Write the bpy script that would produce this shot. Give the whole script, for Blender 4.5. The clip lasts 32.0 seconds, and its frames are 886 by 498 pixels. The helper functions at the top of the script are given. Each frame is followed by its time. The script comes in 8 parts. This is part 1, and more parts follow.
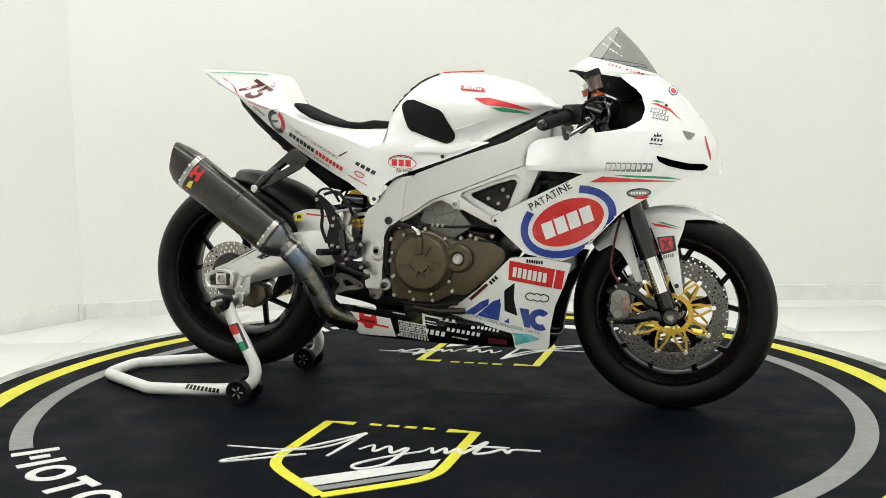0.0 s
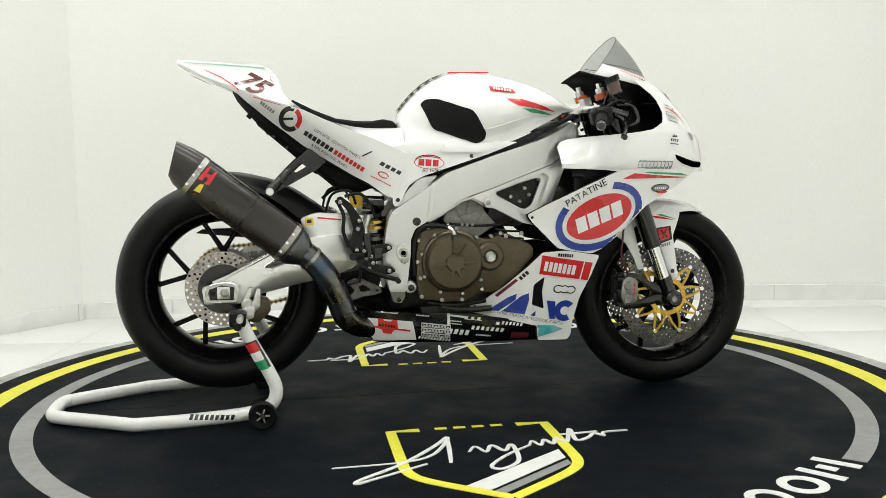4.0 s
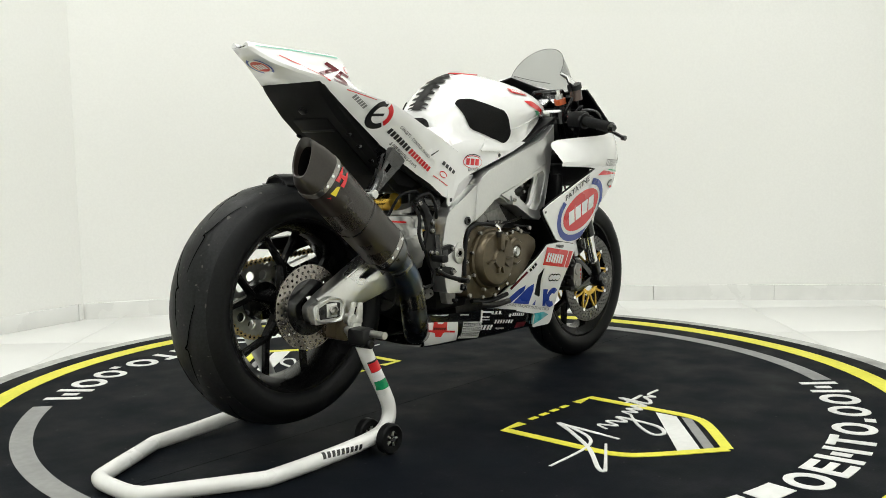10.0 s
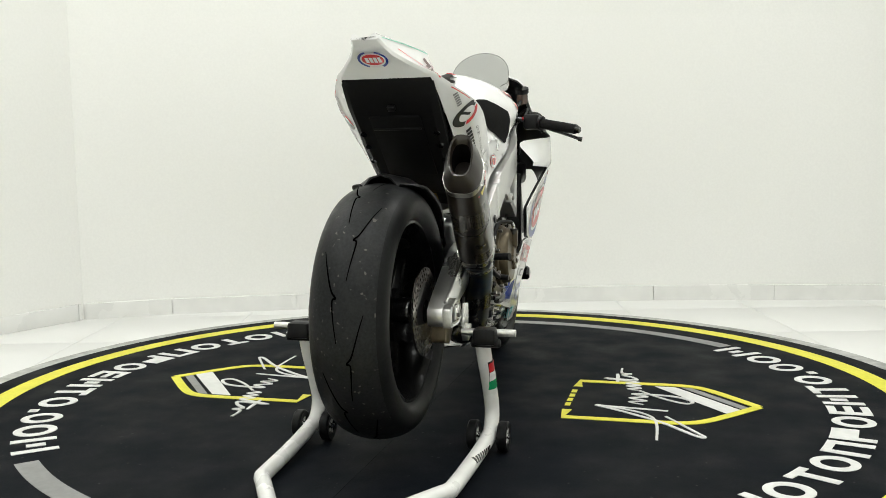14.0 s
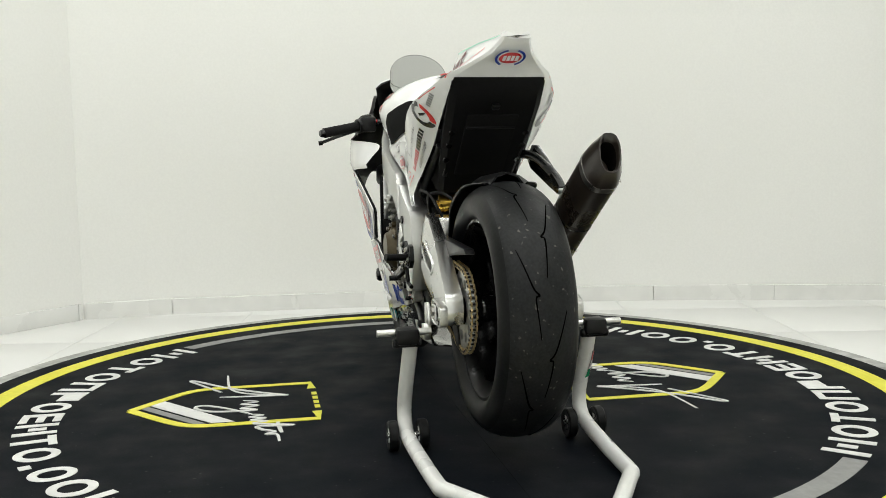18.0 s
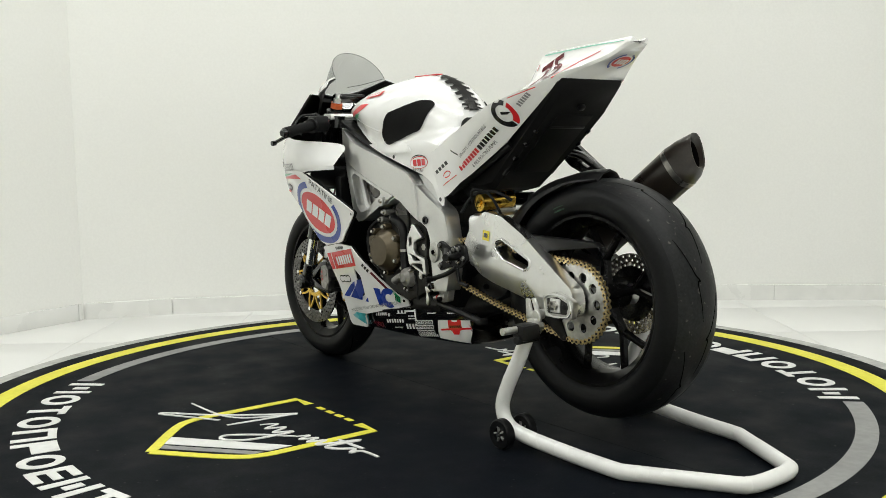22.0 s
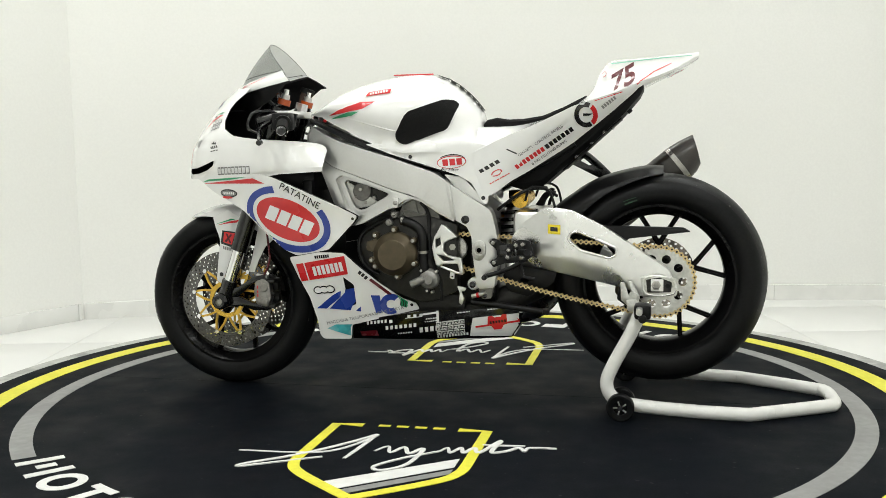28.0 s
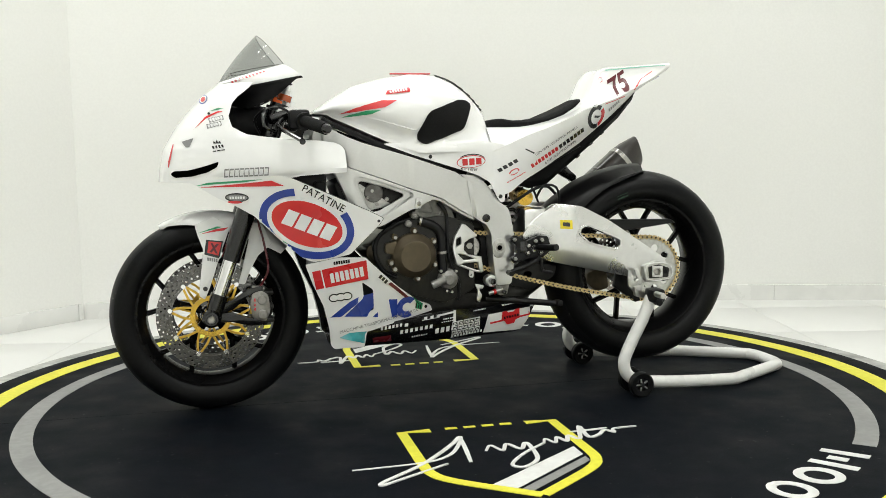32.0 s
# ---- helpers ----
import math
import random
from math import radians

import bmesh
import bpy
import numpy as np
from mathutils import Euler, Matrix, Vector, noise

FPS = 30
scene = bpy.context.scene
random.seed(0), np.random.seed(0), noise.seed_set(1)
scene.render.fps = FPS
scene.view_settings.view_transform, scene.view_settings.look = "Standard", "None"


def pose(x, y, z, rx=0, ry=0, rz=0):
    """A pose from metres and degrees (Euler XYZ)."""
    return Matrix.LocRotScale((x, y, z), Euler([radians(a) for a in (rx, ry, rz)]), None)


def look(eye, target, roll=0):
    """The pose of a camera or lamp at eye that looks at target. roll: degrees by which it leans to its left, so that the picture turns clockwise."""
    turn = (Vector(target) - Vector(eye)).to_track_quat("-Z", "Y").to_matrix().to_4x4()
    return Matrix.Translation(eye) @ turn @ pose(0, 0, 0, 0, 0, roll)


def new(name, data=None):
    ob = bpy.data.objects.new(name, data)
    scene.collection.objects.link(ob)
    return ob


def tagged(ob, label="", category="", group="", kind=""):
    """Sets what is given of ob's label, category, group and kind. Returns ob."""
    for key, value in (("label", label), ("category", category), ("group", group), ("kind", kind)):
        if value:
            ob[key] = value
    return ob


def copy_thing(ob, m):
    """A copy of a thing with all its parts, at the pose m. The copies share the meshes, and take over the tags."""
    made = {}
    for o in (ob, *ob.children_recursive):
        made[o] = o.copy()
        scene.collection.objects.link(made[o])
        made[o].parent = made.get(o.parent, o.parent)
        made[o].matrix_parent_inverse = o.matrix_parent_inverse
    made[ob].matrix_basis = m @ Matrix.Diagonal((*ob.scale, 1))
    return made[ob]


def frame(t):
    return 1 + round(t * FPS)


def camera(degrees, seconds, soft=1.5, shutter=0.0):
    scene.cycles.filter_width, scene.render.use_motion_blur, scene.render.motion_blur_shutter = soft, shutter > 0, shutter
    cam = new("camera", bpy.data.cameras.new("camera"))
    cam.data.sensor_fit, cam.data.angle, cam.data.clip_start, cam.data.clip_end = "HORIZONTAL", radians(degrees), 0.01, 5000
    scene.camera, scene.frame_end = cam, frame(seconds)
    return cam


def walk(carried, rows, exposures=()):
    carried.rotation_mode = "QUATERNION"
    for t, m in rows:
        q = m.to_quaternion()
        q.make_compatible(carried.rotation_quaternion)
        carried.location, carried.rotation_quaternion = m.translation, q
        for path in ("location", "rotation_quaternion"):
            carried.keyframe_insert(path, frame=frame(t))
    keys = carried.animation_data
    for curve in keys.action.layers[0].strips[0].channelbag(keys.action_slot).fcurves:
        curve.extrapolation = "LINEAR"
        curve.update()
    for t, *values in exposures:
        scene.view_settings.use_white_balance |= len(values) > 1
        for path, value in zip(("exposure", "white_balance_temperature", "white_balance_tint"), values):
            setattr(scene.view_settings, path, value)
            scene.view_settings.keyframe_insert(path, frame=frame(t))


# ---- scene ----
# Camera: stands still before the turntable
cam = camera(49.61, 32.0, soft=0.8)
EYE = (0.0, -3.080, 0.794)
VIEW = look(EYE, (0.0045, -0.0800, 0.4769), -0.869)
walk(cam, [(0.0, VIEW), (32.0, VIEW)], [(0.0, 0.03), (15.0, 0.03), (16.2, -0.11), (23.1, -0.11), (23.8, 0.03), (32.0, 0.03)])

TURN_START, TURN_RATE = -17.11, 6.5716     # degrees at 0 s, degrees a second
BIKE_X, BIKE_Y = 0.024, -0.026            # the bike's centre from the turntable's axis
BIKE_TURN = 0.5                           # degrees between the bike and the print
FLOOR = -0.05                             # the mat's top is 0

# ---- world and light ----
world = bpy.data.worlds.new("world")
scene.world = world
world.use_nodes = True
world.node_tree.nodes["Background"].inputs[0].default_value = (0.9, 0.95, 1.0, 1)
world.node_tree.nodes["Background"].inputs[1].default_value = 0.02
scene.view_settings.exposure = 0.0
LAMP_POWER = 12.6
LAMP_COLOUR = (0.985, 1.0, 0.965)
LAMPS = [(x, y) for x in (-1.7, 0.0, 1.7) for y in (-3.3, -1.4, 0.6)]
CEILING = 3.1


def ceiling_lamp(x, y):
    data = bpy.data.lights.new("ceiling_lamp", "AREA")
    data.shape, data.size, data.size_y = "RECTANGLE", 1.1, 0.28
    data.energy, data.color = LAMP_POWER, LAMP_COLOUR
    ob = new("ceiling_lamp", data)
    ob.matrix_basis = pose(x, y, CEILING - 0.06)


for lx, ly in LAMPS:
    ceiling_lamp(lx, ly)


# ---- materials ----
def mat(name, colour, rough=0.5, metal=0.0, coat=0.0, grain=0.0, scale=40.0, bump=0.0, dirt=None, dirt_scale=4.0,
        dirt_amount=0.5, spec=0.5, rough_var=0.08, specks=None, speck_scale=120.0, speck_from=0.70):
    """A procedural surface: base colour with grain and larger stains, uneven gloss and fine relief."""
    m = bpy.data.materials.new(name)
    m.use_nodes = True
    nt = m.node_tree
    b = nt.nodes["Principled BSDF"]
    b.inputs["Roughness"].default_value = rough
    b.inputs["Metallic"].default_value = metal
    b.inputs["Coat Weight"].default_value = coat
    b.inputs["Coat Roughness"].default_value = 0.06
    b.inputs["Specular IOR Level"].default_value = spec
    c = (*colour, 1)
    b.inputs["Base Color"].default_value = c
    tc = nt.nodes.new("ShaderNodeTexCoord")
    fine = nt.nodes.new("ShaderNodeTexNoise")
    fine.inputs["Scale"].default_value = scale
    fine.inputs["Detail"].default_value = 4
    nt.links.new(tc.outputs["Object"], fine.inputs["Vector"])
    big = nt.nodes.new("ShaderNodeTexNoise")
    big.inputs["Scale"].default_value = dirt_scale
    big.inputs["Detail"].default_value = 6
    nt.links.new(tc.outputs["Object"], big.inputs["Vector"])
    if grain or dirt:
        ramp = nt.nodes.new("ShaderNodeMapRange")
        ramp.inputs["From Min"].default_value, ramp.inputs["From Max"].default_value = 0.35, 0.65
        ramp.inputs["To Min"].default_value, ramp.inputs["To Max"].default_value = 0.0, 1.0
        nt.links.new(fine.outputs["Fac"], ramp.inputs["Value"])
        mix = nt.nodes.new("ShaderNodeMix")
        mix.data_type = "RGBA"
        mix.inputs["A"].default_value = tuple(max(0, v * (1 - grain)) for v in colour) + (1,)
        mix.inputs["B"].default_value = tuple(min(1, v * (1 + grain)) for v in colour) + (1,)
        nt.links.new(ramp.outputs["Result"], mix.inputs["Factor"])
        out = mix.outputs["Result"]
        if dirt:
            r2 = nt.nodes.new("ShaderNodeMapRange")
            r2.inputs["From Min"].default_value, r2.inputs["From Max"].default_value = 0.45, 0.75
            r2.inputs["To Max"].default_value = dirt_amount
            nt.links.new(big.outputs["Fac"], r2.inputs["Value"])
            mix2 = nt.nodes.new("ShaderNodeMix")
            mix2.data_type = "RGBA"
            mix2.inputs["B"].default_value = (*dirt, 1)
            nt.links.new(out, mix2.inputs["A"])
            nt.links.new(r2.outputs["Result"], mix2.inputs["Factor"])
            out = mix2.outputs["Result"]
        if specks:
            dots = nt.nodes.new("ShaderNodeTexNoise")
            dots.inputs["Scale"].default_value = speck_scale
            dots.inputs["Detail"].default_value = 1
            nt.links.new(tc.outputs["Object"], dots.inputs["Vector"])
            r4 = nt.nodes.new("ShaderNodeMapRange")
            r4.inputs["From Min"].default_value, r4.inputs["From Max"].default_value = speck_from, speck_from + 0.05
            nt.links.new(dots.outputs["Fac"], r4.inputs["Value"])
            mix3 = nt.nodes.new("ShaderNodeMix")
            mix3.data_type = "RGBA"
            mix3.inputs["B"].default_value = (*specks, 1)
            nt.links.new(out, mix3.inputs["A"])
            nt.links.new(r4.outputs["Result"], mix3.inputs["Factor"])
            out = mix3.outputs["Result"]
        nt.links.new(out, b.inputs["Base Color"])
    if rough_var:
        r3 = nt.nodes.new("ShaderNodeMapRange")
        r3.inputs["From Min"].default_value, r3.inputs["From Max"].default_value = 0.3, 0.7
        r3.inputs["To Min"].default_value = max(0.02, rough - rough_var)
        r3.inputs["To Max"].default_value = min(1, rough + rough_var)
        nt.links.new(big.outputs["Fac"], r3.inputs["Value"])
        nt.links.new(r3.outputs["Result"], b.inputs["Roughness"])
    if bump:
        bn = nt.nodes.new("ShaderNodeBump")
        bn.inputs["Strength"].default_value = bump
        bn.inputs["Distance"].default_value = 0.002
        nt.links.new(fine.outputs["Fac"], bn.inputs["Height"])
        nt.links.new(bn.outputs["Normal"], b.inputs["Normal"])
    return m


WALL = mat("wall_paint", (0.82, 0.82, 0.79), 0.75, grain=0.015, scale=90, bump=0.05, dirt=(0.79, 0.79, 0.75), dirt_scale=0.7, dirt_amount=0.4)
TILE = mat("floor_tile", (0.78, 0.78, 0.76), 0.34, grain=0.006, scale=40, dirt=(0.77, 0.77, 0.748), dirt_scale=1.2, dirt_amount=0.4, rough_var=0.015)
SKIRT = mat("baseboard_tile", (0.765, 0.765, 0.74), 0.25, grain=0.03, scale=10, dirt=(0.74, 0.74, 0.71))
GROUT = mat("grout", (0.56, 0.56, 0.54), 0.8)
CEIL = mat("ceiling_paint", (0.82, 0.82, 0.80), 0.85)
LAMP_WHITE = mat("lamp_frame", (0.8, 0.8, 0.8), 0.4)
RUBBER_MAT = mat("black_rubber_mat", (0.0022, 0.0034, 0.0056), 0.62, spec=0.05, grain=0.45, scale=190, bump=0.14, dirt=(0.0048, 0.0068, 0.0102), dirt_scale=5.5, dirt_amount=0.7, specks=(0.035, 0.036, 0.036), speck_scale=60, speck_from=0.735, rough_var=0.12)
RIM_PLATE = mat("scuffed_grey_rim", (0.42, 0.42, 0.40), 0.45, grain=0.18, scale=25, dirt=(0.12, 0.12, 0.11), dirt_scale=7, dirt_amount=0.75)
PRINT_YELLOW = mat("yellow_print", (0.72, 0.68, 0.045), 0.55, grain=0.05, scale=60, dirt=(0.50, 0.47, 0.04), dirt_scale=6, dirt_amount=0.35)
PRINT_WHITE = mat("white_print", (0.70, 0.70, 0.68), 0.55, grain=0.04, dirt=(0.50, 0.50, 0.48), dirt_scale=6, dirt_amount=0.4)
PRINT_GREY = mat("grey_print", (0.24, 0.24, 0.235), 0.55, grain=0.08, dirt=(0.17, 0.17, 0.17), dirt_scale=6, dirt_amount=0.5)
PAINT = mat("white_paint", (0.84, 0.84, 0.83), 0.22, coat=0.7, grain=0.012, scale=30, dirt=(0.74, 0.74, 0.72), dirt_scale=5, dirt_amount=0.35, rough_var=0.06)
STAND_WHITE = mat("white_powder_coat", (0.78, 0.78, 0.76), 0.3, coat=0.2, grain=0.02, dirt=(0.6, 0.59, 0.55), dirt_scale=9, dirt_amount=0.3, bump=0.02)
TYRE = mat("tyre_rubber", (0.0045, 0.0048, 0.0052), 0.42, spec=0.15, grain=0.25, scale=120, bump=0.10, dirt=(0.008, 0.008, 0.008), dirt_scale=6, dirt_amount=0.5, rough_var=0.08)
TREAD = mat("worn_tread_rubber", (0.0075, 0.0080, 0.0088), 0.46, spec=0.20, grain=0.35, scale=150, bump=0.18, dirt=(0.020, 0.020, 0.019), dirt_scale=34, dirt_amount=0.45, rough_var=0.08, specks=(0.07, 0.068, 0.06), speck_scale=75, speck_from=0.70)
DISC = mat("brake_disc_steel", (0.15, 0.147, 0.142), 0.30, metal=1.0, grain=0.2, scale=160, dirt=(0.10, 0.096, 0.092), dirt_scale=20, dirt_amount=0.5)
REAR_DISC = mat("rear_disc_steel", (0.34, 0.315, 0.29), 0.22, metal=1.0, grain=0.12, scale=160, dirt=(0.22, 0.19, 0.165), dirt_scale=20, dirt_amount=0.5)
TYRE_GREEN = mat("faded_green_mark", (0.008, 0.05, 0.02), 0.6, grain=0.5, scale=90, dirt=(0.006, 0.012, 0.008), dirt_scale=60, dirt_amount=0.8)
# glossless near-black: painted shade of grooves, holes and slots, and the mat's seam
GROOVE_SHADE = mat("tyre_groove", (0.0008, 0.0008, 0.0008), 0.95, spec=0.0)
BLACK = mat("black_plastic", (0.005, 0.005, 0.0054), 0.40, spec=0.25, grain=0.2, scale=90, bump=0.06, rough_var=0.12)
BLACK_GLOSS = mat("black_gloss_metal", (0.004, 0.004, 0.0044), 0.20, spec=0.4, coat=0.5, grain=0.1, rough_var=0.08)
RIM_BLACK = mat("black_wheel_paint", (0.0035, 0.0035, 0.0038), 0.26, spec=0.12, coat=0.04, grain=0.15, scale=60, rough_var=0.06)
# matt near-black that paints the shade inside the exhaust outlet
OUTLET_SHADE = mat("sooty_exhaust_inside", (0.004, 0.0036, 0.0033), 0.9, spec=0.05)
BLACK_FOAM = mat("black_foam", (0.009, 0.009, 0.009), 0.85, spec=0.15, grain=0.3, scale=300, bump=0.4)
CARBON = mat("carbon_fibre", (0.0165, 0.0122, 0.0092), 0.30, coat=0.25, grain=0.2, scale=220, rough_var=0.08)
ALU = mat("polished_aluminium", (0.76, 0.76, 0.75), 0.30, metal=1.0, grain=0.02, scale=60, dirt=(0.70, 0.70, 0.68), dirt_scale=5, dirt_amount=0.35, rough_var=0.07)
ALU_RAW = mat("cast_aluminium", (0.60, 0.60, 0.58), 0.38, metal=1.0, grain=0.12, scale=90, bump=0.12, dirt=(0.40, 0.39, 0.36), dirt_scale=10, dirt_amount=0.5)
FRAME_PAINT = mat("silver_frame", (0.66, 0.66, 0.65), 0.36, metal=0.92, grain=0.015, scale=140, dirt=(0.58, 0.58, 0.57), dirt_scale=4, dirt_amount=0.25, rough_var=0.04)
STEEL = mat("brushed_steel", (0.40, 0.39, 0.37), 0.30, metal=1.0, grain=0.12, scale=120, dirt=(0.36, 0.33, 0.29), dirt_scale=14, dirt_amount=0.4)
CHROME = mat("chrome", (0.85, 0.85, 0.85), 0.10, metal=1.0, rough_var=0.04)
GOLD = mat("gold_anodised", (0.72, 0.46, 0.08), 0.30, metal=1.0, grain=0.1, scale=80, dirt=(0.50, 0.31, 0.06), dirt_scale=20, dirt_amount=0.4)
BRONZE = mat("bronze_magnesium", (0.088, 0.069, 0.041), 0.36, metal=0.5, grain=0.12, scale=70, bump=0.06, dirt=(0.085, 0.066, 0.04), dirt_scale=9, dirt_amount=0.5)
ENGINE_GREY = mat("engine_grey", (0.17, 0.165, 0.155), 0.5, metal=0.6, grain=0.15, scale=80, bump=0.15, dirt=(0.06, 0.056, 0.05), dirt_scale=14, dirt_amount=0.6)
CALIPER = mat("brake_caliper_alloy", (0.30, 0.29, 0.275), 0.36, metal=0.9, grain=0.12, scale=90, bump=0.06, dirt=(0.16, 0.15, 0.14), dirt_scale=14, dirt_amount=0.5)
TITAN = mat("heat_blued_titanium", (0.17, 0.16, 0.14), 0.28, metal=1.0, grain=0.1, dirt=(0.07, 0.13, 0.22), dirt_scale=11, dirt_amount=0.95)
UNDER_BLACK = mat("matt_black_tray", (0.004, 0.004, 0.0042), 0.6, spec=0.12, grain=0.2, scale=80, bump=0.05)
CHAIN_GOLD = mat("worn_gold_chain", (0.66, 0.52, 0.27), 0.34, metal=0.9, grain=0.15, scale=200, dirt=(0.30, 0.23, 0.12), dirt_scale=30, dirt_amount=0.4)
ORANGE = mat("orange_fluid", (0.42, 0.075, 0.015), 0.25, coat=0.3)
AMBER = mat("smoked_plastic", (0.085, 0.055, 0.045), 0.2, coat=0.4)
CAST = mat("cast_engine_alloy", (0.27, 0.265, 0.25), 0.5, metal=0.5, grain=0.15, scale=90, bump=0.15, dirt=(0.15, 0.145, 0.13), dirt_scale=16, dirt_amount=0.6)
DARK_METAL = mat("dark_cast_metal", (0.028, 0.027, 0.025), 0.45, metal=0.5, grain=0.25, scale=90, bump=0.12, dirt=(0.02, 0.02, 0.018), dirt_scale=12, dirt_amount=0.6)
RED = mat("red_vinyl", (0.62, 0.022, 0.026), 0.3, coat=0.4, grain=0.03)
BLUE = mat("blue_vinyl", (0.020, 0.050, 0.30), 0.3, coat=0.4, grain=0.04)
GREEN = mat("green_vinyl", (0.015, 0.30, 0.12), 0.3, coat=0.4)
TEAL = mat("teal_vinyl", (0.06, 0.36, 0.40), 0.3, coat=0.4, grain=0.4, scale=18, dirt=(0.5, 0.62, 0.62), dirt_scale=16, dirt_amount=0.7)
YELLOW = mat("yellow_vinyl", (0.75, 0.60, 0.03), 0.3, coat=0.4)
DECAL_WHITE = mat("white_vinyl", (0.80, 0.80, 0.80), 0.3, coat=0.4)
DECAL_BLACK = mat("black_vinyl", (0.012, 0.012, 0.013), 0.3, coat=0.4)
DECAL_GREY = mat("grey_vinyl", (0.22, 0.22, 0.22), 0.35)
MINT = mat("mint_line", (0.30, 0.62, 0.50), 0.3, coat=0.4)
MAROON = mat("maroon_vinyl", (0.11, 0.010, 0.016), 0.3, coat=0.4)


def screen_material():
    m = bpy.data.materials.new("tinted_screen")
    m.use_nodes = True
    nt = m.node_tree
    out = nt.nodes["Material Output"]
    nt.nodes.remove(nt.nodes["Principled BSDF"])
    tr = nt.nodes.new("ShaderNodeBsdfTransparent")
    tr.inputs[0].default_value = (0.64, 0.65, 0.65, 1)
    gl = nt.nodes.new("ShaderNodeBsdfGlossy")
    gl.inputs["Roughness"].default_value = 0.10
    lw = nt.nodes.new("ShaderNodeLayerWeight")
    lw.inputs["Blend"].default_value = 0.5
    pw = nt.nodes.new("ShaderNodeMath")
    pw.operation, pw.inputs[1].default_value = "POWER", 4.0
    ml = nt.nodes.new("ShaderNodeMath")
    ml.operation, ml.inputs[1].default_value, ml.inputs[2].default_value = "MULTIPLY_ADD", 0.6, 0.04
    mx = nt.nodes.new("ShaderNodeMixShader")
    nt.links.new(lw.outputs["Facing"], pw.inputs[0])
    nt.links.new(pw.outputs[0], ml.inputs[0])
    nt.links.new(ml.outputs[0], mx.inputs[0])
    nt.links.new(tr.outputs[0], mx.inputs[1])
    nt.links.new(gl.outputs[0], mx.inputs[2])
    nt.links.new(mx.outputs[0], out.inputs[0])
    return m


SCREEN = screen_material()


def glow_material():
    m = bpy.data.materials.new("lamp_diffuser")
    m.use_nodes = True
    b = m.node_tree.nodes["Principled BSDF"]
    b.inputs["Emission Color"].default_value = (*LAMP_COLOUR, 1)
    b.inputs["Emission Strength"].default_value = 6.0
    return m


GLOW = glow_material()


# ---- mesh helpers ----
def finish(name, bm, material, smooth=35.0):
    bmesh.ops.recalc_face_normals(bm, faces=bm.faces)
    me = bpy.data.meshes.new(name)
    for f in bm.faces:
        f.smooth = True
    bm.to_mesh(me)
    bm.free()
    me.set_sharp_from_angle(angle=radians(smooth))
    me.materials.append(material)
    return me


def part(name, bm, material, parent, label="", smooth=35.0):
    ob = new(name, finish(name, bm, material, smooth))
    ob.parent = parent
    if label:
        tagged(ob, label)
    return ob


def again(ob, m, parent=None):
    """Another piece on the same mesh, under the same parent, at the pose m."""
    o = new(ob.name.split(".")[0], ob.data)
    o.parent = parent or ob.parent
    o.matrix_basis = m
    if "label" in ob:
        tagged(o, ob["label"])
    return o


def lerp(x, table):
    """Piecewise linear table lookup with eased joints."""
    if x <= table[0][0]:
        return table[0][1]
    for (x0, y0), (x1, y1) in zip(table, table[1:]):
        if x <= x1:
            return y0 + (y1 - y0) * (x - x0) / (x1 - x0)
    return table[-1][1]


def curve_through(pts, n=6, closed=False):
    """Catmull-Rom points through pts (tuples of any size)."""
    p = [Vector(q) for q in pts]
    out = []
    m = len(p)
    for i in range(m if closed else m - 1):
        a, b = p[(i - 1) % m if closed else max(i - 1, 0)], p[i]
        c, d = p[(i + 1) % m], p[(i + 2) % m if closed else min(i + 2, m - 1)]
        for k in range(n):
            t = k / n
            out.append(0.5 * (2 * b + (c - a) * t + (2 * a - 5 * b + 4 * c - d) * t * t + (3 * b - a - 3 * c + d) * t ** 3))
    if not closed:
        out.append(p[-1])
    return out


def loft(rings, closed=True, caps=True, bm=None):
    bm = bm or bmesh.new()
    vs = [[bm.verts.new(p) for p in r] for r in rings]
    n = len(rings[0])
    for a, b in zip(vs, vs[1:]):
        for i in range(n if closed else n - 1):
            j = (i + 1) % n
            bm.faces.new((a[i], a[j], b[j], b[i]))
    if closed and caps:
        bm.faces.new(vs[0])
        bm.faces.new(vs[-1])
    return bm


def tube(path, r, n=12, bm=None, r_end=None):
    """A round tube along a list of points."""
    p = [Vector(q) for q in path]
    rings = []
    side = None
    for i, q in enumerate(p):
        d = (p[min(i + 1, len(p) - 1)] - p[max(i - 1, 0)]).normalized()
        if side is None:
            side = d.cross(Vector((0.3, 0.9, 0.31))).normalized()
        side = (side - d * side.dot(d)).normalized()
        up = d.cross(side)
        rr = r if r_end is None else r + (r_end - r) * i / (len(p) - 1)
        rings.append([q + rr * (math.cos(a) * side + math.sin(a) * up) for a in (2 * math.pi * k / n for k in range(n))])
    return loft(rings, bm=bm)


def spin(profile, n=48, bm=None, centre=(0, 0, 0), closed=False):
    """Turns a profile of (radius, y) round the y axis through centre."""
    cx, cy, cz = centre
    rings = []
    for k in range(n):
        a = 2 * math.pi * k / n
        rings.append([(cx + r * math.cos(a), cy + y, cz + r * math.sin(a)) for r, y in profile])
    bm = bm or bmesh.new()
    vs = [[bm.verts.new(p) for p in r] for r in rings]
    m = len(profile)
    for k in range(n):
        a, b = vs[k], vs[(k + 1) % n]
        for i in range(m if closed else m - 1):
            j = (i + 1) % m
            bm.faces.new((a[i], a[j], b[j], b[i]))
    bmesh.ops.remove_doubles(bm, verts=bm.verts[:], dist=1e-5)
    return bm


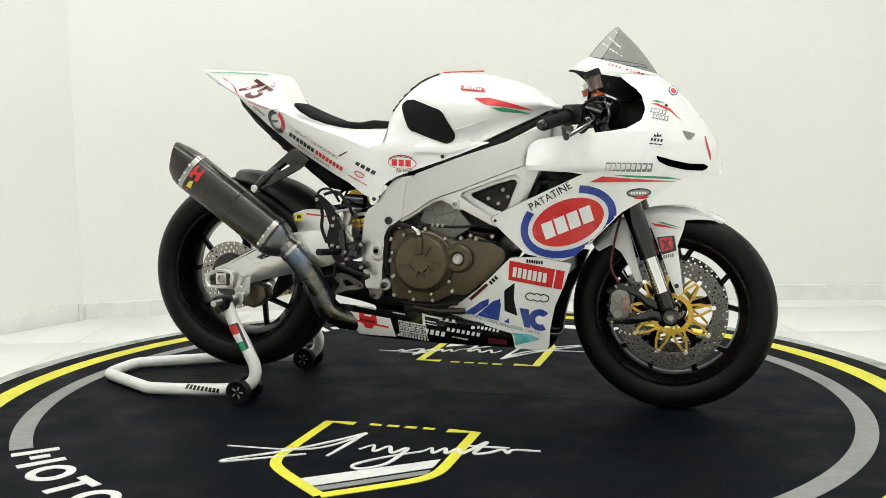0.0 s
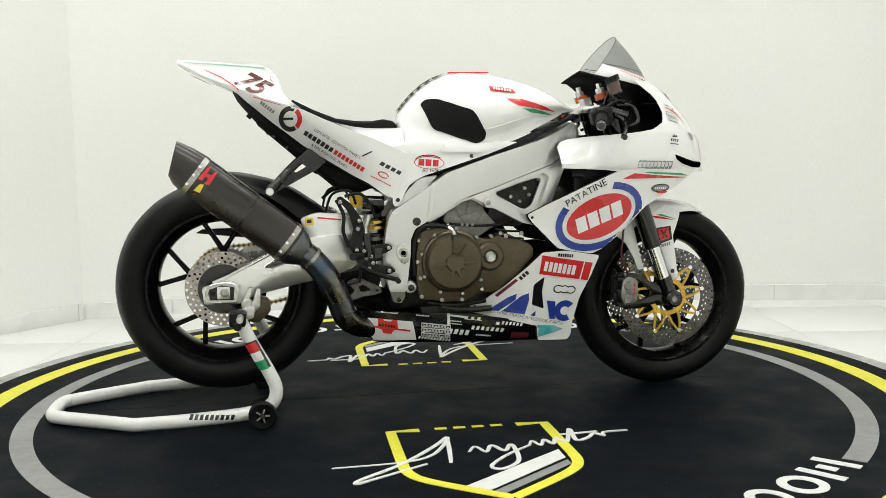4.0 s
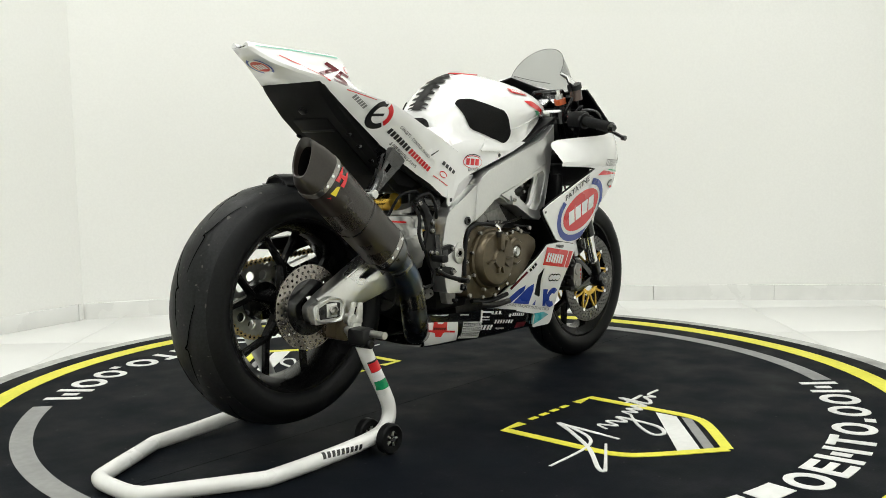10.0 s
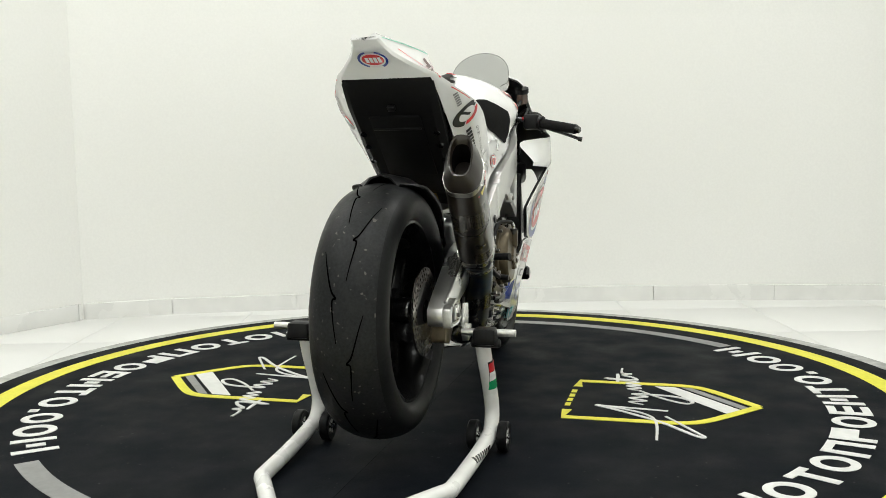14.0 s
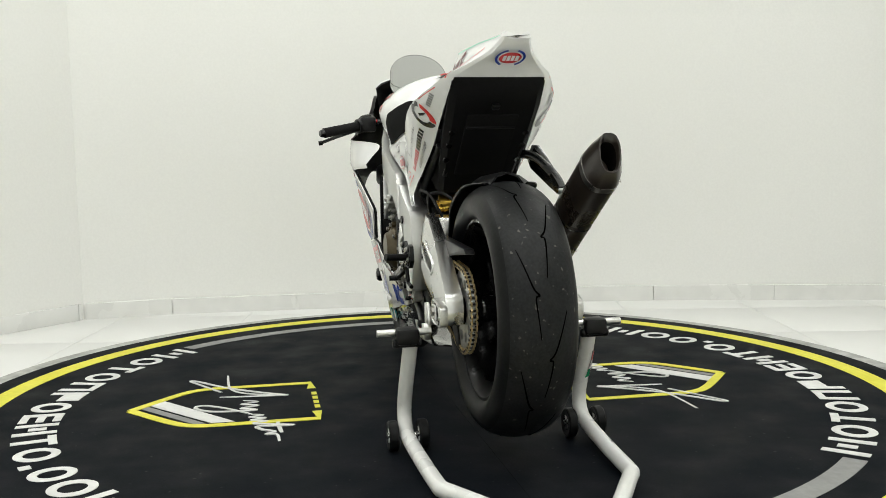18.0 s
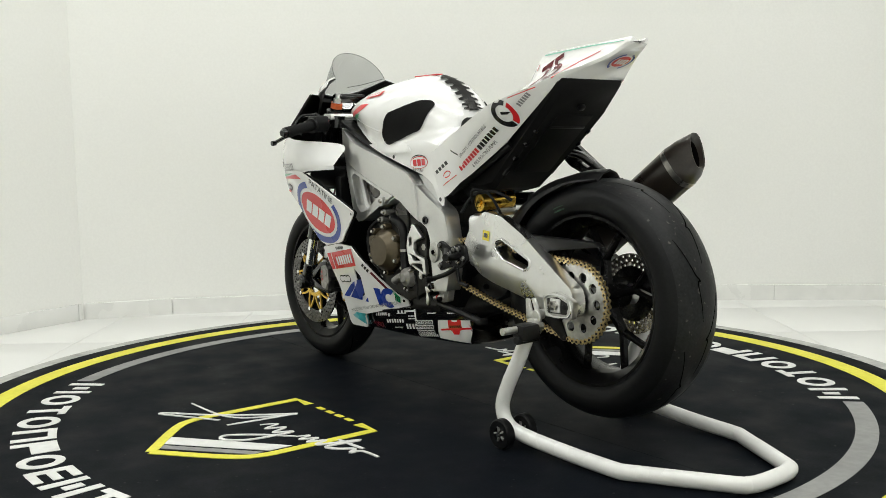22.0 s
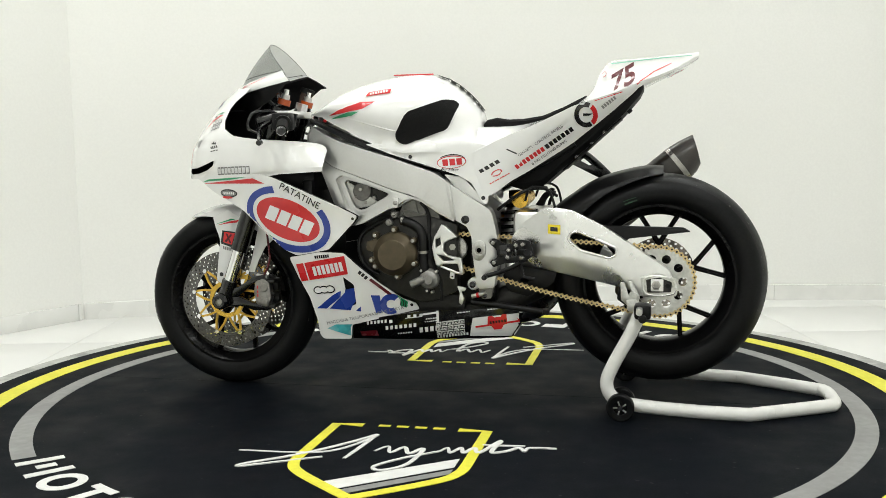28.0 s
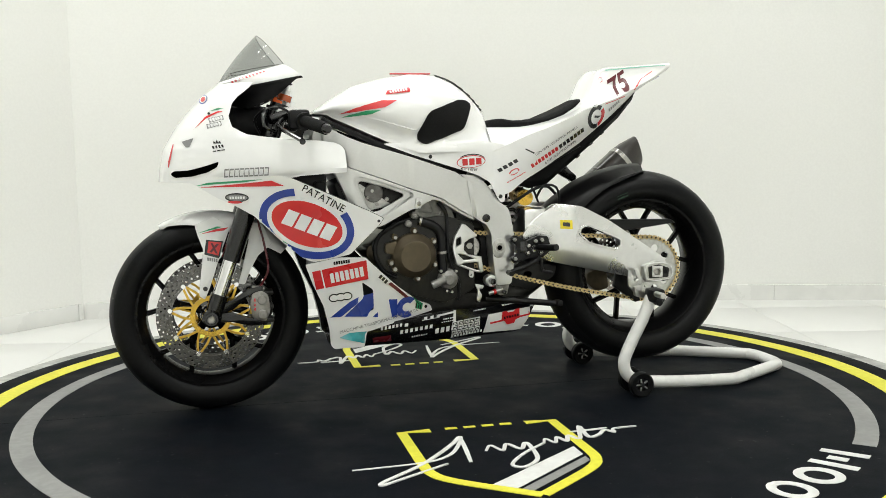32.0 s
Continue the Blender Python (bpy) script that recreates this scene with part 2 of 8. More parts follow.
def drum(r, y0, y1, centre, n=28, bevel=0.003, bm=None):
    """A solid disc or boss about the y axis with rounded rims."""
    s = 1 if y1 > y0 else -1
    b = s * bevel
    return spin([(0, y0), (r - bevel, y0), (r, y0 + b), (r, y1 - b), (r - bevel, y1), (0, y1)], n, bm, (centre[0], 0, centre[1]))


def rod(a, b, r, n=12, bm=None):
    return tube([a, b], r, n, bm)


def plate(outline, y0, y1, bevel=0.004, holes=(), bm=None, segs=2):
    """An outline of (x, z) given thickness from y0 to y1, with rounded edges."""
    own = bmesh.new()
    f0 = own.faces.new([own.verts.new((x, y0, z)) for x, z in outline])
    ext = bmesh.ops.extrude_face_region(own, geom=[f0])
    bmesh.ops.translate(own, verts=[g for g in ext["geom"] if isinstance(g, bmesh.types.BMVert)], vec=(0, y1 - y0, 0))
    if bevel:
        bmesh.ops.bevel(own, geom=own.edges[:], offset=bevel, segments=segs, profile=0.5, affect="EDGES", clamp_overlap=True)
    if bm is None:
        return own
    return merge(bm, own)


def merge(bm, other):
    tmp = bpy.data.meshes.new("tmp")
    other.to_mesh(tmp)
    other.free()
    bm.from_mesh(tmp)
    bpy.data.meshes.remove(tmp)
    return bm


def box(x0, x1, y0, y1, z0, z1, bevel=0.004, bm=None, m=None):
    own = bmesh.new()
    bmesh.ops.create_cube(own, size=1)
    for v in own.verts:
        v.co = Vector(((x0 + x1) / 2 + v.co.x * (x1 - x0), (y0 + y1) / 2 + v.co.y * (y1 - y0), (z0 + z1) / 2 + v.co.z * (z1 - z0)))
    if bevel:
        bmesh.ops.bevel(own, geom=own.edges[:], offset=bevel, segments=2, profile=0.5, affect="EDGES", clamp_overlap=True)
    if m is not None:
        own.transform(m)
    return own if bm is None else merge(bm, own)


def cut_grid(bm, step, axes=(0, 2)):
    """Cuts flat faces into a grid, so that they can be bent over a body."""
    for ax in axes:
        lo = min(v.co[ax] for v in bm.verts)
        hi = max(v.co[ax] for v in bm.verts)
        k = math.floor(lo / step) + 1
        while k * step < hi:
            co = [0, 0, 0]
            no = [0, 0, 0]
            co[ax], no[ax] = k * step, 1
            bmesh.ops.bisect_plane(bm, geom=bm.verts[:] + bm.edges[:] + bm.faces[:], dist=1e-6, plane_co=co, plane_no=no)
            k += 1
    bmesh.ops.triangulate(bm, faces=[f for f in bm.faces if len(f.verts) > 4])
    return bm


def panel(outline, field, side, thick=0.004, step=0.02, lift=0.0):
    """A body panel: an outline of (x, z) bent over the half-width field(x, z), on side +1 (left) or -1 (right)."""
    bm = bmesh.new()
    bm.faces.new([bm.verts.new((x, 0, z)) for x, z in outline])
    cut_grid(bm, step)
    for v in bm.verts:
        v.co.y = side * (field(v.co.x, v.co.z) + lift)
    bmesh.ops.recalc_face_normals(bm, faces=bm.faces[:])
    if thick:
        if sum(f.normal.y for f in bm.faces) * side < 0:
            bmesh.ops.reverse_faces(bm, faces=bm.faces[:])
        bmesh.ops.solidify(bm, geom=bm.faces[:], thickness=thick)
    return bm


def rounded(outline, r, n=4):
    """A closed outline of straight edges with small corner arcs of radius r."""
    out = []
    m = len(outline)
    for i in range(m):
        a, b, c = (Vector(outline[(i + k) % m]) for k in (-1, 0, 1))
        d0, d1 = (a - b), (c - b)
        k = min(r, d0.length * 0.45, d1.length * 0.45)
        p, q = b + d0.normalized() * k, b + d1.normalized() * k
        for j in range(n + 1):
            t = j / n
            out.append(tuple((1 - t) ** 2 * p + 2 * t * (1 - t) * b + t * t * q))
    return out


def ellipse(cx, cz, a, b, turn=0.0, n=40, start=0.0, stop=360.0):
    c, s = math.cos(radians(turn)), math.sin(radians(turn))
    out = []
    full = abs(stop - start) >= 360
    for k in range(n if full else n + 1):
        t = radians(start + (stop - start) * k / n)
        u, v = a * math.cos(t), b * math.sin(t)
        out.append((cx + c * u - s * v, cz + s * u + c * v))
    return out


def arc_band(cx, cz, a0, b0, a1, b1, turn, start, stop, n=24):
    return ellipse(cx, cz, a1, b1, turn, n, start, stop) + ellipse(cx, cz, a0, b0, turn, n, start, stop)[::-1]


def bars(cx, cz, length, height, turn, n, lean=0.0, gap=0.25):
    """Plain slanted blocks that stand for n signs in a row, as outlines of (x, z)."""
    c, s = math.cos(radians(turn)), math.sin(radians(turn))
    out = []
    w = length / n
    for k in range(n):
        u0, u1 = -length / 2 + k * w, -length / 2 + (k + 1 - gap) * w
        quad = [(u0, -height / 2), (u1, -height / 2), (u1 + lean * height, height / 2), (u0 + lean * height, height / 2)]
        out.append([(cx + c * u - s * v, cz + s * u + c * v) for u, v in quad])
    return out


def letters(text, size, weight=0.0):
    """The flat mesh of a text in the built-in font, in the xy plane, centred, as a bmesh."""
    cu = bpy.data.curves.new("text", "FONT")
    cu.body, cu.size, cu.align_x, cu.align_y = text, size, "CENTER", "CENTER"
    cu.offset = weight
    ob = bpy.data.objects.new("text", cu)
    me = ob.to_mesh()
    bm = bmesh.new()
    bm.from_mesh(me)
    ob.to_mesh_clear()
    bpy.data.objects.remove(ob)
    bpy.data.curves.remove(cu)
    return bm


# ---- the room ----
def setting(name, bm, material, label, parent=None, category=""):
    ob = new(name, finish(name, bm, material))
    ob.parent = parent
    tagged(ob, label, category, kind="structure")
    return ob


CORNERS = [(-1.83, 1.752), (3.6, 1.84), (3.6, -4.6), (-4.2, -4.6), (-4.2, -1.77)]
NAMES = ["wall_back", "wall_side", "wall_behind", "wall_far_side", "wall_slanted"]
BACK_LINE = [(-1.83, 1.752), (-1.42, 1.866), (-1.0, 1.934), (-0.27, 2.022), (0.524, 2.075), (1.18, 2.084), (2.376, 1.992), (3.6, 1.84)]


def wall_between(a, b, name):
    a, b = Vector(a), Vector(b)
    d = (b - a)
    n = Vector((d.y, -d.x)).normalized()
    mid = (a + b) / 2
    if n.dot(mid) < 0:
        n = -n
    bm = bmesh.new()
    e = d.normalized() * 0.14
    q = [a - e * 0, b + e * 0, b + n * 0.15 + e, a + n * 0.15 - e]
    rings = [[(p.x, p.y, z) for p in q] for z in (FLOOR - 0.1, CEILING + 0.1)]
    ob = setting(name, loft(rings), WALL, "plain white painted showroom wall", category="wall")
    # tiled skirting, one piece every 0.6 m, 2 mm joints
    length = d.length
    u = d.normalized()
    k, x = 0, 0.012
    while x < length - 0.03:
        x1 = min(x + 0.597, length - 0.012)
        m = Matrix(((u.x, -n.x, 0, a.x), (u.y, -n.y, 0, a.y), (0, 0, 1, 0), (0, 0, 0, 1)))
        skirt = box(x, x1, 0.0, 0.011, FLOOR, FLOOR + 0.083, 0.002, m=m)
        o = part("skirting_tile", skirt, SKIRT, ob)
        x = x1 + 0.003
    return ob


def curved_wall(line, name):
    """The back wall bends gently; its skirting tiles are 0.64 m long, the first one cut short in the corner."""
    p = curve_through(line, 6)
    rings = []
    for i, q in enumerate(p):
        d = (p[min(i + 1, len(p) - 1)] - p[max(i - 1, 0)]).normalized()
        n = Vector((-d.y, d.x))
        o = q + n * 0.15
        rings.append([(q.x, q.y, FLOOR - 0.1), (o.x, o.y, FLOOR - 0.1), (o.x, o.y, CEILING + 0.1), (q.x, q.y, CEILING + 0.1)])
    ob = setting(name, loft(rings), WALL, "plain white painted showroom wall, gently curved", category="wall")
    at = [0.0]
    for a, b in zip(p, p[1:]):
        at.append(at[-1] + (b - a).length)

    def spot(u):
        i = max(k for k in range(len(p) - 1) if at[k] <= u)
        return p[i].lerp(p[i + 1], (u - at[i]) / (at[i + 1] - at[i]))
    u, end = 0.012, 0.435
    while u < at[-1] - 0.05:
        end = min(end, at[-1] - 0.012)
        rows = []
        for k in range(5):
            q = spot(u + (end - u) * k / 4)
            q2 = spot(min(u + (end - u) * k / 4 + 0.01, at[-1] - 0.001))
            d = (q2 - q).normalized()
            n = Vector((d.y, -d.x))
            rows.append([(*(q + n * y), z) for y, z in ((0.0, FLOOR), (0.011, FLOOR), (0.011, FLOOR + 0.081), (0.009, FLOOR + 0.083), (0.0, FLOOR + 0.083))])
        part("skirting_tile", loft(rows), SKIRT, ob)
        u, end = end + 0.003, end + 0.643
    return ob


curved_wall(BACK_LINE, NAMES[0])
for i in range(1, 5):
    wall_between(CORNERS[i], CORNERS[(i + 1) % 5], NAMES[i])

bm = bmesh.new()
bm = box(-4.6, 4.0, -5.0, 2.6, FLOOR - 0.12, FLOOR - 0.004, 0, bm)
floor_ob = setting("floor", bm, GROUT, "white polished tile floor with thin grey joints", category="floor")
TILE_W = 0.647
tile_mesh = finish("floor_tile", box(0.0012, TILE_W - 0.0012, 0.0012, TILE_W - 0.0012, -0.008, 0, 0.0012), TILE)
for i in range(-9, 5):
    for j in range(-10, 3):
        x, y = 1.590 + (i - 1) * TILE_W, 1.155 + j * TILE_W
        if y > 2.1 or (x < -2.9 and y > 0.4) or x > 3.6 or x < -4.4:
            continue
        o = new("floor_tile", tile_mesh)
        o.parent = floor_ob
        o.location = (x, y, FLOOR)

setting("ceiling", box(-4.6, 4.0, -5.0, 2.6, CEILING, CEILING + 0.1, 0), CEIL, "flat white ceiling with lamps", category="ceiling")


def ceiling_light(x, y):
    e = new("ceiling_light")
    e.location = (x, y, CEILING)
    frame_bm = box(-0.58, 0.58, -0.17, 0.17, -0.03, 0.0, 0.004)
    part("lamp_housing", frame_bm, LAMP_WHITE, e)
    part("diffuser", box(-0.55, 0.55, -0.14, 0.14, -0.036, -0.0305, 0.002), GLOW, e, "glowing white diffuser")
    return tagged(e, "white rectangular ceiling lamp with glowing diffuser", "ceiling lamp", "ceiling lamps")


first = ceiling_light(*LAMPS[0])
for lx, ly in LAMPS[1:]:
    copy_thing(first, pose(lx, ly, CEILING))


# ---- the turntable ----
turntable = tagged(new("turntable"), "large round turntable with printed black rubber mat", "turntable")


def ring(r0, r1, z0, z1, a0=0.0, a1=360.0, n=128, bm=None):
    """A flat band between two radii, as a low solid."""
    bm = bm or bmesh.new()
    full = a1 - a0 >= 360
    rows = []
    for k in range(n if full else n + 1):
        a = radians(a0 + (a1 - a0) * k / n)
        c, s = math.cos(a), math.sin(a)
        rows.append([bm.verts.new((r * c, r * s, z)) for r, z in ((r0, z0), (r1, z0), (r1, z1), (r0, z1))])
    for k in range(len(rows) if full else len(rows) - 1):
        a, b = rows[k], rows[(k + 1) % len(rows)]
        for i in range(4):
            j = (i + 1) % 4
            bm.faces.new((a[i], a[j], b[j], b[i]))
    if not full:
        bm.faces.new(rows[0])
        bm.faces.new(rows[-1])
    return bm


def flat(outline, z0=0.0, z1=0.0012, bm=None):
    """A printed patch on the mat: an outline of (x, y)."""
    bm = bm or bmesh.new()
    lo = [bm.verts.new((x, y, z0)) for x, y in outline]
    hi = [bm.verts.new((x, y, z1)) for x, y in outline]
    n = len(lo)
    bm.faces.new(lo)
    bm.faces.new(hi)
    for i in range(n):
        bm.faces.new((lo[i], lo[(i + 1) % n], hi[(i + 1) % n], hi[i]))
    return bm


def ribbon(path, w, bm=None):
    """A printed stroke of width w along (x, y) points; w may be a list."""
    p = [Vector(q) for q in path]
    bm = bm or bmesh.new()
    rows = []
    for i, q in enumerate(p):
        d = (p[min(i + 1, len(p) - 1)] - p[max(i - 1, 0)]).normalized()
        nrm = Vector((-d.y, d.x)) * (w[i] if isinstance(w, list) else w) / 2
        rows.append((bm.verts.new((*(q + nrm), 0.0016 + i * 2e-5)), bm.verts.new((*(q - nrm), 0.0016 + i * 2e-5)),
                     bm.verts.new((*(q - nrm), -0.001)), bm.verts.new((*(q + nrm), -0.001))))
    for a, b in zip(rows, rows[1:]):
        for i in range(4):
            bm.faces.new((a[i], a[(i + 1) % 4], b[(i + 1) % 4], b[i]))
    return bm


part("platform", ring(0.0, 1.625, FLOOR + 0.002, -0.004, n=160), RIM_PLATE, turntable, "scuffed light grey platform rim")
bm = bmesh.new()
vs = [bm.verts.new((1.553 * math.cos(2 * math.pi * k / 160), 1.553 * math.sin(2 * math.pi * k / 160), 0)) for k in range(160)]
bm.faces.new(vs)
ext = bmesh.ops.extrude_face_region(bm, geom=bm.faces[:])
bmesh.ops.translate(bm, verts=[g for g in ext["geom"] if isinstance(g, bmesh.types.BMVert)], vec=(0, 0, -0.004))
mat_ob = part("mat", bm, RUBBER_MAT, turntable, "black rubber mat with yellow, grey and white print")
part("yellow_ring", ring(1.405, 1.475, -0.001, 0.0012), PRINT_YELLOW, mat_ob)
for a in (-45.6, 136.8):
    part("grey_arc", ring(1.242, 1.302, -0.001, 0.0012, a, a + (88.6 if a < 0 else 86.2), 64), PRINT_GREY, mat_ob)

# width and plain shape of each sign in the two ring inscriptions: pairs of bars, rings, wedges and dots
SIGNS = [(1.25, "pair"), (1.1, "ring"), (0.9, "tee"), (1.1, "ring"), (1.05, "wedge"), (1.0, "block"), (1.05, "ring"), (0.85, "bars"), (1.05, "pair"),
         (0.9, "tee"), (1.1, "ring"), (0.4, "dot"), (1.0, "ring"), (1.1, "ring"), (1.25, "pair")]
SIGN_IN, SIGN_OUT = 1.180, 1.300


def sign_shape(kind, a0, a1):
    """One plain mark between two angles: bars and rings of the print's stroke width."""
    am, st = (a0 + a1) / 2, 1.25
    rm = (SIGN_IN + SIGN_OUT) / 2
    bm = bmesh.new()
    if kind == "dot":
        return ring(1.270, 1.300, -0.001, 0.0014, am - 0.7, am + 0.7, 4)
    if kind == "ring":
        n = 28
        ha, hr = (a1 - a0) / 2, (SIGN_OUT - SIGN_IN) / 2
        rows = []
        for k in range(n):
            t = 2 * math.pi * k / n
            row = []
            for f, z in ((1.0, -0.001), (1.0, 0.0014), (0.60, 0.0014), (0.60, -0.001)):
                r, a = rm + hr * f * math.sin(t), radians(am + ha * (f if f == 1 else 0.55) * math.cos(t))
                row.append(bm.verts.new((r * math.cos(a), r * math.sin(a), z)))
            rows.append(row)
        for k in range(n):
            p, q = rows[k], rows[(k + 1) % n]
            for i in range(4):
                bm.faces.new((p[i], p[(i + 1) % 4], q[(i + 1) % 4], q[i]))
        return bm
    if kind == "tee":
        ring(SIGN_IN, SIGN_OUT, -0.001, 0.0014, am - st / 2, am + st / 2, 4, bm)
        return ring(SIGN_IN, SIGN_IN + 0.024, -0.0012, 0.0016, a0, a1, 8, bm)
    if kind == "bars":
        ring(SIGN_IN, SIGN_OUT, -0.001, 0.0014, a0, a0 + st, 4, bm)
        for r in (SIGN_IN, rm - 0.012, SIGN_OUT - 0.024):
            ring(r, r + 0.024, -0.0012, 0.0016, a0 + 0.4, a1, 8, bm)
        return bm
    if kind == "block":
        ring(SIGN_IN, SIGN_OUT, -0.001, 0.0014, a0, a0 + st, 4, bm)
        ring(SIGN_IN, rm + 0.012, -0.0012, 0.0016, a0 + 0.4, a1, 8, bm)
        return bm
    ring(SIGN_IN, SIGN_OUT, -0.001, 0.0014, a0, a0 + st, 4, bm)
    ring(SIGN_IN, SIGN_OUT, -0.001, 0.0014, a1 - st, a1, 4, bm)
    if kind == "pair":
        ring(rm - 0.03, rm + 0.02, -0.0012, 0.0016, am - st / 2, am + st / 2, 6, bm)
    else:
        ring(SIGN_IN, SIGN_IN + 0.024, -0.0012, 0.0016, a0, a1, 6, bm)
    return bm


def inscription(turn):
    total = sum(w for w, kind in SIGNS)
    a = -136.2
    for w, kind in SIGNS:
        da = 90.0 * w / total
        part("ring_sign", sign_shape(kind, a + turn + 0.09 * da, a + turn + 0.91 * da), PRINT_WHITE, mat_ob)
        a += da


def shield(turn):
    rot = Matrix.Rotation(radians(turn), 4, "Z")

    def put(name, bm, material):
        bm.transform(rot)
        part(name, bm, material, mat_ob)
    w = 0.030
    left = [(-0.14, -0.423), (-0.222, -0.423), (-0.222, -0.69)] + [tuple(v) for v in curve_through([(-0.222, -0.70), (-0.215, -0.775), (-0.17, -0.845), (0.0, -0.985)], 5)]
    right = [(-x, y) for x, y in left]
    put("shield_outline", ribbon(left, w), PRINT_YELLOW)
    put("shield_outline", ribbon(right, w), PRINT_YELLOW)
    for outline in bars(0.012, -0.418, 0.215, 0.017, 0, 4, 0, 0.36):
        put("shield_sign", flat(outline), PRINT_YELLOW)
    put("stripe", flat([(0.195, -0.668), (0.195, -0.735), (-0.045, -0.930), (-0.098, -0.893)]), PRINT_WHITE)
    put("stripe", flat([(0.195, -0.752), (0.195, -0.785), (-0.012, -0.953), (-0.036, -0.936)]), PRINT_GREY)
    # flowing pen stroke across the shield
    strokes = [
        [(-0.40, -0.700), (-0.22, -0.690), (-0.14, -0.650), (-0.09, -0.560), (-0.075, -0.505), (-0.12, -0.575), (-0.22, -0.700), (-0.335, -0.800), (-0.345, -0.825), (-0.30, -0.800), (-0.16, -0.715)],
        [(-0.075, -0.505), (-0.085, -0.60), (-0.10, -0.72)],
        [(-0.04, -0.645), (-0.015, -0.600), (0.005, -0.650), (0.03, -0.600), (0.055, -0.650), (0.08, -0.605), (0.085, -0.640), (0.07, -0.740), (0.02, -0.790), (-0.005, -0.765), (0.05, -0.690), (0.13, -0.620)],
        [(0.13, -0.620), (0.145, -0.585), (0.16, -0.625), (0.18, -0.580), (0.195, -0.620), (0.215, -0.575), (0.235, -0.612), (0.275, -0.500), (0.265, -0.600), (0.30, -0.590), (0.33, -0.555), (0.35, -0.580), (0.36, -0.550), (0.43, -0.545)],
        [(0.215, -0.545), (0.30, -0.540), (0.345, -0.535)],
    ]
    for s in strokes:
        pts = [(v.x, v.y) for v in curve_through(s, 6)]
        n = len(pts)
        put("pen_stroke", ribbon(pts, [0.0125 * (0.55 + 0.45 * math.sin(math.pi * (i + 1) / (n + 1))) for i in range(n)]), PRINT_WHITE)


for a in (0, 180):
    inscription(a)
    shield(a)
# long thin seam across the mat
part("mat_seam", box(-1.55, 1.55, -0.0003, 0.0003, -0.001, 0.0003, 0), GROOVE_SHADE, mat_ob)


# ---- the motorcycle: x forward, y to its left, z up ----
motorcycle = tagged(new("motorcycle"), "white racing superbike with red and blue sponsor decals on rear stand", "motorcycle")
REAR = (-0.709, 0.385)      # axles, (x, z)
FRONT = (0.707, 0.299)


def both(name, make, material, parent=None, label="", smooth=35.0):
    """The same part on the right (-1) and on the left (+1)."""
    return [part(name, make(s), material, parent or motorcycle, label, smooth) for s in (-1, 1)]


# half-widths of the body, as functions of the place in the side view
HEIGHT_W = [(0.16, 0.130), (0.25, 0.150), (0.32, 0.165), (0.42, 0.187), (0.50, 0.204), (0.58, 0.216), (0.66, 0.235), (0.71, 0.248), (0.74, 0.258),
            (0.765, 0.260), (0.80, 0.258), (0.83, 0.256), (0.87, 0.246), (0.918, 0.220), (0.955, 0.200), (1.0, 0.180), (1.05, 0.16)]
NOSE_X = [(0.16, 0.86), (0.70, 0.846), (0.74, 0.842), (0.80, 0.830), (0.856, 0.797), (0.91, 0.755), (0.958, 0.711), (0.995, 0.664), (1.05, 0.60)]


def fairing_w(x, z):
    w, xn = lerp(z, HEIGHT_W), lerp(z, NOSE_X)
    u = min(max((x - 0.42) / (xn - 0.42), 0), 1)
    if z > 0.70 and x < 0.46:      # the rear wings are tucked in towards the frame
        w *= 1 - (0.14 + 0.25 * min(max((z - 0.74) / 0.07, 0), 1)) * ((0.46 - x) / 0.16) ** 1.3 * min((z - 0.70) / 0.025, 1)
    return max(w * (1 - u ** 2.4) ** 0.6, 0.0005)


TAIL_Z = [(-0.81, 1.054), (-0.765, 1.026), (-0.72, 1.004), (-0.64, 0.974), (-0.60, 0.954), (-0.55, 0.937), (-0.45, 0.906), (-0.35, 0.858), (-0.25, 0.822), (-0.15, 0.775), (0.1, 0.80), (0.32, 0.87)]
TAIL_W = [(-0.820, 0.034), (-0.79, 0.042), (-0.765, 0.054), (-0.74, 0.070), (-0.70, 0.099), (-0.66, 0.130), (-0.60, 0.160), (-0.55, 0.180), (-0.48, 0.196), (-0.42, 0.200), (-0.35, 0.194), (-0.25, 0.176), (-0.19, 0.166), (-0.15, 0.163), (0.1, 0.160), (0.32, 0.13)]


TANK_TOP = [(-0.170, 0.872), (-0.164, 0.905), (-0.142, 0.934), (-0.117, 0.961), (-0.085, 0.988), (-0.051, 1.009), (-0.007, 1.024), (0.03, 1.028), (0.09, 1.027), (0.139, 1.019), (0.20, 1.005), (0.264, 0.985), (0.308, 0.960), (0.344, 0.936), (0.385, 0.905)]
TANK_BASE = [(-0.17, 0.80), (-0.10, 0.786), (0.06, 0.782), (0.12, 0.795), (0.20, 0.835), (0.32, 0.893), (0.385, 0.902)]
TANK_W = [(-0.17, 0.064), (-0.15, 0.088), (-0.11, 0.120), (-0.05, 0.153), (0.03, 0.184), (0.10, 0.199), (0.18, 0.197), (0.24, 0.178), (0.30, 0.154), (0.34, 0.130), (0.385, 0.085)]


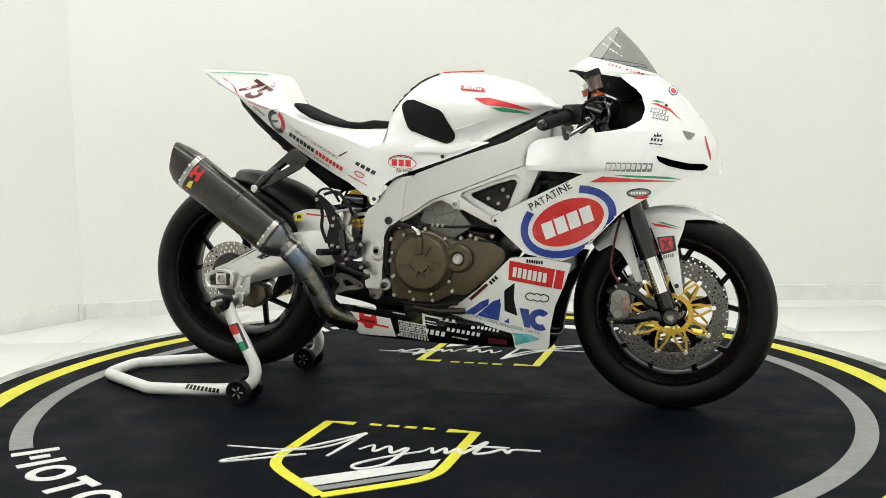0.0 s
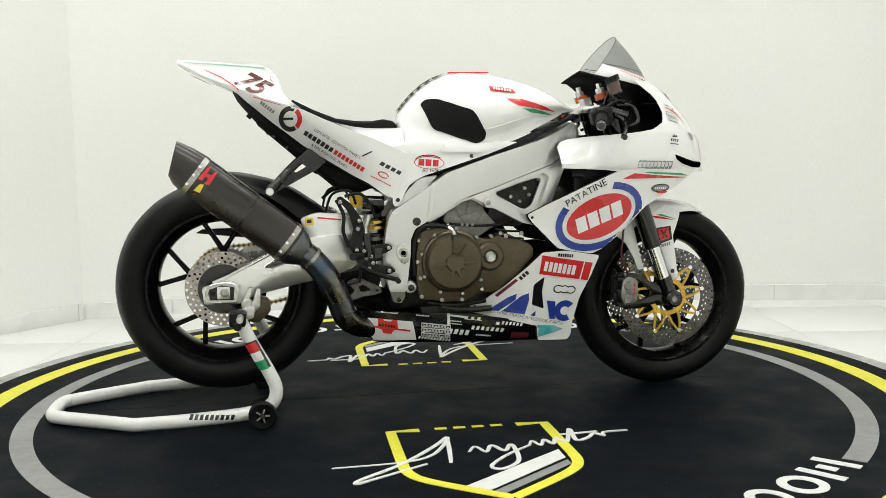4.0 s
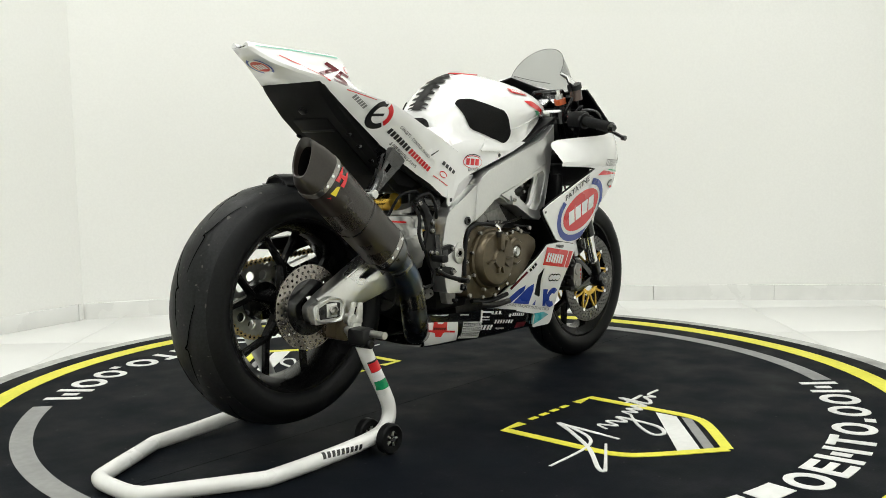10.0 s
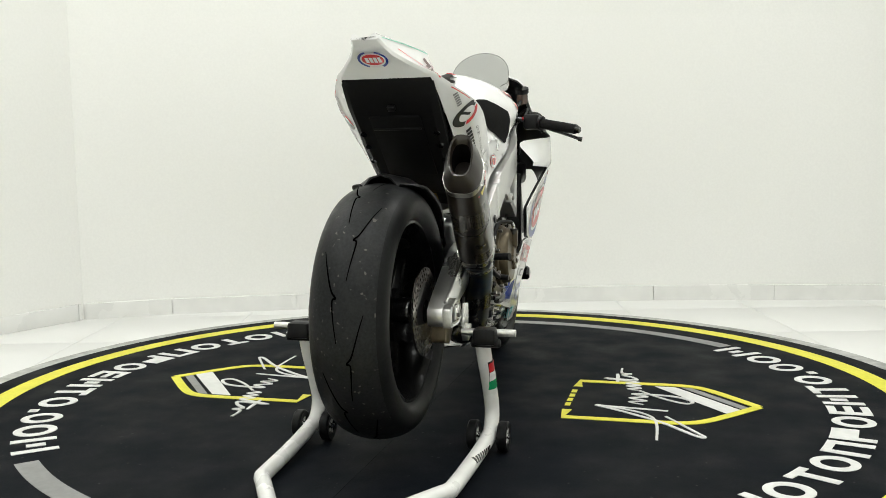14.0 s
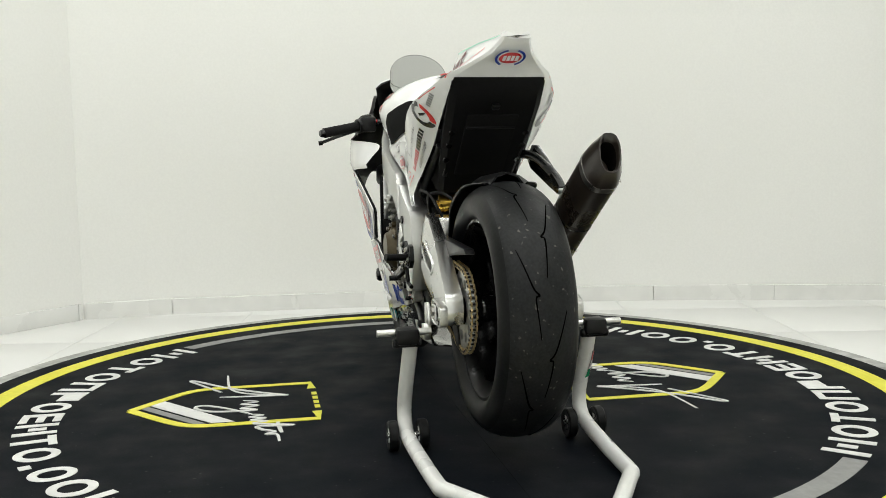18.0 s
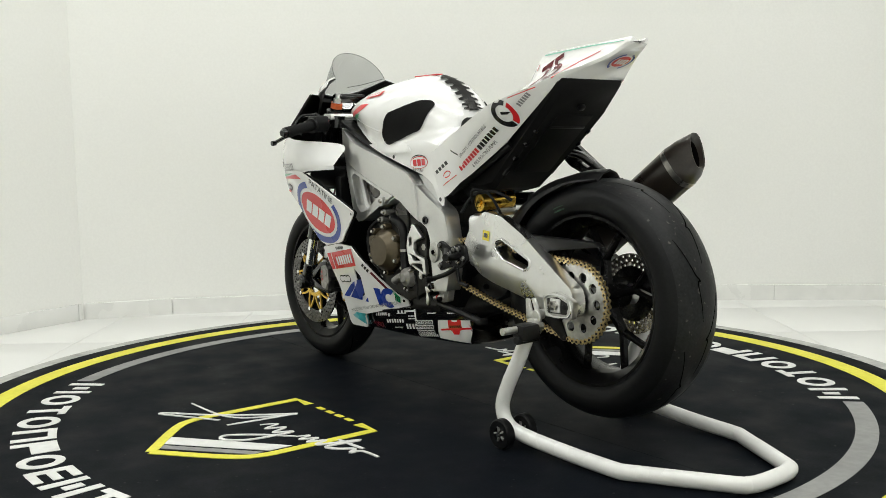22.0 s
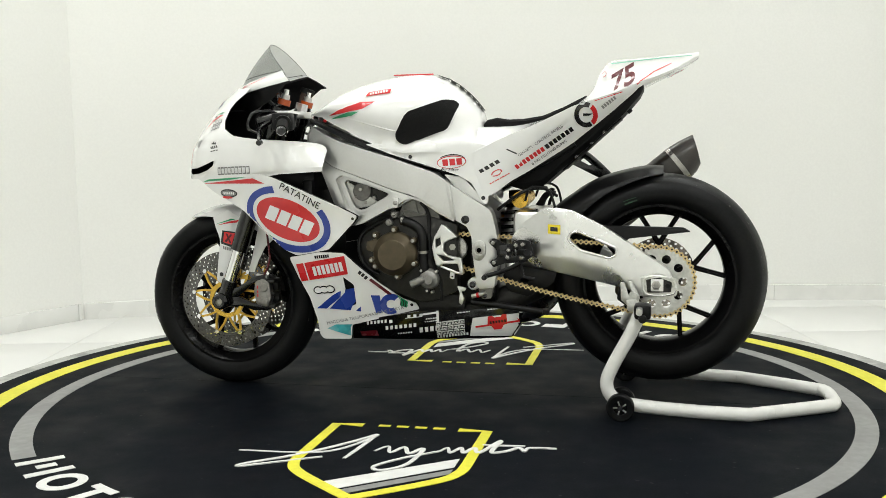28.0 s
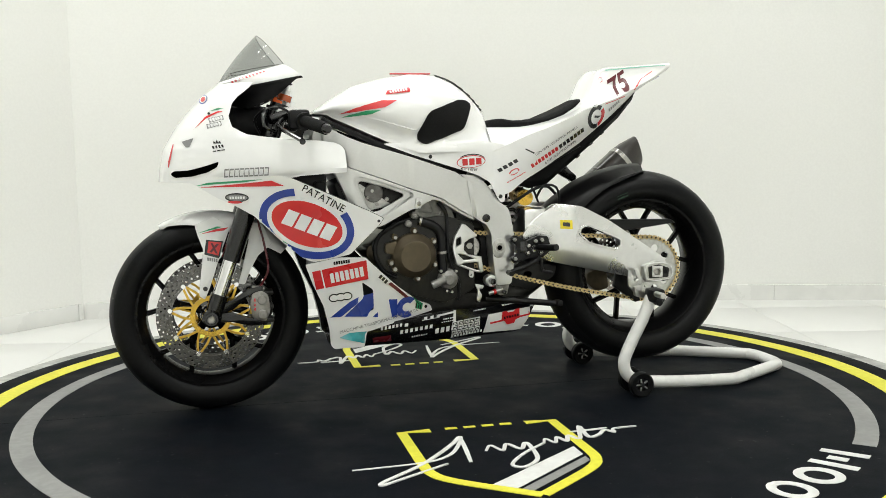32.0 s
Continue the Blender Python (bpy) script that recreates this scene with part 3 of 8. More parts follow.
def tank_w(x, z):
    zb, zt, w = lerp(x, TANK_BASE), lerp(x, TANK_TOP), lerp(x, TANK_W)
    v = min(max((z - zb) / max(zt - zb, 0.01), 0), 1)
    k = min(v / 0.5, 1)
    res = w * (0.80 + 0.20 * k * k * (3 - 2 * k)) * max(1 - v ** 4.3, 0.0) ** 0.6 + 0.0005
    foot = lerp(x, [(-0.19, 0.146), (-0.10, 0.158), (0.05, 0.168), (0.12, 0.166), (0.20, 0.10)])     # flared foot over the side covers
    return res + max(foot - res, 0) * max(1 - v / lerp(x, [(-0.17, 0.75), (-0.10, 0.40)]), 0) ** 1.6


# -- wheels --
def drilled_disc(r0, r1, y0, y1, rows, n, hole, bm=None):
    """An annular disc whose cells each carry a round hole."""
    bm = bm or bmesh.new()
    dr = (r1 - r0) / rows
    for i in range(rows):
        for k in range(n):
            ac = 2 * math.pi * (k + 0.5 * (i % 2)) / n
            da = math.pi / n
            ra, rb = r0 + i * dr, r0 + (i + 1) * dr
            rim = [(ra, -1), (ra, 0), (ra, 1), ((ra + rb) / 2, 1), (rb, 1), (rb, 0), (rb, -1), ((ra + rb) / 2, -1)]
            rc = (ra + rb) / 2
            loops = []
            for y in (y0, y1):
                outer = [bm.verts.new((r * math.cos(ac + s * da), y, r * math.sin(ac + s * da))) for r, s in rim]
                inner = []
                for j in range(8):
                    t = -math.pi * 2 * j / 8 - 3 * math.pi / 4
                    rr, tt = rc + hole * math.cos(t + math.pi * 0), hole * math.sin(t) / rc
                    inner.append(bm.verts.new((rr * math.cos(ac + tt), y, rr * math.sin(ac + tt))))
                loops.append((outer, inner))
                for j in range(8):
                    q = (j + 1) % 8
                    bm.faces.new((outer[j], outer[q], inner[q], inner[j]))
            for j in range(8):
                q = (j + 1) % 8
                bm.faces.new((loops[0][1][j], loops[0][1][q], loops[1][1][q], loops[1][1][j]))
                if (i == 0 and j in (0, 1)) or (i == rows - 1 and j in (4, 5)):
                    bm.faces.new((loops[0][0][j], loops[0][0][q], loops[1][0][q], loops[1][0][j]))
    bmesh.ops.remove_doubles(bm, verts=bm.verts[:], dist=2e-5)
    return bm


def tyre_profile(r, w, bead, n=20):
    """Half-round road tyre: (radius, y) from one bead over the crown to the other, and back inside."""
    out = []
    for k in range(n + 1):
        a = math.pi * k / n
        y = -w * math.cos(a)
        crown = math.sin(a) ** 0.82
        out.append((bead + 0.030 + (r - bead - 0.030) * crown, y))
    out = [(bead, -w * 0.78), (bead + 0.012, -w * 0.93)] + out + [(bead + 0.012, w * 0.93), (bead, w * 0.78)]
    return out + [(bead - 0.004, w * 0.6), (bead - 0.004, -w * 0.6)]


def rim_profile(bead, w):
    """Cast rim: lips, wells and the drop centre."""
    return [(bead + 0.010, -w), (bead + 0.011, -w + 0.006), (bead - 0.008, -w + 0.010), (bead - 0.016, -w * 0.55), (bead - 0.020, 0), (bead - 0.016, w * 0.55),
            (bead - 0.008, w - 0.010), (bead + 0.011, w - 0.006), (bead + 0.010, w), (bead - 0.006, w), (bead - 0.030, w * 0.60), (bead - 0.034, 0), (bead - 0.030, -w * 0.60), (bead - 0.006, -w)]


def wheel_spoke(r0, r1, fork, spread, yw, hub_y):
    """A Y-shaped cast spoke along +z: one arm to the fork, two arms on to the rim."""
    bm = bmesh.new()

    def arm(a, b, wa, wb, ya, yb):
        d = (Vector(b) - Vector(a)).normalized()
        s = Vector((d.z, 0, -d.x))
        rings = []
        for p, w, y in ((a, wa, ya), (tuple((Vector(a) + Vector(b)) / 2), (wa + wb) / 2 * 0.9, (ya + yb) / 2), (b, wb, yb)):
            p = Vector(p)
            rings.append([p + s * w + Vector((0, y * 0.6, 0)), p + s * w * 0.45 + Vector((0, y, 0)), p - s * w * 0.45 + Vector((0, y, 0)), p - s * w + Vector((0, y * 0.6, 0)),
                          p - s * w - Vector((0, y * 0.6, 0)), p - s * w * 0.45 - Vector((0, y, 0)), p + s * w * 0.45 - Vector((0, y, 0)), p + s * w - Vector((0, y * 0.6, 0))])
        loft(rings, bm=bm)
    mid = (0, 0, r0 + (r1 - r0) * fork)
    arm((0, 0, r0), mid, 0.013, 0.011, hub_y, yw)
    for sg in (-1, 1):
        a = sg * radians(spread)
        arm(mid, (r1 * math.sin(a), 0, r1 * math.cos(a)), 0.008, 0.0075, yw, yw * 0.9)
    return bm


def wheel(name, centre, r, w, bead, spokes, fork, spread, hub_y, label):
    hub = spin([(0.016, -hub_y), (0.030, -hub_y), (0.034, -hub_y * 0.8), (0.030, -hub_y * 0.4), (0.042, 0), (0.030, hub_y * 0.4), (0.034, hub_y * 0.8), (0.030, hub_y), (0.016, hub_y)], 32, closed=True)
    base = part(name, hub, BLACK_GLOSS, motorcycle, label)
    base.location = (centre[0], 0, centre[1])
    tyre = part("tyre", spin(tyre_profile(r, w, bead), 96, closed=True), TYRE, base, "worn black slick-style racing tyre", 50)
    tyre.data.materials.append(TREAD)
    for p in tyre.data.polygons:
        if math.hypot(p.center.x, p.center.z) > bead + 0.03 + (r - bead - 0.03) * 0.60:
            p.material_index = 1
    part("rim", spin(rim_profile(bead, w * 0.80), 72, closed=True), RIM_BLACK, base, "gloss black cast wheel rim")
    first = part("spoke", wheel_spoke(0.03, bead - 0.022, fork, spread, 0.013, 0.020), RIM_BLACK, base)
    for k in range(1, spokes):
        again(first, Matrix.Rotation(2 * math.pi * k / spokes, 4, "Y"))
    return base


rear_wheel = wheel("rear_wheel", REAR, 0.323, 0.095, 0.228, 5, 0.42, 17.0, 0.070, "gloss black five-spoke rear wheel with wide slick tyre")
front_wheel = wheel("front_wheel", FRONT, 0.299, 0.056, 0.222, 5, 0.42, 17.0, 0.055, "gloss black five-spoke front wheel")


def tread_cut(r, w, bead, path, parent, width=0.0046):
    """A tread groove: points of (angle in degrees, y), laid on the tyre's crown as a thin raised strip with the
    groove's shade as its colour.
    """
    prof = tyre_profile(r, w, bead)[2:-4]
    bm = bmesh.new()
    rows = []
    pts = curve_through([(a, y, 0) for a, y in path], 6)
    n = len(pts)
    for i, p in enumerate(pts):
        y = p.y
        rr = 0.0
        for (r0, y0), (r1, y1) in zip(prof, prof[1:]):
            if y0 <= y <= y1:
                rr = r0 + (r1 - r0) * (y - y0) / max(y1 - y0, 1e-6)
        d = pts[min(i + 1, n - 1)] - pts[max(i - 1, 0)]
        dv = Vector((radians(d.x) * r, d.y)).normalized()
        hw = width / 2 * (0.35 + 0.65 * math.sin(math.pi * (i + 0.5) / n))
        row = []
        for s in (-1, 1):
            a = radians(p.x) + s * hw * -dv.y / r
            yy = y + s * hw * dv.x
            row.append(bm.verts.new(((rr + 0.0012) * math.cos(a), yy, (rr + 0.0012) * math.sin(a))))
        rows.append(row)
    for a, b in zip(rows, rows[1:]):
        bm.faces.new((a[0], a[1], b[1], b[0]))
    return part("tread_groove", bm, GROOVE_SHADE, parent)


for k in range(7):
    a = k * 360 / 7 + 18
    tread_cut(0.323, 0.095, 0.228, [(a, -0.052), (a + 16, -0.026), (a + 20, -0.012), (a + 22, -0.020), (a + 38, -0.010)], rear_wheel)
    tread_cut(0.323, 0.095, 0.228, [(a + 25, 0.052), (a + 41, 0.026), (a + 45, 0.012), (a + 47, 0.020), (a + 63, 0.010)], rear_wheel)
for k in range(9):
    a = k * 40
    tread_cut(0.299, 0.056, 0.222, [(a, -0.045), (a + 14, -0.026), (a + 26, -0.008)], front_wheel, 0.0035)
    tread_cut(0.299, 0.056, 0.222, [(a + 20, 0.045), (a + 34, 0.026), (a + 46, 0.008)], front_wheel, 0.0035)


def sidewall_mark(a0, a1, r0, r1, y):
    """A thin patch on the tyre's side between two angles and radii."""
    prof = [q for q in tyre_profile(0.323, 0.095, 0.228)[2:-4] if q[1] >= 0.0][::-1]
    bm = bmesh.new()
    rows = []
    for k in range(7):
        a = radians(a0 + (a1 - a0) * k / 6)
        row = []
        for r in (r0, (r0 + r1) / 2, r1):
            yy = next((p[1] + (q[1] - p[1]) * (r - p[0]) / (q[0] - p[0]) for p, q in zip(prof, prof[1:]) if p[0] <= r <= q[0]), y)
            row.append(bm.verts.new((r * math.cos(a), yy + 0.001, r * math.sin(a))))
        rows.append(row)
    for p, q in zip(rows, rows[1:]):
        for i in range(2):
            bm.faces.new((p[i], p[i + 1], q[i + 1], q[i]))
    return bm


part("paint_mark", sidewall_mark(66, 75, 0.2495, 0.2620, 0.0925), TYRE_GREEN, rear_wheel, "faded green paint mark")


def carrier_arm(r0, r1, y):
    """One curved gold arm pair of a front disc carrier."""
    bm = bmesh.new()
    for lean in (-1, 1):
        p0, p1 = Vector((r0 * math.sin(lean * 0.31), y, r0 * math.cos(lean * 0.31))), Vector((r1 * math.sin(lean * 0.045), y, r1 * math.cos(lean * 0.045)))
        d = (p1 - p0).normalized()
        s = Vector((d.z, 0, -d.x)) * 0.0034
        yy = Vector((0, 0.003, 0))
        loft([[p + s + yy, p - s + yy, p - s - yy, p + s - yy] for p in (p0, (p0 + p1) / 2 + s * lean * 0.9, p1)], bm=bm)
    return bm


for s in (-1, 1):
    y = s * 0.072
    disc = part("brake_disc", drilled_disc(0.122, 0.161, y - 0.0028, y + 0.0028, 4, 44, 0.0036), DISC, front_wheel, "drilled steel brake disc with gold carrier", 25)
    part("carrier_ring", spin([(0.048, y - 0.004), (0.062, y - 0.004), (0.062, y + 0.004), (0.048, y + 0.004)], 40, closed=True), GOLD, disc)
    part("carrier_band", spin([(0.116, y - 0.002), (0.1215, y - 0.002), (0.1215, y + 0.002), (0.116, y + 0.002)], 60, closed=True), DISC, disc)
    arm = part("carrier_arm", carrier_arm(0.058, 0.114, y), GOLD, disc, "gold anodised carrier arm")
    bob = part("bobbin", drum(0.0075, y - 0.005, y + 0.005, (0, 0.121), 14, 0.001), CHROME, disc)
    for k in range(1, 9):
        m = Matrix.Rotation(2 * math.pi * k / 9, 4, "Y")
        again(arm, m)
        again(bob, m)
part("brake_disc", drilled_disc(0.074, 0.112, -0.1075, -0.1025, 3, 30, 0.0042), REAR_DISC, rear_wheel, "small drilled steel rear brake disc", 25)
part("disc_carrier", spin([(0.03, -0.109), (0.077, -0.107), (0.077, -0.102), (0.03, -0.100)], 32, closed=True), BLACK_GLOSS, rear_wheel)


def sprocket(r, teeth, y0, y1, holes, hr, inner=0.034):
    """A toothed wheel with a ring of round holes."""
    bm = bmesh.new()
    outer = []
    for k in range(teeth):
        for f, rr in ((0.0, r - 0.007), (0.3, r), (0.5, r), (0.8, r - 0.007)):
            a = 2 * math.pi * (k + f) / teeth
            outer.append((rr * math.cos(a), rr * math.sin(a)))
    loops = [outer] + [ellipse(0.070 * math.cos(2 * math.pi * k / holes), 0.070 * math.sin(2 * math.pi * k / holes), hr, hr, n=14) for k in range(holes)] + [ellipse(0, 0, inner, inner, n=24)]
    edges = []
    for lp in loops:
        vs = [bm.verts.new((x, y0, z)) for x, z in lp]
        edges += [bm.edges.new((vs[i], vs[(i + 1) % len(vs)])) for i in range(len(vs))]
    bmesh.ops.triangle_fill(bm, use_beauty=True, edges=edges)
    ext = bmesh.ops.extrude_face_region(bm, geom=bm.faces[:])
    bmesh.ops.translate(bm, verts=[g for g in ext["geom"] if isinstance(g, bmesh.types.BMVert)], vec=(0, y1 - y0, 0))
    return bm


part("sprocket", sprocket(0.106, 44, 0.108, 0.114, 10, 0.0135), ALU_RAW, rear_wheel, "aluminium rear sprocket with round holes", 25)
part("sprocket_carrier", spin([(0.02, 0.07), (0.052, 0.075), (0.056, 0.10), (0.052, 0.108), (0.02, 0.12)], 32), BLACK_GLOSS, rear_wheel)


def chain(pins):
    """Drive chain round both sprockets, link by link."""
    rr, rf = 0.1045, 0.048
    cr, cf = Vector((REAR[0], REAR[1])), Vector((-0.085, 0.479))
    d = cf - cr
    base = math.atan2(d.y, d.x)
    off = math.acos((rr - rf) / d.length)
    pts = []
    a0, a1 = base + off, base - off + 2 * math.pi
    for k in range(30):
        a = a0 + (a1 - a0) * k / 30
        pts.append(cr + rr * Vector((math.cos(a), math.sin(a))))
    a2, a3 = base - off, base + off
    low0, low1 = cr + rr * Vector((math.cos(a2), math.sin(a2))), cf + rf * Vector((math.cos(a2), math.sin(a2)))
    for k in range(30):
        t = k / 30
        p = low0.lerp(low1, t)
        p.y -= 0.012 * math.sin(math.pi * t)
        pts.append(p)
    for k in range(12):
        a = a2 + (a3 - a2) * k / 12
        pts.append(cf + rf * Vector((math.cos(a), math.sin(a))))
    up0, up1 = cf + rf * Vector((math.cos(a3), math.sin(a3))), cr + rr * Vector((math.cos(a0), math.sin(a0)))
    for k in range(30):
        pts.append(up0.lerp(up1, k / 30))
    total, walk_len = [0.0], 0.0
    for a, b in zip(pts, pts[1:] + pts[:1]):
        walk_len += (b - a).length
        total.append(walk_len)
    n = round(walk_len / 0.0159)
    nodes = []
    for k in range(n):
        t = walk_len * k / n
        i = max(j for j in range(len(pts)) if total[j] <= t)
        a, b = pts[i], pts[(i + 1) % len(pts)]
        nodes.append(a.lerp(b, (t - total[i]) / max(total[i + 1] - total[i], 1e-6)))
    bm = bmesh.new()
    for k in range(n):
        a, b = nodes[k], nodes[(k + 1) % n]
        c, ang = (a + b) / 2, math.atan2((b - a).y, (b - a).x)
        if pins:
            rod((a.x, 0.1010, a.y), (a.x, 0.1212, a.y), 0.0030, 8, bm)
            continue
        for s in (-1, 1):
            y = 0.111 + s * (0.0075 if k % 2 else 0.0052)
            outline = [(c.x + math.cos(ang) * u - math.sin(ang) * v, c.y + math.sin(ang) * u + math.cos(ang) * v)
                       for u, v in ((-0.0135, -0.0035), (-0.0085, -0.0078), (-0.002, -0.0030), (0.002, -0.0030), (0.0085, -0.0078), (0.0135, -0.0035),
                                    (0.0135, 0.0035), (0.0085, 0.0078), (0.002, 0.0030), (-0.002, 0.0030), (-0.0085, 0.0078), (-0.0135, 0.0035))]
            lo = [bm.verts.new((x, y - 0.001, z)) for x, z in outline]
            hi = [bm.verts.new((x, y + 0.001, z)) for x, z in outline]
            bm.faces.new(lo)
            bm.faces.new(hi)
            for i in range(12):
                bm.faces.new((lo[i], lo[(i + 1) % 12], hi[(i + 1) % 12], hi[i]))
    return bm


chain_loop = part("chain", chain(False), CHAIN_GOLD, motorcycle, "gold drive chain", 25)
part("chain_pins", chain(True), DARK_METAL, chain_loop, "dark chain pins", 25)

# -- swingarm --
SWING = [(-0.750, 0.392), (-0.742, 0.352), (-0.66, 0.345), (-0.62, 0.368), (-0.50, 0.395), (-0.345, 0.428), (-0.285, 0.470), (-0.262, 0.510), (-0.300, 0.560), (-0.372, 0.612), (-0.455, 0.602), (-0.546, 0.556), (-0.700, 0.452), (-0.740, 0.425)]


def plate_with_holes(outline, holes, y0, y1, bevel=0.004):
    bm = bmesh.new()
    edges = []
    for lp in [outline] + list(holes):
        vs = [bm.verts.new((x, y0, z)) for x, z in lp]
        edges += [bm.edges.new((vs[i], vs[(i + 1) % len(vs)])) for i in range(len(vs))]
    bmesh.ops.triangle_fill(bm, use_beauty=True, edges=edges)
    ext = bmesh.ops.extrude_face_region(bm, geom=bm.faces[:])
    bmesh.ops.translate(bm, verts=[g for g in ext["geom"] if isinstance(g, bmesh.types.BMVert)], vec=(0, y1 - y0, 0))
    bm.normal_update()
    if bevel:
        sharp = [e for e in bm.edges if len(e.link_faces) == 2 and e.calc_face_angle(0) > 1.0 and abs(e.verts[0].co.y - e.verts[1].co.y) < 1e-6]
        bmesh.ops.bevel(bm, geom=sharp, offset=bevel, segments=3, profile=0.5, affect="EDGES", clamp_overlap=True)
    return bm


SLOT = rounded([(-0.449, 0.534), (-0.443, 0.514), (-0.478, 0.482), (-0.566, 0.459), (-0.586, 0.470), (-0.585, 0.490), (-0.540, 0.510), (-0.472, 0.539)], 0.008)


def crown(bm, s, line, k, fold=None):
    """Rounds a plate's outer face away from a centre line of (x, z)."""
    cut_grid(bm, 0.022)
    top = max(v.co.y * s for v in bm.verts)
    for v in bm.verts:
        if v.co.y * s < top - 0.02:
            continue
        p = Vector((v.co.x, v.co.z))
        best = 9.0
        for a, b in zip(line, line[1:]):
            a, b = Vector(a), Vector(b)
            t = min(max((p - a).dot(b - a) / (b - a).length_squared, 0), 1)
            best = min(best, (p - a.lerp(b, t)).length)
        v.co.y -= s * min(k * best * best, 0.018)
        if fold:
            v.co.y -= s * 0.16 * max(lerp(v.co.x, fold) - v.co.z, 0)


def swing_side(s):
    y0, y1 = (0.122, 0.168)
    bm = plate_with_holes(rounded(SWING, 0.014), [SLOT], s * y0, s * y1, 0.006)
    crown(bm, s, [(-0.72, 0.385), (-0.60, 0.43), (-0.45, 0.485), (-0.28, 0.515)], 1.2, [(-0.64, 0.350), (-0.615, 0.378), (-0.597, 0.407), (-0.558, 0.430), (-0.415, 0.459), (-0.27, 0.47)])
    for v in bm.verts:
        if v.co.x > -0.42:
            v.co.y *= 1 - 0.25 * min((v.co.x + 0.42) / 0.16, 1)
    return bm


RIGHT_SLOT = rounded([(-0.588, 0.452), (-0.500, 0.503), (-0.455, 0.508), (-0.470, 0.482), (-0.560, 0.446)], 0.006)


def swing_right(s):
    low = [(-0.750, 0.392), (-0.742, 0.352), (-0.66, 0.345), (-0.62, 0.368), (-0.50, 0.395), (-0.345, 0.428), (-0.285, 0.470), (-0.262, 0.510), (-0.300, 0.545), (-0.45, 0.535), (-0.520, 0.520), (-0.60, 0.478), (-0.700, 0.425)]
    bm = plate_with_holes(rounded(low, 0.014), [RIGHT_SLOT], s * 0.122, s * 0.168, 0.006)
    crown(bm, s, [(-0.72, 0.385), (-0.60, 0.43), (-0.45, 0.485), (-0.28, 0.515)], 1.2, [(-0.64, 0.350), (-0.615, 0.378), (-0.597, 0.407), (-0.558, 0.430), (-0.415, 0.459), (-0.27, 0.47)])
    for v in bm.verts:
        if v.co.x > -0.42:
            v.co.y *= 1 - 0.25 * min((v.co.x + 0.42) / 0.16, 1)
    return bm


part("swingarm", swing_side(1), ALU, motorcycle, "polished aluminium swingarm with slot")
part("slot_lip", tube([Vector((x, 0.1655, z)) for x, z in SLOT + SLOT[:1]], 0.0042, 8), ALU, motorcycle)
part("slot_lip", tube([Vector((x, -0.1650, z)) for x, z in RIGHT_SLOT + RIGHT_SLOT[:1]], 0.0035, 8), ALU, motorcycle)
part("edge_rib", tube([(-0.735, -0.166, 0.412), (-0.690, -0.166, 0.430), (-0.600, -0.166, 0.474), (-0.520, -0.166, 0.514), (-0.45, -0.164, 0.530)], 0.0045, 8), ALU, motorcycle)
part("swingarm", swing_right(-1), ALU, motorcycle, "polished aluminium swingarm")
brace = part("swingarm_brace", plate_with_holes(rounded([(-0.478, 0.590), (-0.43, 0.606), (-0.335, 0.600), (-0.285, 0.545), (-0.270, 0.490), (-0.33, 0.430), (-0.39, 0.450), (-0.45, 0.520)], 0.015), [], -0.098, -0.128, 0.010), ALU, motorcycle, "polished upper swingarm brace")
part("yellow_square", plate([(-0.463, 0.590), (-0.437, 0.592), (-0.437, 0.570), (-0.463, 0.568)], -0.1285, -0.1295, 0), YELLOW, brace)
part("square_sign", plate([(-0.457, 0.586), (-0.443, 0.587), (-0.443, 0.577), (-0.457, 0.576)], -0.1295, -0.1303, 0), DECAL_BLACK, brace)
part("warning_label", plate([(-0.425, 0.594), (-0.355, 0.586), (-0.355, 0.581), (-0.425, 0.589)], -0.1285, -0.1295, 0), RED, brace)
part("swingarm_bridge", box(-0.36, -0.27, -0.125, 0.125, 0.44, 0.60, 0.02), ALU, motorcycle)
part("chain_guard", plate([(-0.42, 0.556), (-0.78, 0.548), (-0.80, 0.536), (-0.62, 0.515), (-0.60, 0.49), (-0.57, 0.51), (-0.43, 0.535)], 0.102, 0.128, 0.003), BLACK, motorcycle)
part("chain_slider", plate([(-0.60, 0.41), (-0.585, 0.33), (-0.66, 0.275), (-0.68, 0.28), (-0.64, 0.36)], 0.095, 0.120, 0.004), BLACK, motorcycle)
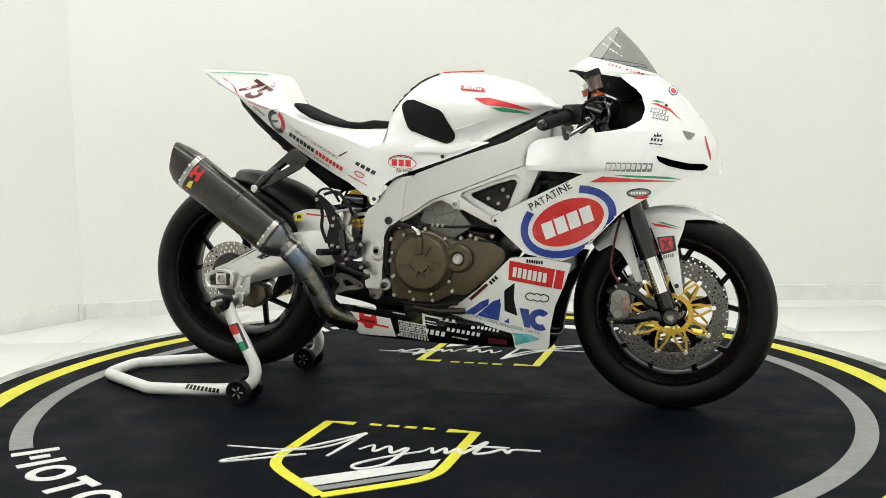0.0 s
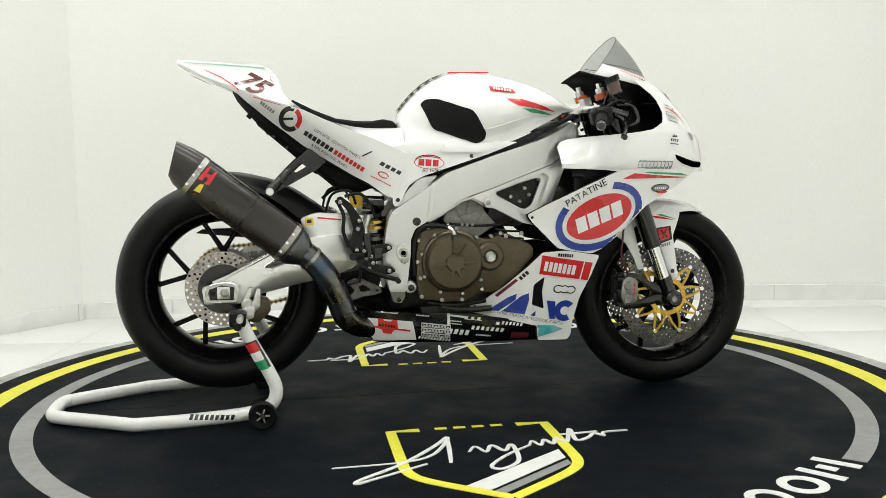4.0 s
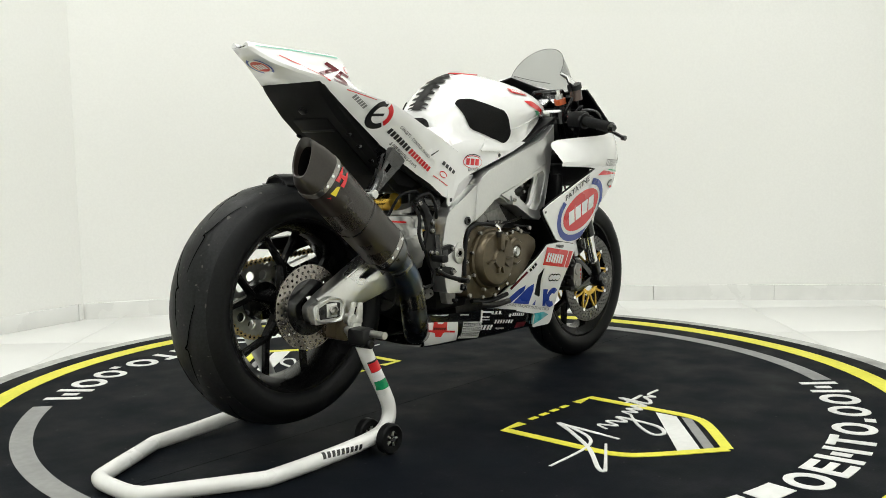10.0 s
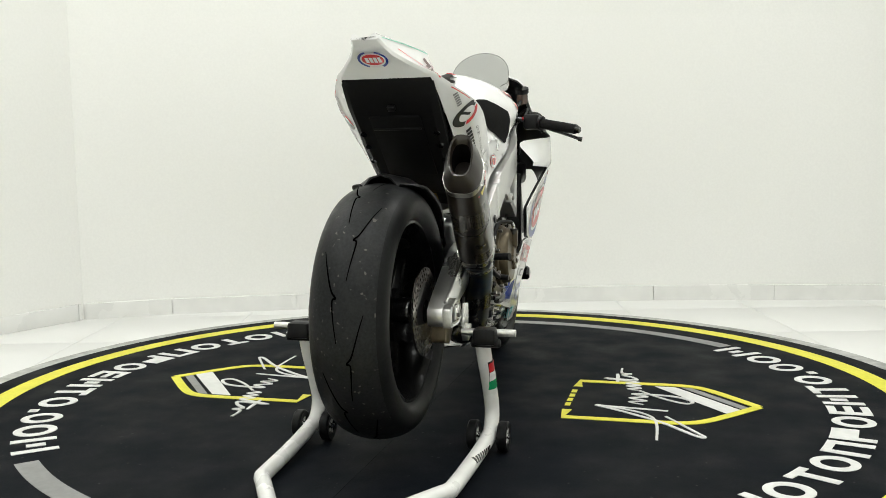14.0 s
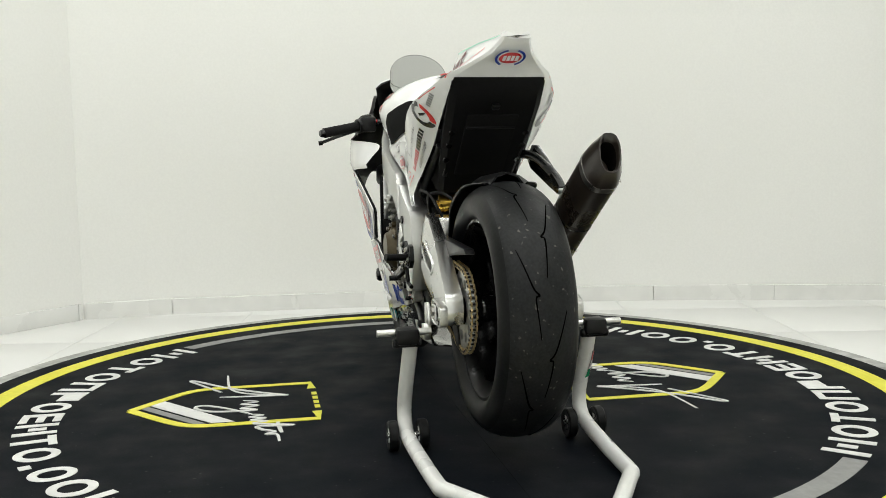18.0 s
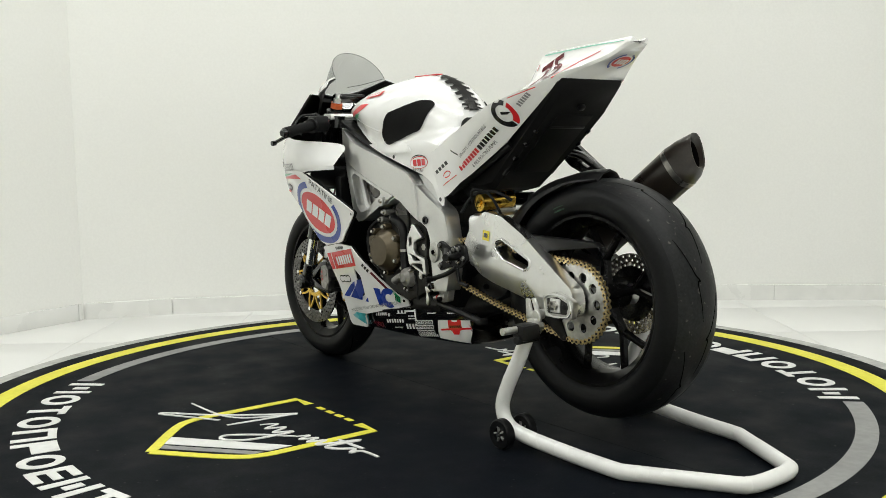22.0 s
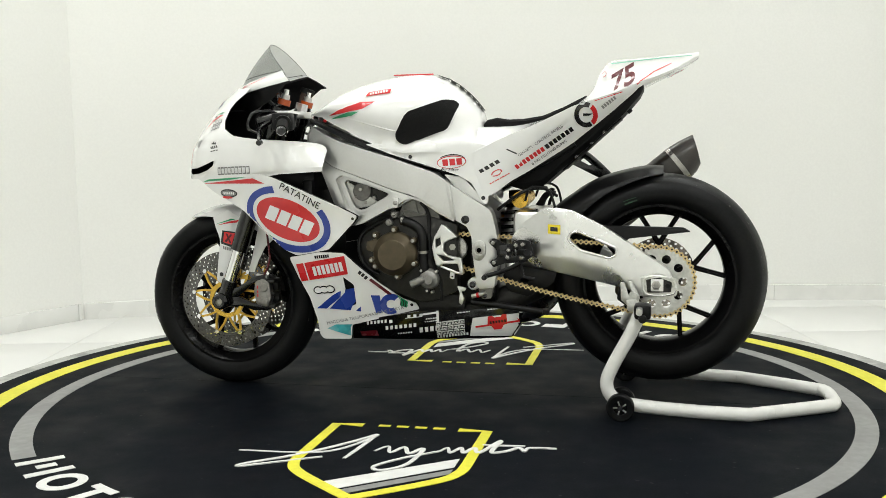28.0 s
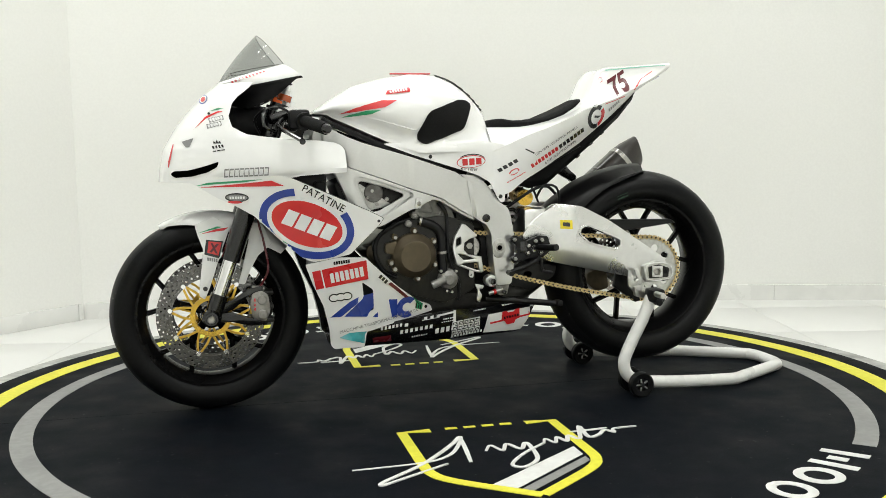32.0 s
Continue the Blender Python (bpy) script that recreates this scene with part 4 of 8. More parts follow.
for s in (-1, 1):
    blk = plate_with_holes(rounded([(-0.765, 0.40), (-0.76, 0.352), (-0.665, 0.352), (-0.655, 0.405), (-0.70, 0.420)], 0.008), [ellipse(-0.738, 0.383, 0.011, 0.008, n=12)], s * 0.166, s * 0.186, 0.004)
    b = part("axle_block", blk, ALU_RAW, motorcycle, "machined axle adjuster block")
    part("axle_nut", spin([(0.006, s * 0.184), (0.0125, s * 0.186), (0.0140, s * 0.196), (0.0095, s * 0.197), (0.0085, s * 0.190), (0, s * 0.190)], 6, centre=(REAR[0] + 0.008, 0, REAR[1])), STEEL, b)
    part("block_frame", tube(curve_through([(-0.752, s * 0.186, 0.398), (-0.750, s * 0.186, 0.360), (-0.672, s * 0.186, 0.358), (-0.668, s * 0.186, 0.404), (-0.712, s * 0.186, 0.412)], 3, closed=True) , 0.0028, 6), ALU, b)
    # dark plate on the face, painting the shade of the block's recess
    part("block_recess", plate(rounded([(-0.746, 0.394), (-0.744, 0.364), (-0.676, 0.362), (-0.672, 0.400), (-0.710, 0.407)], 0.004), s * 0.1840, s * 0.1862, 0), DARK_METAL, b)
    part("axle_washer", plate(rounded([(-0.722, 0.402), (-0.722, 0.366), (-0.686, 0.366), (-0.686, 0.402)], 0.003), s * 0.1840, s * 0.1895, 0.001), ALU, b)
    # black disc in place of a drilled hole's shade
    part("block_hole", drum(0.0075, s * 0.180, s * 0.1875, (-0.734, 0.383), 14, 0.001), BLACK, b)
    part("adjuster_window", plate(rounded([(-0.688, 0.398), (-0.688, 0.386), (-0.674, 0.386), (-0.674, 0.398)], 0.002), s * 0.1855, s * 0.1872, 0), DARK_METAL, b)
    for gz in (0.366, 0.372, 0.378):
        part("adjuster_mark", plate([(-0.688, gz), (-0.688, gz + 0.002), (-0.674, gz + 0.002), (-0.674, gz)], s * 0.1855, s * 0.1875, 0), DARK_METAL, b)
    part("adjuster_bolt", rod((-0.62, s * 0.150, 0.372), (-0.665, s * 0.152, 0.378), 0.006), CHROME, b)
    part("stand_bobbin", drum(0.014, s * 0.168, s * 0.196, (-0.637, 0.352), 20), ALU_RAW, b)
    hook = plate([(-0.620, 0.395), (-0.632, 0.397), (-0.655, 0.350), (-0.650, 0.325), (-0.620, 0.322), (-0.600, 0.340), (-0.598, 0.392), (-0.610, 0.392), (-0.622, 0.355), (-0.636, 0.352)], s * 0.186, s * 0.194, 0.002)
    part("spool_hook", hook, ALU_RAW, b)
part("rear_caliper", plate(rounded([(-0.648, 0.350), (-0.655, 0.295), (-0.610, 0.283), (-0.570, 0.318), (-0.575, 0.352), (-0.61, 0.362)], 0.01), -0.145, -0.088, 0.006), BRONZE, motorcycle, "small bronze rear brake caliper")

# -- frame --
BEAM = [(0.365, 0.868), (0.330, 0.848), (0.290, 0.828), (0.250, 0.812), (0.105, 0.768), (-0.036, 0.719), (-0.066, 0.699), (-0.082, 0.684), (-0.098, 0.577), (-0.056, 0.599), (0.004, 0.638), (0.030, 0.648),
        (0.100, 0.670), (0.190, 0.704), (0.290, 0.740), (0.362, 0.790)]
CASTING = [(-0.084, 0.682), (-0.146, 0.642), (-0.203, 0.607), (-0.213, 0.590), (-0.222, 0.548), (-0.230, 0.500), (-0.227, 0.430), (-0.216, 0.364), (-0.168, 0.362), (-0.160, 0.406), (-0.152, 0.473), (-0.150, 0.522),
           (-0.136, 0.553), (-0.114, 0.566), (-0.098, 0.575)]
BOW = [(-0.23, 0.160), (-0.20, 0.165), (-0.10, 0.174), (0.08, 0.180), (0.20, 0.178), (0.28, 0.170), (0.365, 0.148)]


def bowed(bm, s, y1, lift=0.0):
    """Bends a plate's outer face along the frame's plan line."""
    cut_grid(bm, 0.03, (0,))
    for v in bm.verts:
        if v.co.y * s > y1 - 0.022:
            v.co.y += s * (lerp(v.co.x, BOW) + lift - y1)
    return bm


def spar(s):
    return bowed(plate_with_holes(rounded(BEAM, 0.006), [], s * 0.100, s * 0.170, 0.004), s, 0.170)


def casting(s):
    bm = bowed(plate_with_holes(rounded(CASTING, 0.007), [ellipse(-0.174, 0.4815, 0.016, 0.016, n=18)], s * 0.105, s * 0.170, 0.006), s, 0.170)
    for v in bm.verts:
        if v.co.y * s > 0.14:
            v.co.y -= s * 0.09 * max(-0.188 - v.co.x, 0) + s * 0.04 * max(v.co.z - 0.60, 0)
    return bm


def strut(s):
    hole = rounded([(0.098, 0.658), (0.185, 0.690), (0.264, 0.714), (0.281, 0.700), (0.246, 0.606), (0.222, 0.585), (0.190, 0.590), (0.098, 0.646)], 0.007)
    return bowed(plate_with_holes(rounded([(0.030, 0.645), (0.100, 0.668), (0.190, 0.702), (0.290, 0.738), (0.345, 0.772), (0.332, 0.725), (0.268, 0.575), (0.240, 0.552), (0.195, 0.562), (0.103, 0.610), (0.086, 0.610), (0.072, 0.626), (0.052, 0.636)], 0.007), [hole], s * 0.118, s * 0.170, 0.005), s, 0.170, -0.002)


def strut_web(s):
    """The thinner inner rim round the opening."""
    outer = [(0.092, 0.660), (0.185, 0.696), (0.266, 0.720), (0.288, 0.702), (0.250, 0.600), (0.222, 0.578), (0.190, 0.584), (0.092, 0.642)]
    inner = rounded([(0.122, 0.655), (0.190, 0.680), (0.252, 0.697), (0.262, 0.690), (0.232, 0.614), (0.214, 0.602), (0.195, 0.606), (0.122, 0.648)], 0.006)
    return plate_with_holes(outer, [inner], s * 0.124, s * 0.138, 0.003)


def arch(s):
    """The deep underside of the beam over the engine."""
    low = [(-0.098, 0.577), (-0.056, 0.599), (0.004, 0.638), (0.030, 0.646), (0.052, 0.637), (0.072, 0.624)]
    return plate(low + [(x + 0.004, z - 0.009) for x, z in low[::-1]], s * 0.060, s * 0.168, 0.002)


both("frame_spar", spar, FRAME_PAINT, label="silver twin-spar frame beam")
both("frame_casting", casting, FRAME_PAINT, label="cast silver rear frame plate")
both("engine_strut", strut, FRAME_PAINT)
both("strut_web", strut_web, FRAME_PAINT)
both("spar_arch", arch, FRAME_PAINT)
both("frame_gusset", lambda s: plate(rounded([(-0.080, 0.690), (-0.060, 0.712), (-0.118, 0.705), (-0.165, 0.655), (-0.190, 0.612), (-0.120, 0.640)], 0.006), s * 0.120, s * 0.140, 0.004), FRAME_PAINT)
part("steering_head", drum(0.045, -0.10, 0.10, (0.355, 0.83), 32, 0.01), FRAME_PAINT, motorcycle)
for s in (-1, 1):
    oval = part("pivot_washer", plate(ellipse(-0.173, 0.480, 0.0215, 0.031, 6, 28), s * 0.166, s * 0.1745, 0.0015), ALU_RAW, motorcycle, "oval polished pivot plate")
    part("spar_seam", plate(rounded([(-0.070, 0.696), (-0.086, 0.684), (-0.103, 0.574), (-0.090, 0.580)], 0.003), s * 0.150, s * 0.1785, 0.002), FRAME_PAINT, motorcycle)
    part("strut_boss", plate(rounded([(0.073, 0.642), (0.092, 0.644), (0.096, 0.614), (0.077, 0.611)], 0.005), s * 0.140, s * 0.187, 0.003), FRAME_PAINT, motorcycle)
    part("frame_foot", plate(rounded([(-0.215, 0.372), (-0.205, 0.330), (-0.180, 0.326), (-0.168, 0.345), (-0.166, 0.372)], 0.005), s * 0.125, s * 0.150, 0.004), CAST, motorcycle)
    piv = part("swingarm_pivot", spin([(0.010, s * 0.174), (0.016, s * 0.1755), (0.018, s * 0.172), (0.018, s * 0.150)], 28, centre=(-0.174, 0, 0.4815)), ALU_RAW, motorcycle)
    # solid black disc whose colour stands for the shade in the pivot's bore
    part("pivot_hole", drum(0.0075, s * 0.170, s * 0.1785, (-0.174, 0.4815), 16, 0.001), GROOVE_SHADE, piv)
    part("pivot_nut", spin([(0.006, s * 0.160), (0.012, s * 0.166), (0.0135, s * 0.176), (0.009, s * 0.177), (0.0085, s * 0.168), (0, s * 0.168)], 6, centre=(-0.174, 0, 0.4815)), STEEL, piv)
    for bx, bz, br in ((-0.132, 0.575, 0.0125), (-0.152, 0.375, 0.010), (0.084, 0.627, 0.007), (-0.190, 0.340, 0.006)):
        y = s * (0.170 if bx < 0 else 0.187)
        part("frame_bolt", spin([(0.0, y + s * 0.002), (br * 0.5, y + s * 0.002), (br * 0.55, y + s * 0.006), (br, y + s * 0.005), (br, y - s * 0.01)], 16, centre=(bx, 0, bz)), STEEL if bx > 0 else BLACK_GLOSS, motorcycle)

# -- engine --
CASE = [(-0.121, 0.544), (-0.135, 0.466), (-0.133, 0.393), (-0.124, 0.338), (-0.053, 0.328), (0.015, 0.328), (0.060, 0.352), (0.110, 0.352), (0.180, 0.405), (0.231, 0.458), (0.228, 0.490), (0.142, 0.534), (0.085, 0.512), (0.030, 0.532), (-0.056, 0.554)]
engine = part("engine", plate(rounded(CASE, 0.012), -0.165, 0.080, 0.006), BRONZE, motorcycle, "bronze-coated four-cylinder engine with covers")
part("crankcase_left", plate(rounded([(-0.10, 0.56), (-0.10, 0.35), (0.0, 0.31), (0.12, 0.35), (0.20, 0.42), (0.22, 0.50), (0.16, 0.57), (0.0, 0.585)], 0.015), 0.10, 0.145, 0.010), DARK_METAL, engine, "dark grey left crankcase")
clutch = part("clutch_cover", spin([(0.0, -0.214), (0.026, -0.214), (0.030, -0.208), (0.060, -0.207), (0.078, -0.204), (0.086, -0.196), (0.089, -0.180), (0.095, -0.176), (0.097, -0.160)], 56, centre=(-0.022, 0, 0.451)), BRONZE, engine, "round bronze clutch cover with ribs")
for k in (0, 2.4, 7.6, 10.2, 11.6, 13.2):
    a = radians(k * 25 - 3)
    m = Matrix.Translation((-0.022, 0, 0.451)) @ Matrix.Rotation(-a, 4, "Y")
    part("cover_rib", box(0.024, 0.064 if k in (0, 2.4, 7.6) else 0.045, -0.2165, -0.205, -0.0032, 0.0032, 0.001, m=m), BRONZE, clutch)
for k in range(9):
    a = radians(k * 40 + 5)
    part("cover_bolt", drum(0.0055, -0.185, -0.172, (-0.022 + 0.101 * math.cos(a), 0.451 + 0.101 * math.sin(a)), 8, 0.001), STEEL, clutch)
part("small_cover", spin([(0.006, -0.190), (0.010, -0.186), (0.014, -0.190), (0.019, -0.186), (0.023, -0.192), (0.036, -0.191), (0.043, -0.184), (0.046, -0.16)], 40, centre=(0.090, 0, 0.463)), BRONZE, engine, "small round cover with filler plug")
part("filler_plug", spin([(0.0, -0.196), (0.008, -0.196), (0.009, -0.192), (0.014, -0.194), (0.017, -0.19), (0.017, -0.185)], 20, centre=(0.090, 0, 0.463)), ALU_RAW, engine)
for k in range(13):
    x, z = [(-0.128, 0.518), (-0.131, 0.452), (-0.124, 0.402), (-0.120, 0.346), (-0.058, 0.334), (0.004, 0.333), (0.066, 0.362), (0.096, 0.524), (0.143, 0.522), (-0.098, 0.556), (0.126, 0.532), (0.192, 0.530), (-0.034, 0.560)][k]
    part("case_bolt", drum(0.0065, -0.172, -0.16, (x, z), 8, 0.001), STEEL, engine)
part("clutch_arm", plate(rounded([(-0.032, 0.480), (-0.030, 0.530), (-0.012, 0.530), (-0.012, 0.480)], 0.004), -0.222, -0.198, 0.004), BRONZE, engine)
part("arm_collar", tube([(-0.022, -0.210, 0.520), (-0.024, -0.210, 0.536)], 0.0115, 14), DARK_METAL, engine)
part("clutch_fitting", tube(curve_through([(-0.024, -0.210, 0.535), (-0.028, -0.209, 0.548), (-0.044, -0.206, 0.558)], 4), 0.006, 10), CHROME, engine)
part("clutch_hose", tube(curve_through([(-0.042, -0.206, 0.557), (-0.070, -0.195, 0.562), (-0.105, -0.180, 0.560), (-0.132, -0.172, 0.535), (-0.142, -0.168, 0.470), (-0.140, -0.165, 0.41)], 6), 0.0065, 10), BLACK, engine)
part("alternator_cover", spin([(0.0, 0.192), (0.046, 0.192), (0.050, 0.189), (0.056, 0.176), (0.066, 0.170), (0.070, 0.162), (0.070, 0.135)], 7 * 6, centre=(0.096, 0, 0.466)), BRONZE, engine, "bronze round alternator cover")
part("cover_ear", plate(rounded([(0.150, 0.515), (0.185, 0.505), (0.186, 0.478), (0.155, 0.470)], 0.006), 0.13, 0.168, 0.005), BRONZE, engine)
for bx, bz in ((0.095, 0.543), (0.035, 0.509), (0.033, 0.437), (0.087, 0.396), (0.158, 0.428), (0.156, 0.525), (0.169, 0.447), (0.094, 0.590), (0.112, 0.565)):
    lug = part("cover_bolt", drum(0.0062, 0.150, 0.178, (bx, bz), 8, 0.001), STEEL, engine)
    part("bolt_lug", drum(0.0105, 0.130, 0.170, (bx, bz), 14, 0.002), BRONZE if bz < 0.55 else CAST, engine)
part("guard_strut", tube([(-0.048, 0.160, 0.430), (-0.100, 0.160, 0.410), (-0.120, 0.160, 0.407)], 0.004, 8), ALU, engine)
part("guard_tab", plate_with_holes(rounded([(-0.094, 0.415), (-0.080, 0.418), (-0.078, 0.392), (-0.092, 0.388)], 0.005), [ellipse(-0.0855, 0.397, 0.003, 0.003, n=8)], 0.154, 0.160, 0.001), ALU, engine)
part("sprocket_cover", plate_with_holes([(-0.055, 0.560), (-0.068, 0.556), (-0.104, 0.523), (-0.103, 0.519), (-0.078, 0.510), (-0.063, 0.500), (-0.061, 0.478), (-0.074, 0.464), (-0.117, 0.455), (-0.124, 0.408), (-0.112, 0.406), (-0.104, 0.438), (-0.060, 0.436), (-0.044, 0.428), (-0.036, 0.434), (-0.029, 0.463), (-0.024, 0.489), (-0.032, 0.521), (-0.047, 0.545)], [rounded([(-0.037, 0.512), (-0.051, 0.519), (-0.053, 0.497), (-0.037, 0.488)], 0.003), rounded([(-0.041, 0.466), (-0.062, 0.462), (-0.098, 0.449), (-0.060, 0.446)], 0.003)], 0.152, 0.168, 0.003), ALU, engine, "bare aluminium front sprocket guard")
part("front_sprocket", drum(0.042, 0.104, 0.118, (-0.085, 0.481), 30), STEEL, engine)
part("sprocket_nut", drum(0.013, 0.118, 0.146, (-0.085, 0.488), 6), STEEL, engine)
part("water_pump", spin([(0.0, 0.176), (0.014, 0.176), (0.018, 0.170), (0.027, 0.166), (0.032, 0.155), (0.034, 0.12)], 28, centre=(-0.012, 0, 0.388)), CAST, engine, "grey cast water pump")
for bx, bz in ((0.012, 0.415), (-0.036, 0.412), (-0.006, 0.352), (-0.022, 0.348)):
    part("pump_bolt", drum(0.005, 0.14, 0.166, (bx, bz), 8, 0.001), STEEL, engine)
part("coolant_hose", tube(curve_through([(0.000, 0.152, 0.405), (0.006, 0.152, 0.442), (0.008, 0.152, 0.519), (0.027, 0.150, 0.552), (0.078, 0.146, 0.572)], 6), 0.0145, 14), BLACK, engine, "thick black coolant hose")
for a, b in (((0.005, 0.152, 0.468), (0.0055, 0.152, 0.476)), ((0.068, 0.147, 0.569), (0.075, 0.146, 0.571))):
    part("hose_clamp", tube([a, b], 0.016, 14), STEEL, engine)
part("coolant_pipe", tube([(0.0, 0.168, 0.391), (0.020, 0.170, 0.382), (0.042, 0.168, 0.372)], 0.0125, 14), CAST, engine)
part("crank_hose", tube(curve_through([(0.014, 0.143, 0.627), (-0.011, 0.146, 0.588), (-0.013, 0.148, 0.505), (-0.022, 0.148, 0.441), (-0.047, 0.145, 0.376), (-0.047, 0.14, 0.318)], 6), 0.006, 10), BLACK, engine)
part("cylinder_head", plate(rounded([(-0.045, 0.572), (-0.022, 0.622), (0.03, 0.665), (0.062, 0.662), (0.082, 0.602), (0.122, 0.556), (0.05, 0.512), (-0.01, 0.545)], 0.008), -0.132, 0.128, 0.006), CAST, engine, "grey rear cylinder head")
for a, b in (((-0.008, 0.612), (0.030, 0.548)), ((0.000, 0.585), (0.072, 0.602)), ((0.078, 0.596), (0.050, 0.540)), ((0.025, 0.590), (0.040, 0.640))):
    for s in (-1, 1):
        part("head_rib", tube([(a[0], s * 0.131, a[1]), (b[0], s * 0.131, b[1])], 0.0032, 8), CAST, engine)
part("cylinder_head_front", plate(rounded([(0.09, 0.555), (0.19, 0.545), (0.30, 0.60), (0.33, 0.69), (0.24, 0.72), (0.12, 0.66)], 0.012), -0.112, 0.112, 0.008), DARK_METAL, engine, "dark front cylinder head")
part("head_boss", drum(0.030, 0.112, 0.122, (0.21, 0.66), 24), ENGINE_GREY, engine)
for k in range(4):
    part("head_bolt", drum(0.006, -0.122, 0.122, (0.2 + 0.03 * k, 0.625 + 0.02 * k), 8, 0.001), STEEL, engine)
part("oil_sump", plate(rounded([(-0.12, 0.33), (-0.10, 0.23), (0.12, 0.23), (0.17, 0.38), (0.0, 0.34)], 0.01), -0.105, 0.105, 0.01), DARK_METAL, engine, "finned grey oil sump")
part("airbox", box(-0.10, 0.30, -0.10, 0.10, 0.70, 0.80, 0.02), BLACK, motorcycle, "black airbox under the tank")
part("radiator", box(0.36, 0.395, -0.165, 0.165, 0.40, 0.70, 0.008), BLACK, motorcycle, "black radiator behind the front wheel")
part("throttle_body", box(0.0, 0.16, -0.08, 0.08, 0.66, 0.74, 0.02), BLACK, motorcycle)
both("air_duct", lambda s: tube(curve_through([(0.62, s * 0.09, 0.78), (0.5, s * 0.09, 0.76), (0.38, s * 0.07, 0.755), (0.24, s * 0.06, 0.755)], 5), 0.034, 14), BLACK)
part("radiator_shroud", box(0.355, 0.60, -0.150, 0.150, 0.655, 0.735, 0.02), BLACK, motorcycle, "black duct behind the nose")
part("gearbox_block", box(-0.15, -0.05, -0.10, 0.10, 0.35, 0.62, 0.015), DARK_METAL, engine)

# -- bodywork --
BACK_X = [(0.700, 0.50), (0.718, 0.48), (0.726, 0.305), (0.79, 0.303), (0.805, 0.312), (0.814, 0.335), (0.822, 0.40), (0.828, 0.50), (0.838, 0.585), (0.860, 0.627), (0.890, 0.637), (0.940, 0.622), (0.975, 0.575), (0.995, 0.56)]


def upper_fairing(inset=0.0):
    """The nose: level rows from the cockpit's edge on one side, round the nose, to the other."""
    zs = [0.704, 0.712, 0.720, 0.727, 0.74, 0.76, 0.78, 0.79, 0.80, 0.807, 0.814, 0.820, 0.825, 0.829, 0.834, 0.84, 0.85, 0.862, 0.875, 0.892, 0.91, 0.93, 0.95, 0.965, 0.978, 0.992]
    rows = []
    for z in zs:
        xb, xn = lerp(z, BACK_X) + inset, lerp(z, NOSE_X) - inset
        half = []
        for k in range(19):
            s = k / 18
            u = 1 - (1 - s) ** 2
            x = xb + (xn - xb) * u
            y = fairing_w(x + inset, z) - inset if k < 18 else 0.0
            half.append((x, max(y, 0), z))
        rows.append([(x, -y, z) for x, y, z in half] + [(x, y, z) for x, y, z in half[-2::-1]])
    bm = loft(rows, closed=False)
    return bm


bm = upper_fairing()
bmesh.ops.recalc_face_normals(bm, faces=bm.faces[:])
upper = part("upper_fairing", bm, PAINT, motorcycle, "white nose fairing with intake slots")
part("inner_fairing", upper_fairing(0.006), BLACK, upper, "dark inside of the nose")

SIDE = [(0.198, 0.588), (0.212, 0.568), (0.298, 0.483), (0.340, 0.474), (0.407, 0.463), (0.440, 0.478), (0.500, 0.530), (0.575, 0.606), (0.630, 0.638), (0.675, 0.659), (0.740, 0.698), (0.778, 0.716),
        (0.70, 0.719), (0.50, 0.721), (0.470, 0.714), (0.36, 0.664), (0.245, 0.612)]
both("side_fairing", lambda s: panel(rounded(SIDE, 0.008), fairing_w, s, 0.004, 0.022), PAINT, label="white side fairing with round red and blue emblem")
LOWER = [(0.030, 0.286), (0.040, 0.306), (0.080, 0.322), (0.150, 0.375), (0.205, 0.425), (0.252, 0.470), (0.330, 0.474), (0.432, 0.456), (0.410, 0.395), (0.378, 0.325), (0.360, 0.250), (0.356, 0.200), (0.345, 0.186),
         (0.252, 0.188), (0.245, 0.236), (0.140, 0.261)]
LOWER_HOLE = [(0.228, 0.370), (0.262, 0.395), (0.256, 0.345), (0.265, 0.290), (0.225, 0.305)]


def holed_panel(outline, hole, field, side, thick):
    bm = bmesh.new()
    edges = []
    for lp in (outline, hole):
        vs = [bm.verts.new((x, 0, z)) for x, z in lp]
        edges += [bm.edges.new((vs[i], vs[(i + 1) % len(vs)])) for i in range(len(vs))]
    bmesh.ops.triangle_fill(bm, use_beauty=True, edges=edges)
    cut_grid(bm, 0.025)
    for v in bm.verts:
        v.co.y = side * field(v.co.x, v.co.z)
    bmesh.ops.recalc_face_normals(bm, faces=bm.faces[:])
    if sum(f.normal.y for f in bm.faces) * side < 0:
        bmesh.ops.reverse_faces(bm, faces=bm.faces[:])
    bmesh.ops.solidify(bm, geom=bm.faces[:], thickness=thick)
    return bm


def lower_w(x, z):
    return fairing_w(0.42 if x > 0.42 else x, z) - 0.05 * max((0.22 - x) / 0.22, 0)


both("lower_fairing", lambda s: holed_panel(rounded(LOWER, 0.006), rounded(LOWER_HOLE, 0.006), lower_w, s, 0.004), PAINT, label="white lower fairing with red and blue decals")
# added black sheets behind the panels, standing for the dark shade inside the fairing
both("fairing_liner", lambda s: panel([(x - 0.003, z) for x, z in rounded(LOWER, 0.006)], lambda x, z: lower_w(x, z) - 0.009, s, 0.003, 0.03), BLACK)
both("fairing_liner", lambda s: panel([(x - 0.004, z) for x, z in rounded(SIDE, 0.008)], lambda x, z: fairing_w(x, z) - 0.010, s, 0.003, 0.03), BLACK)


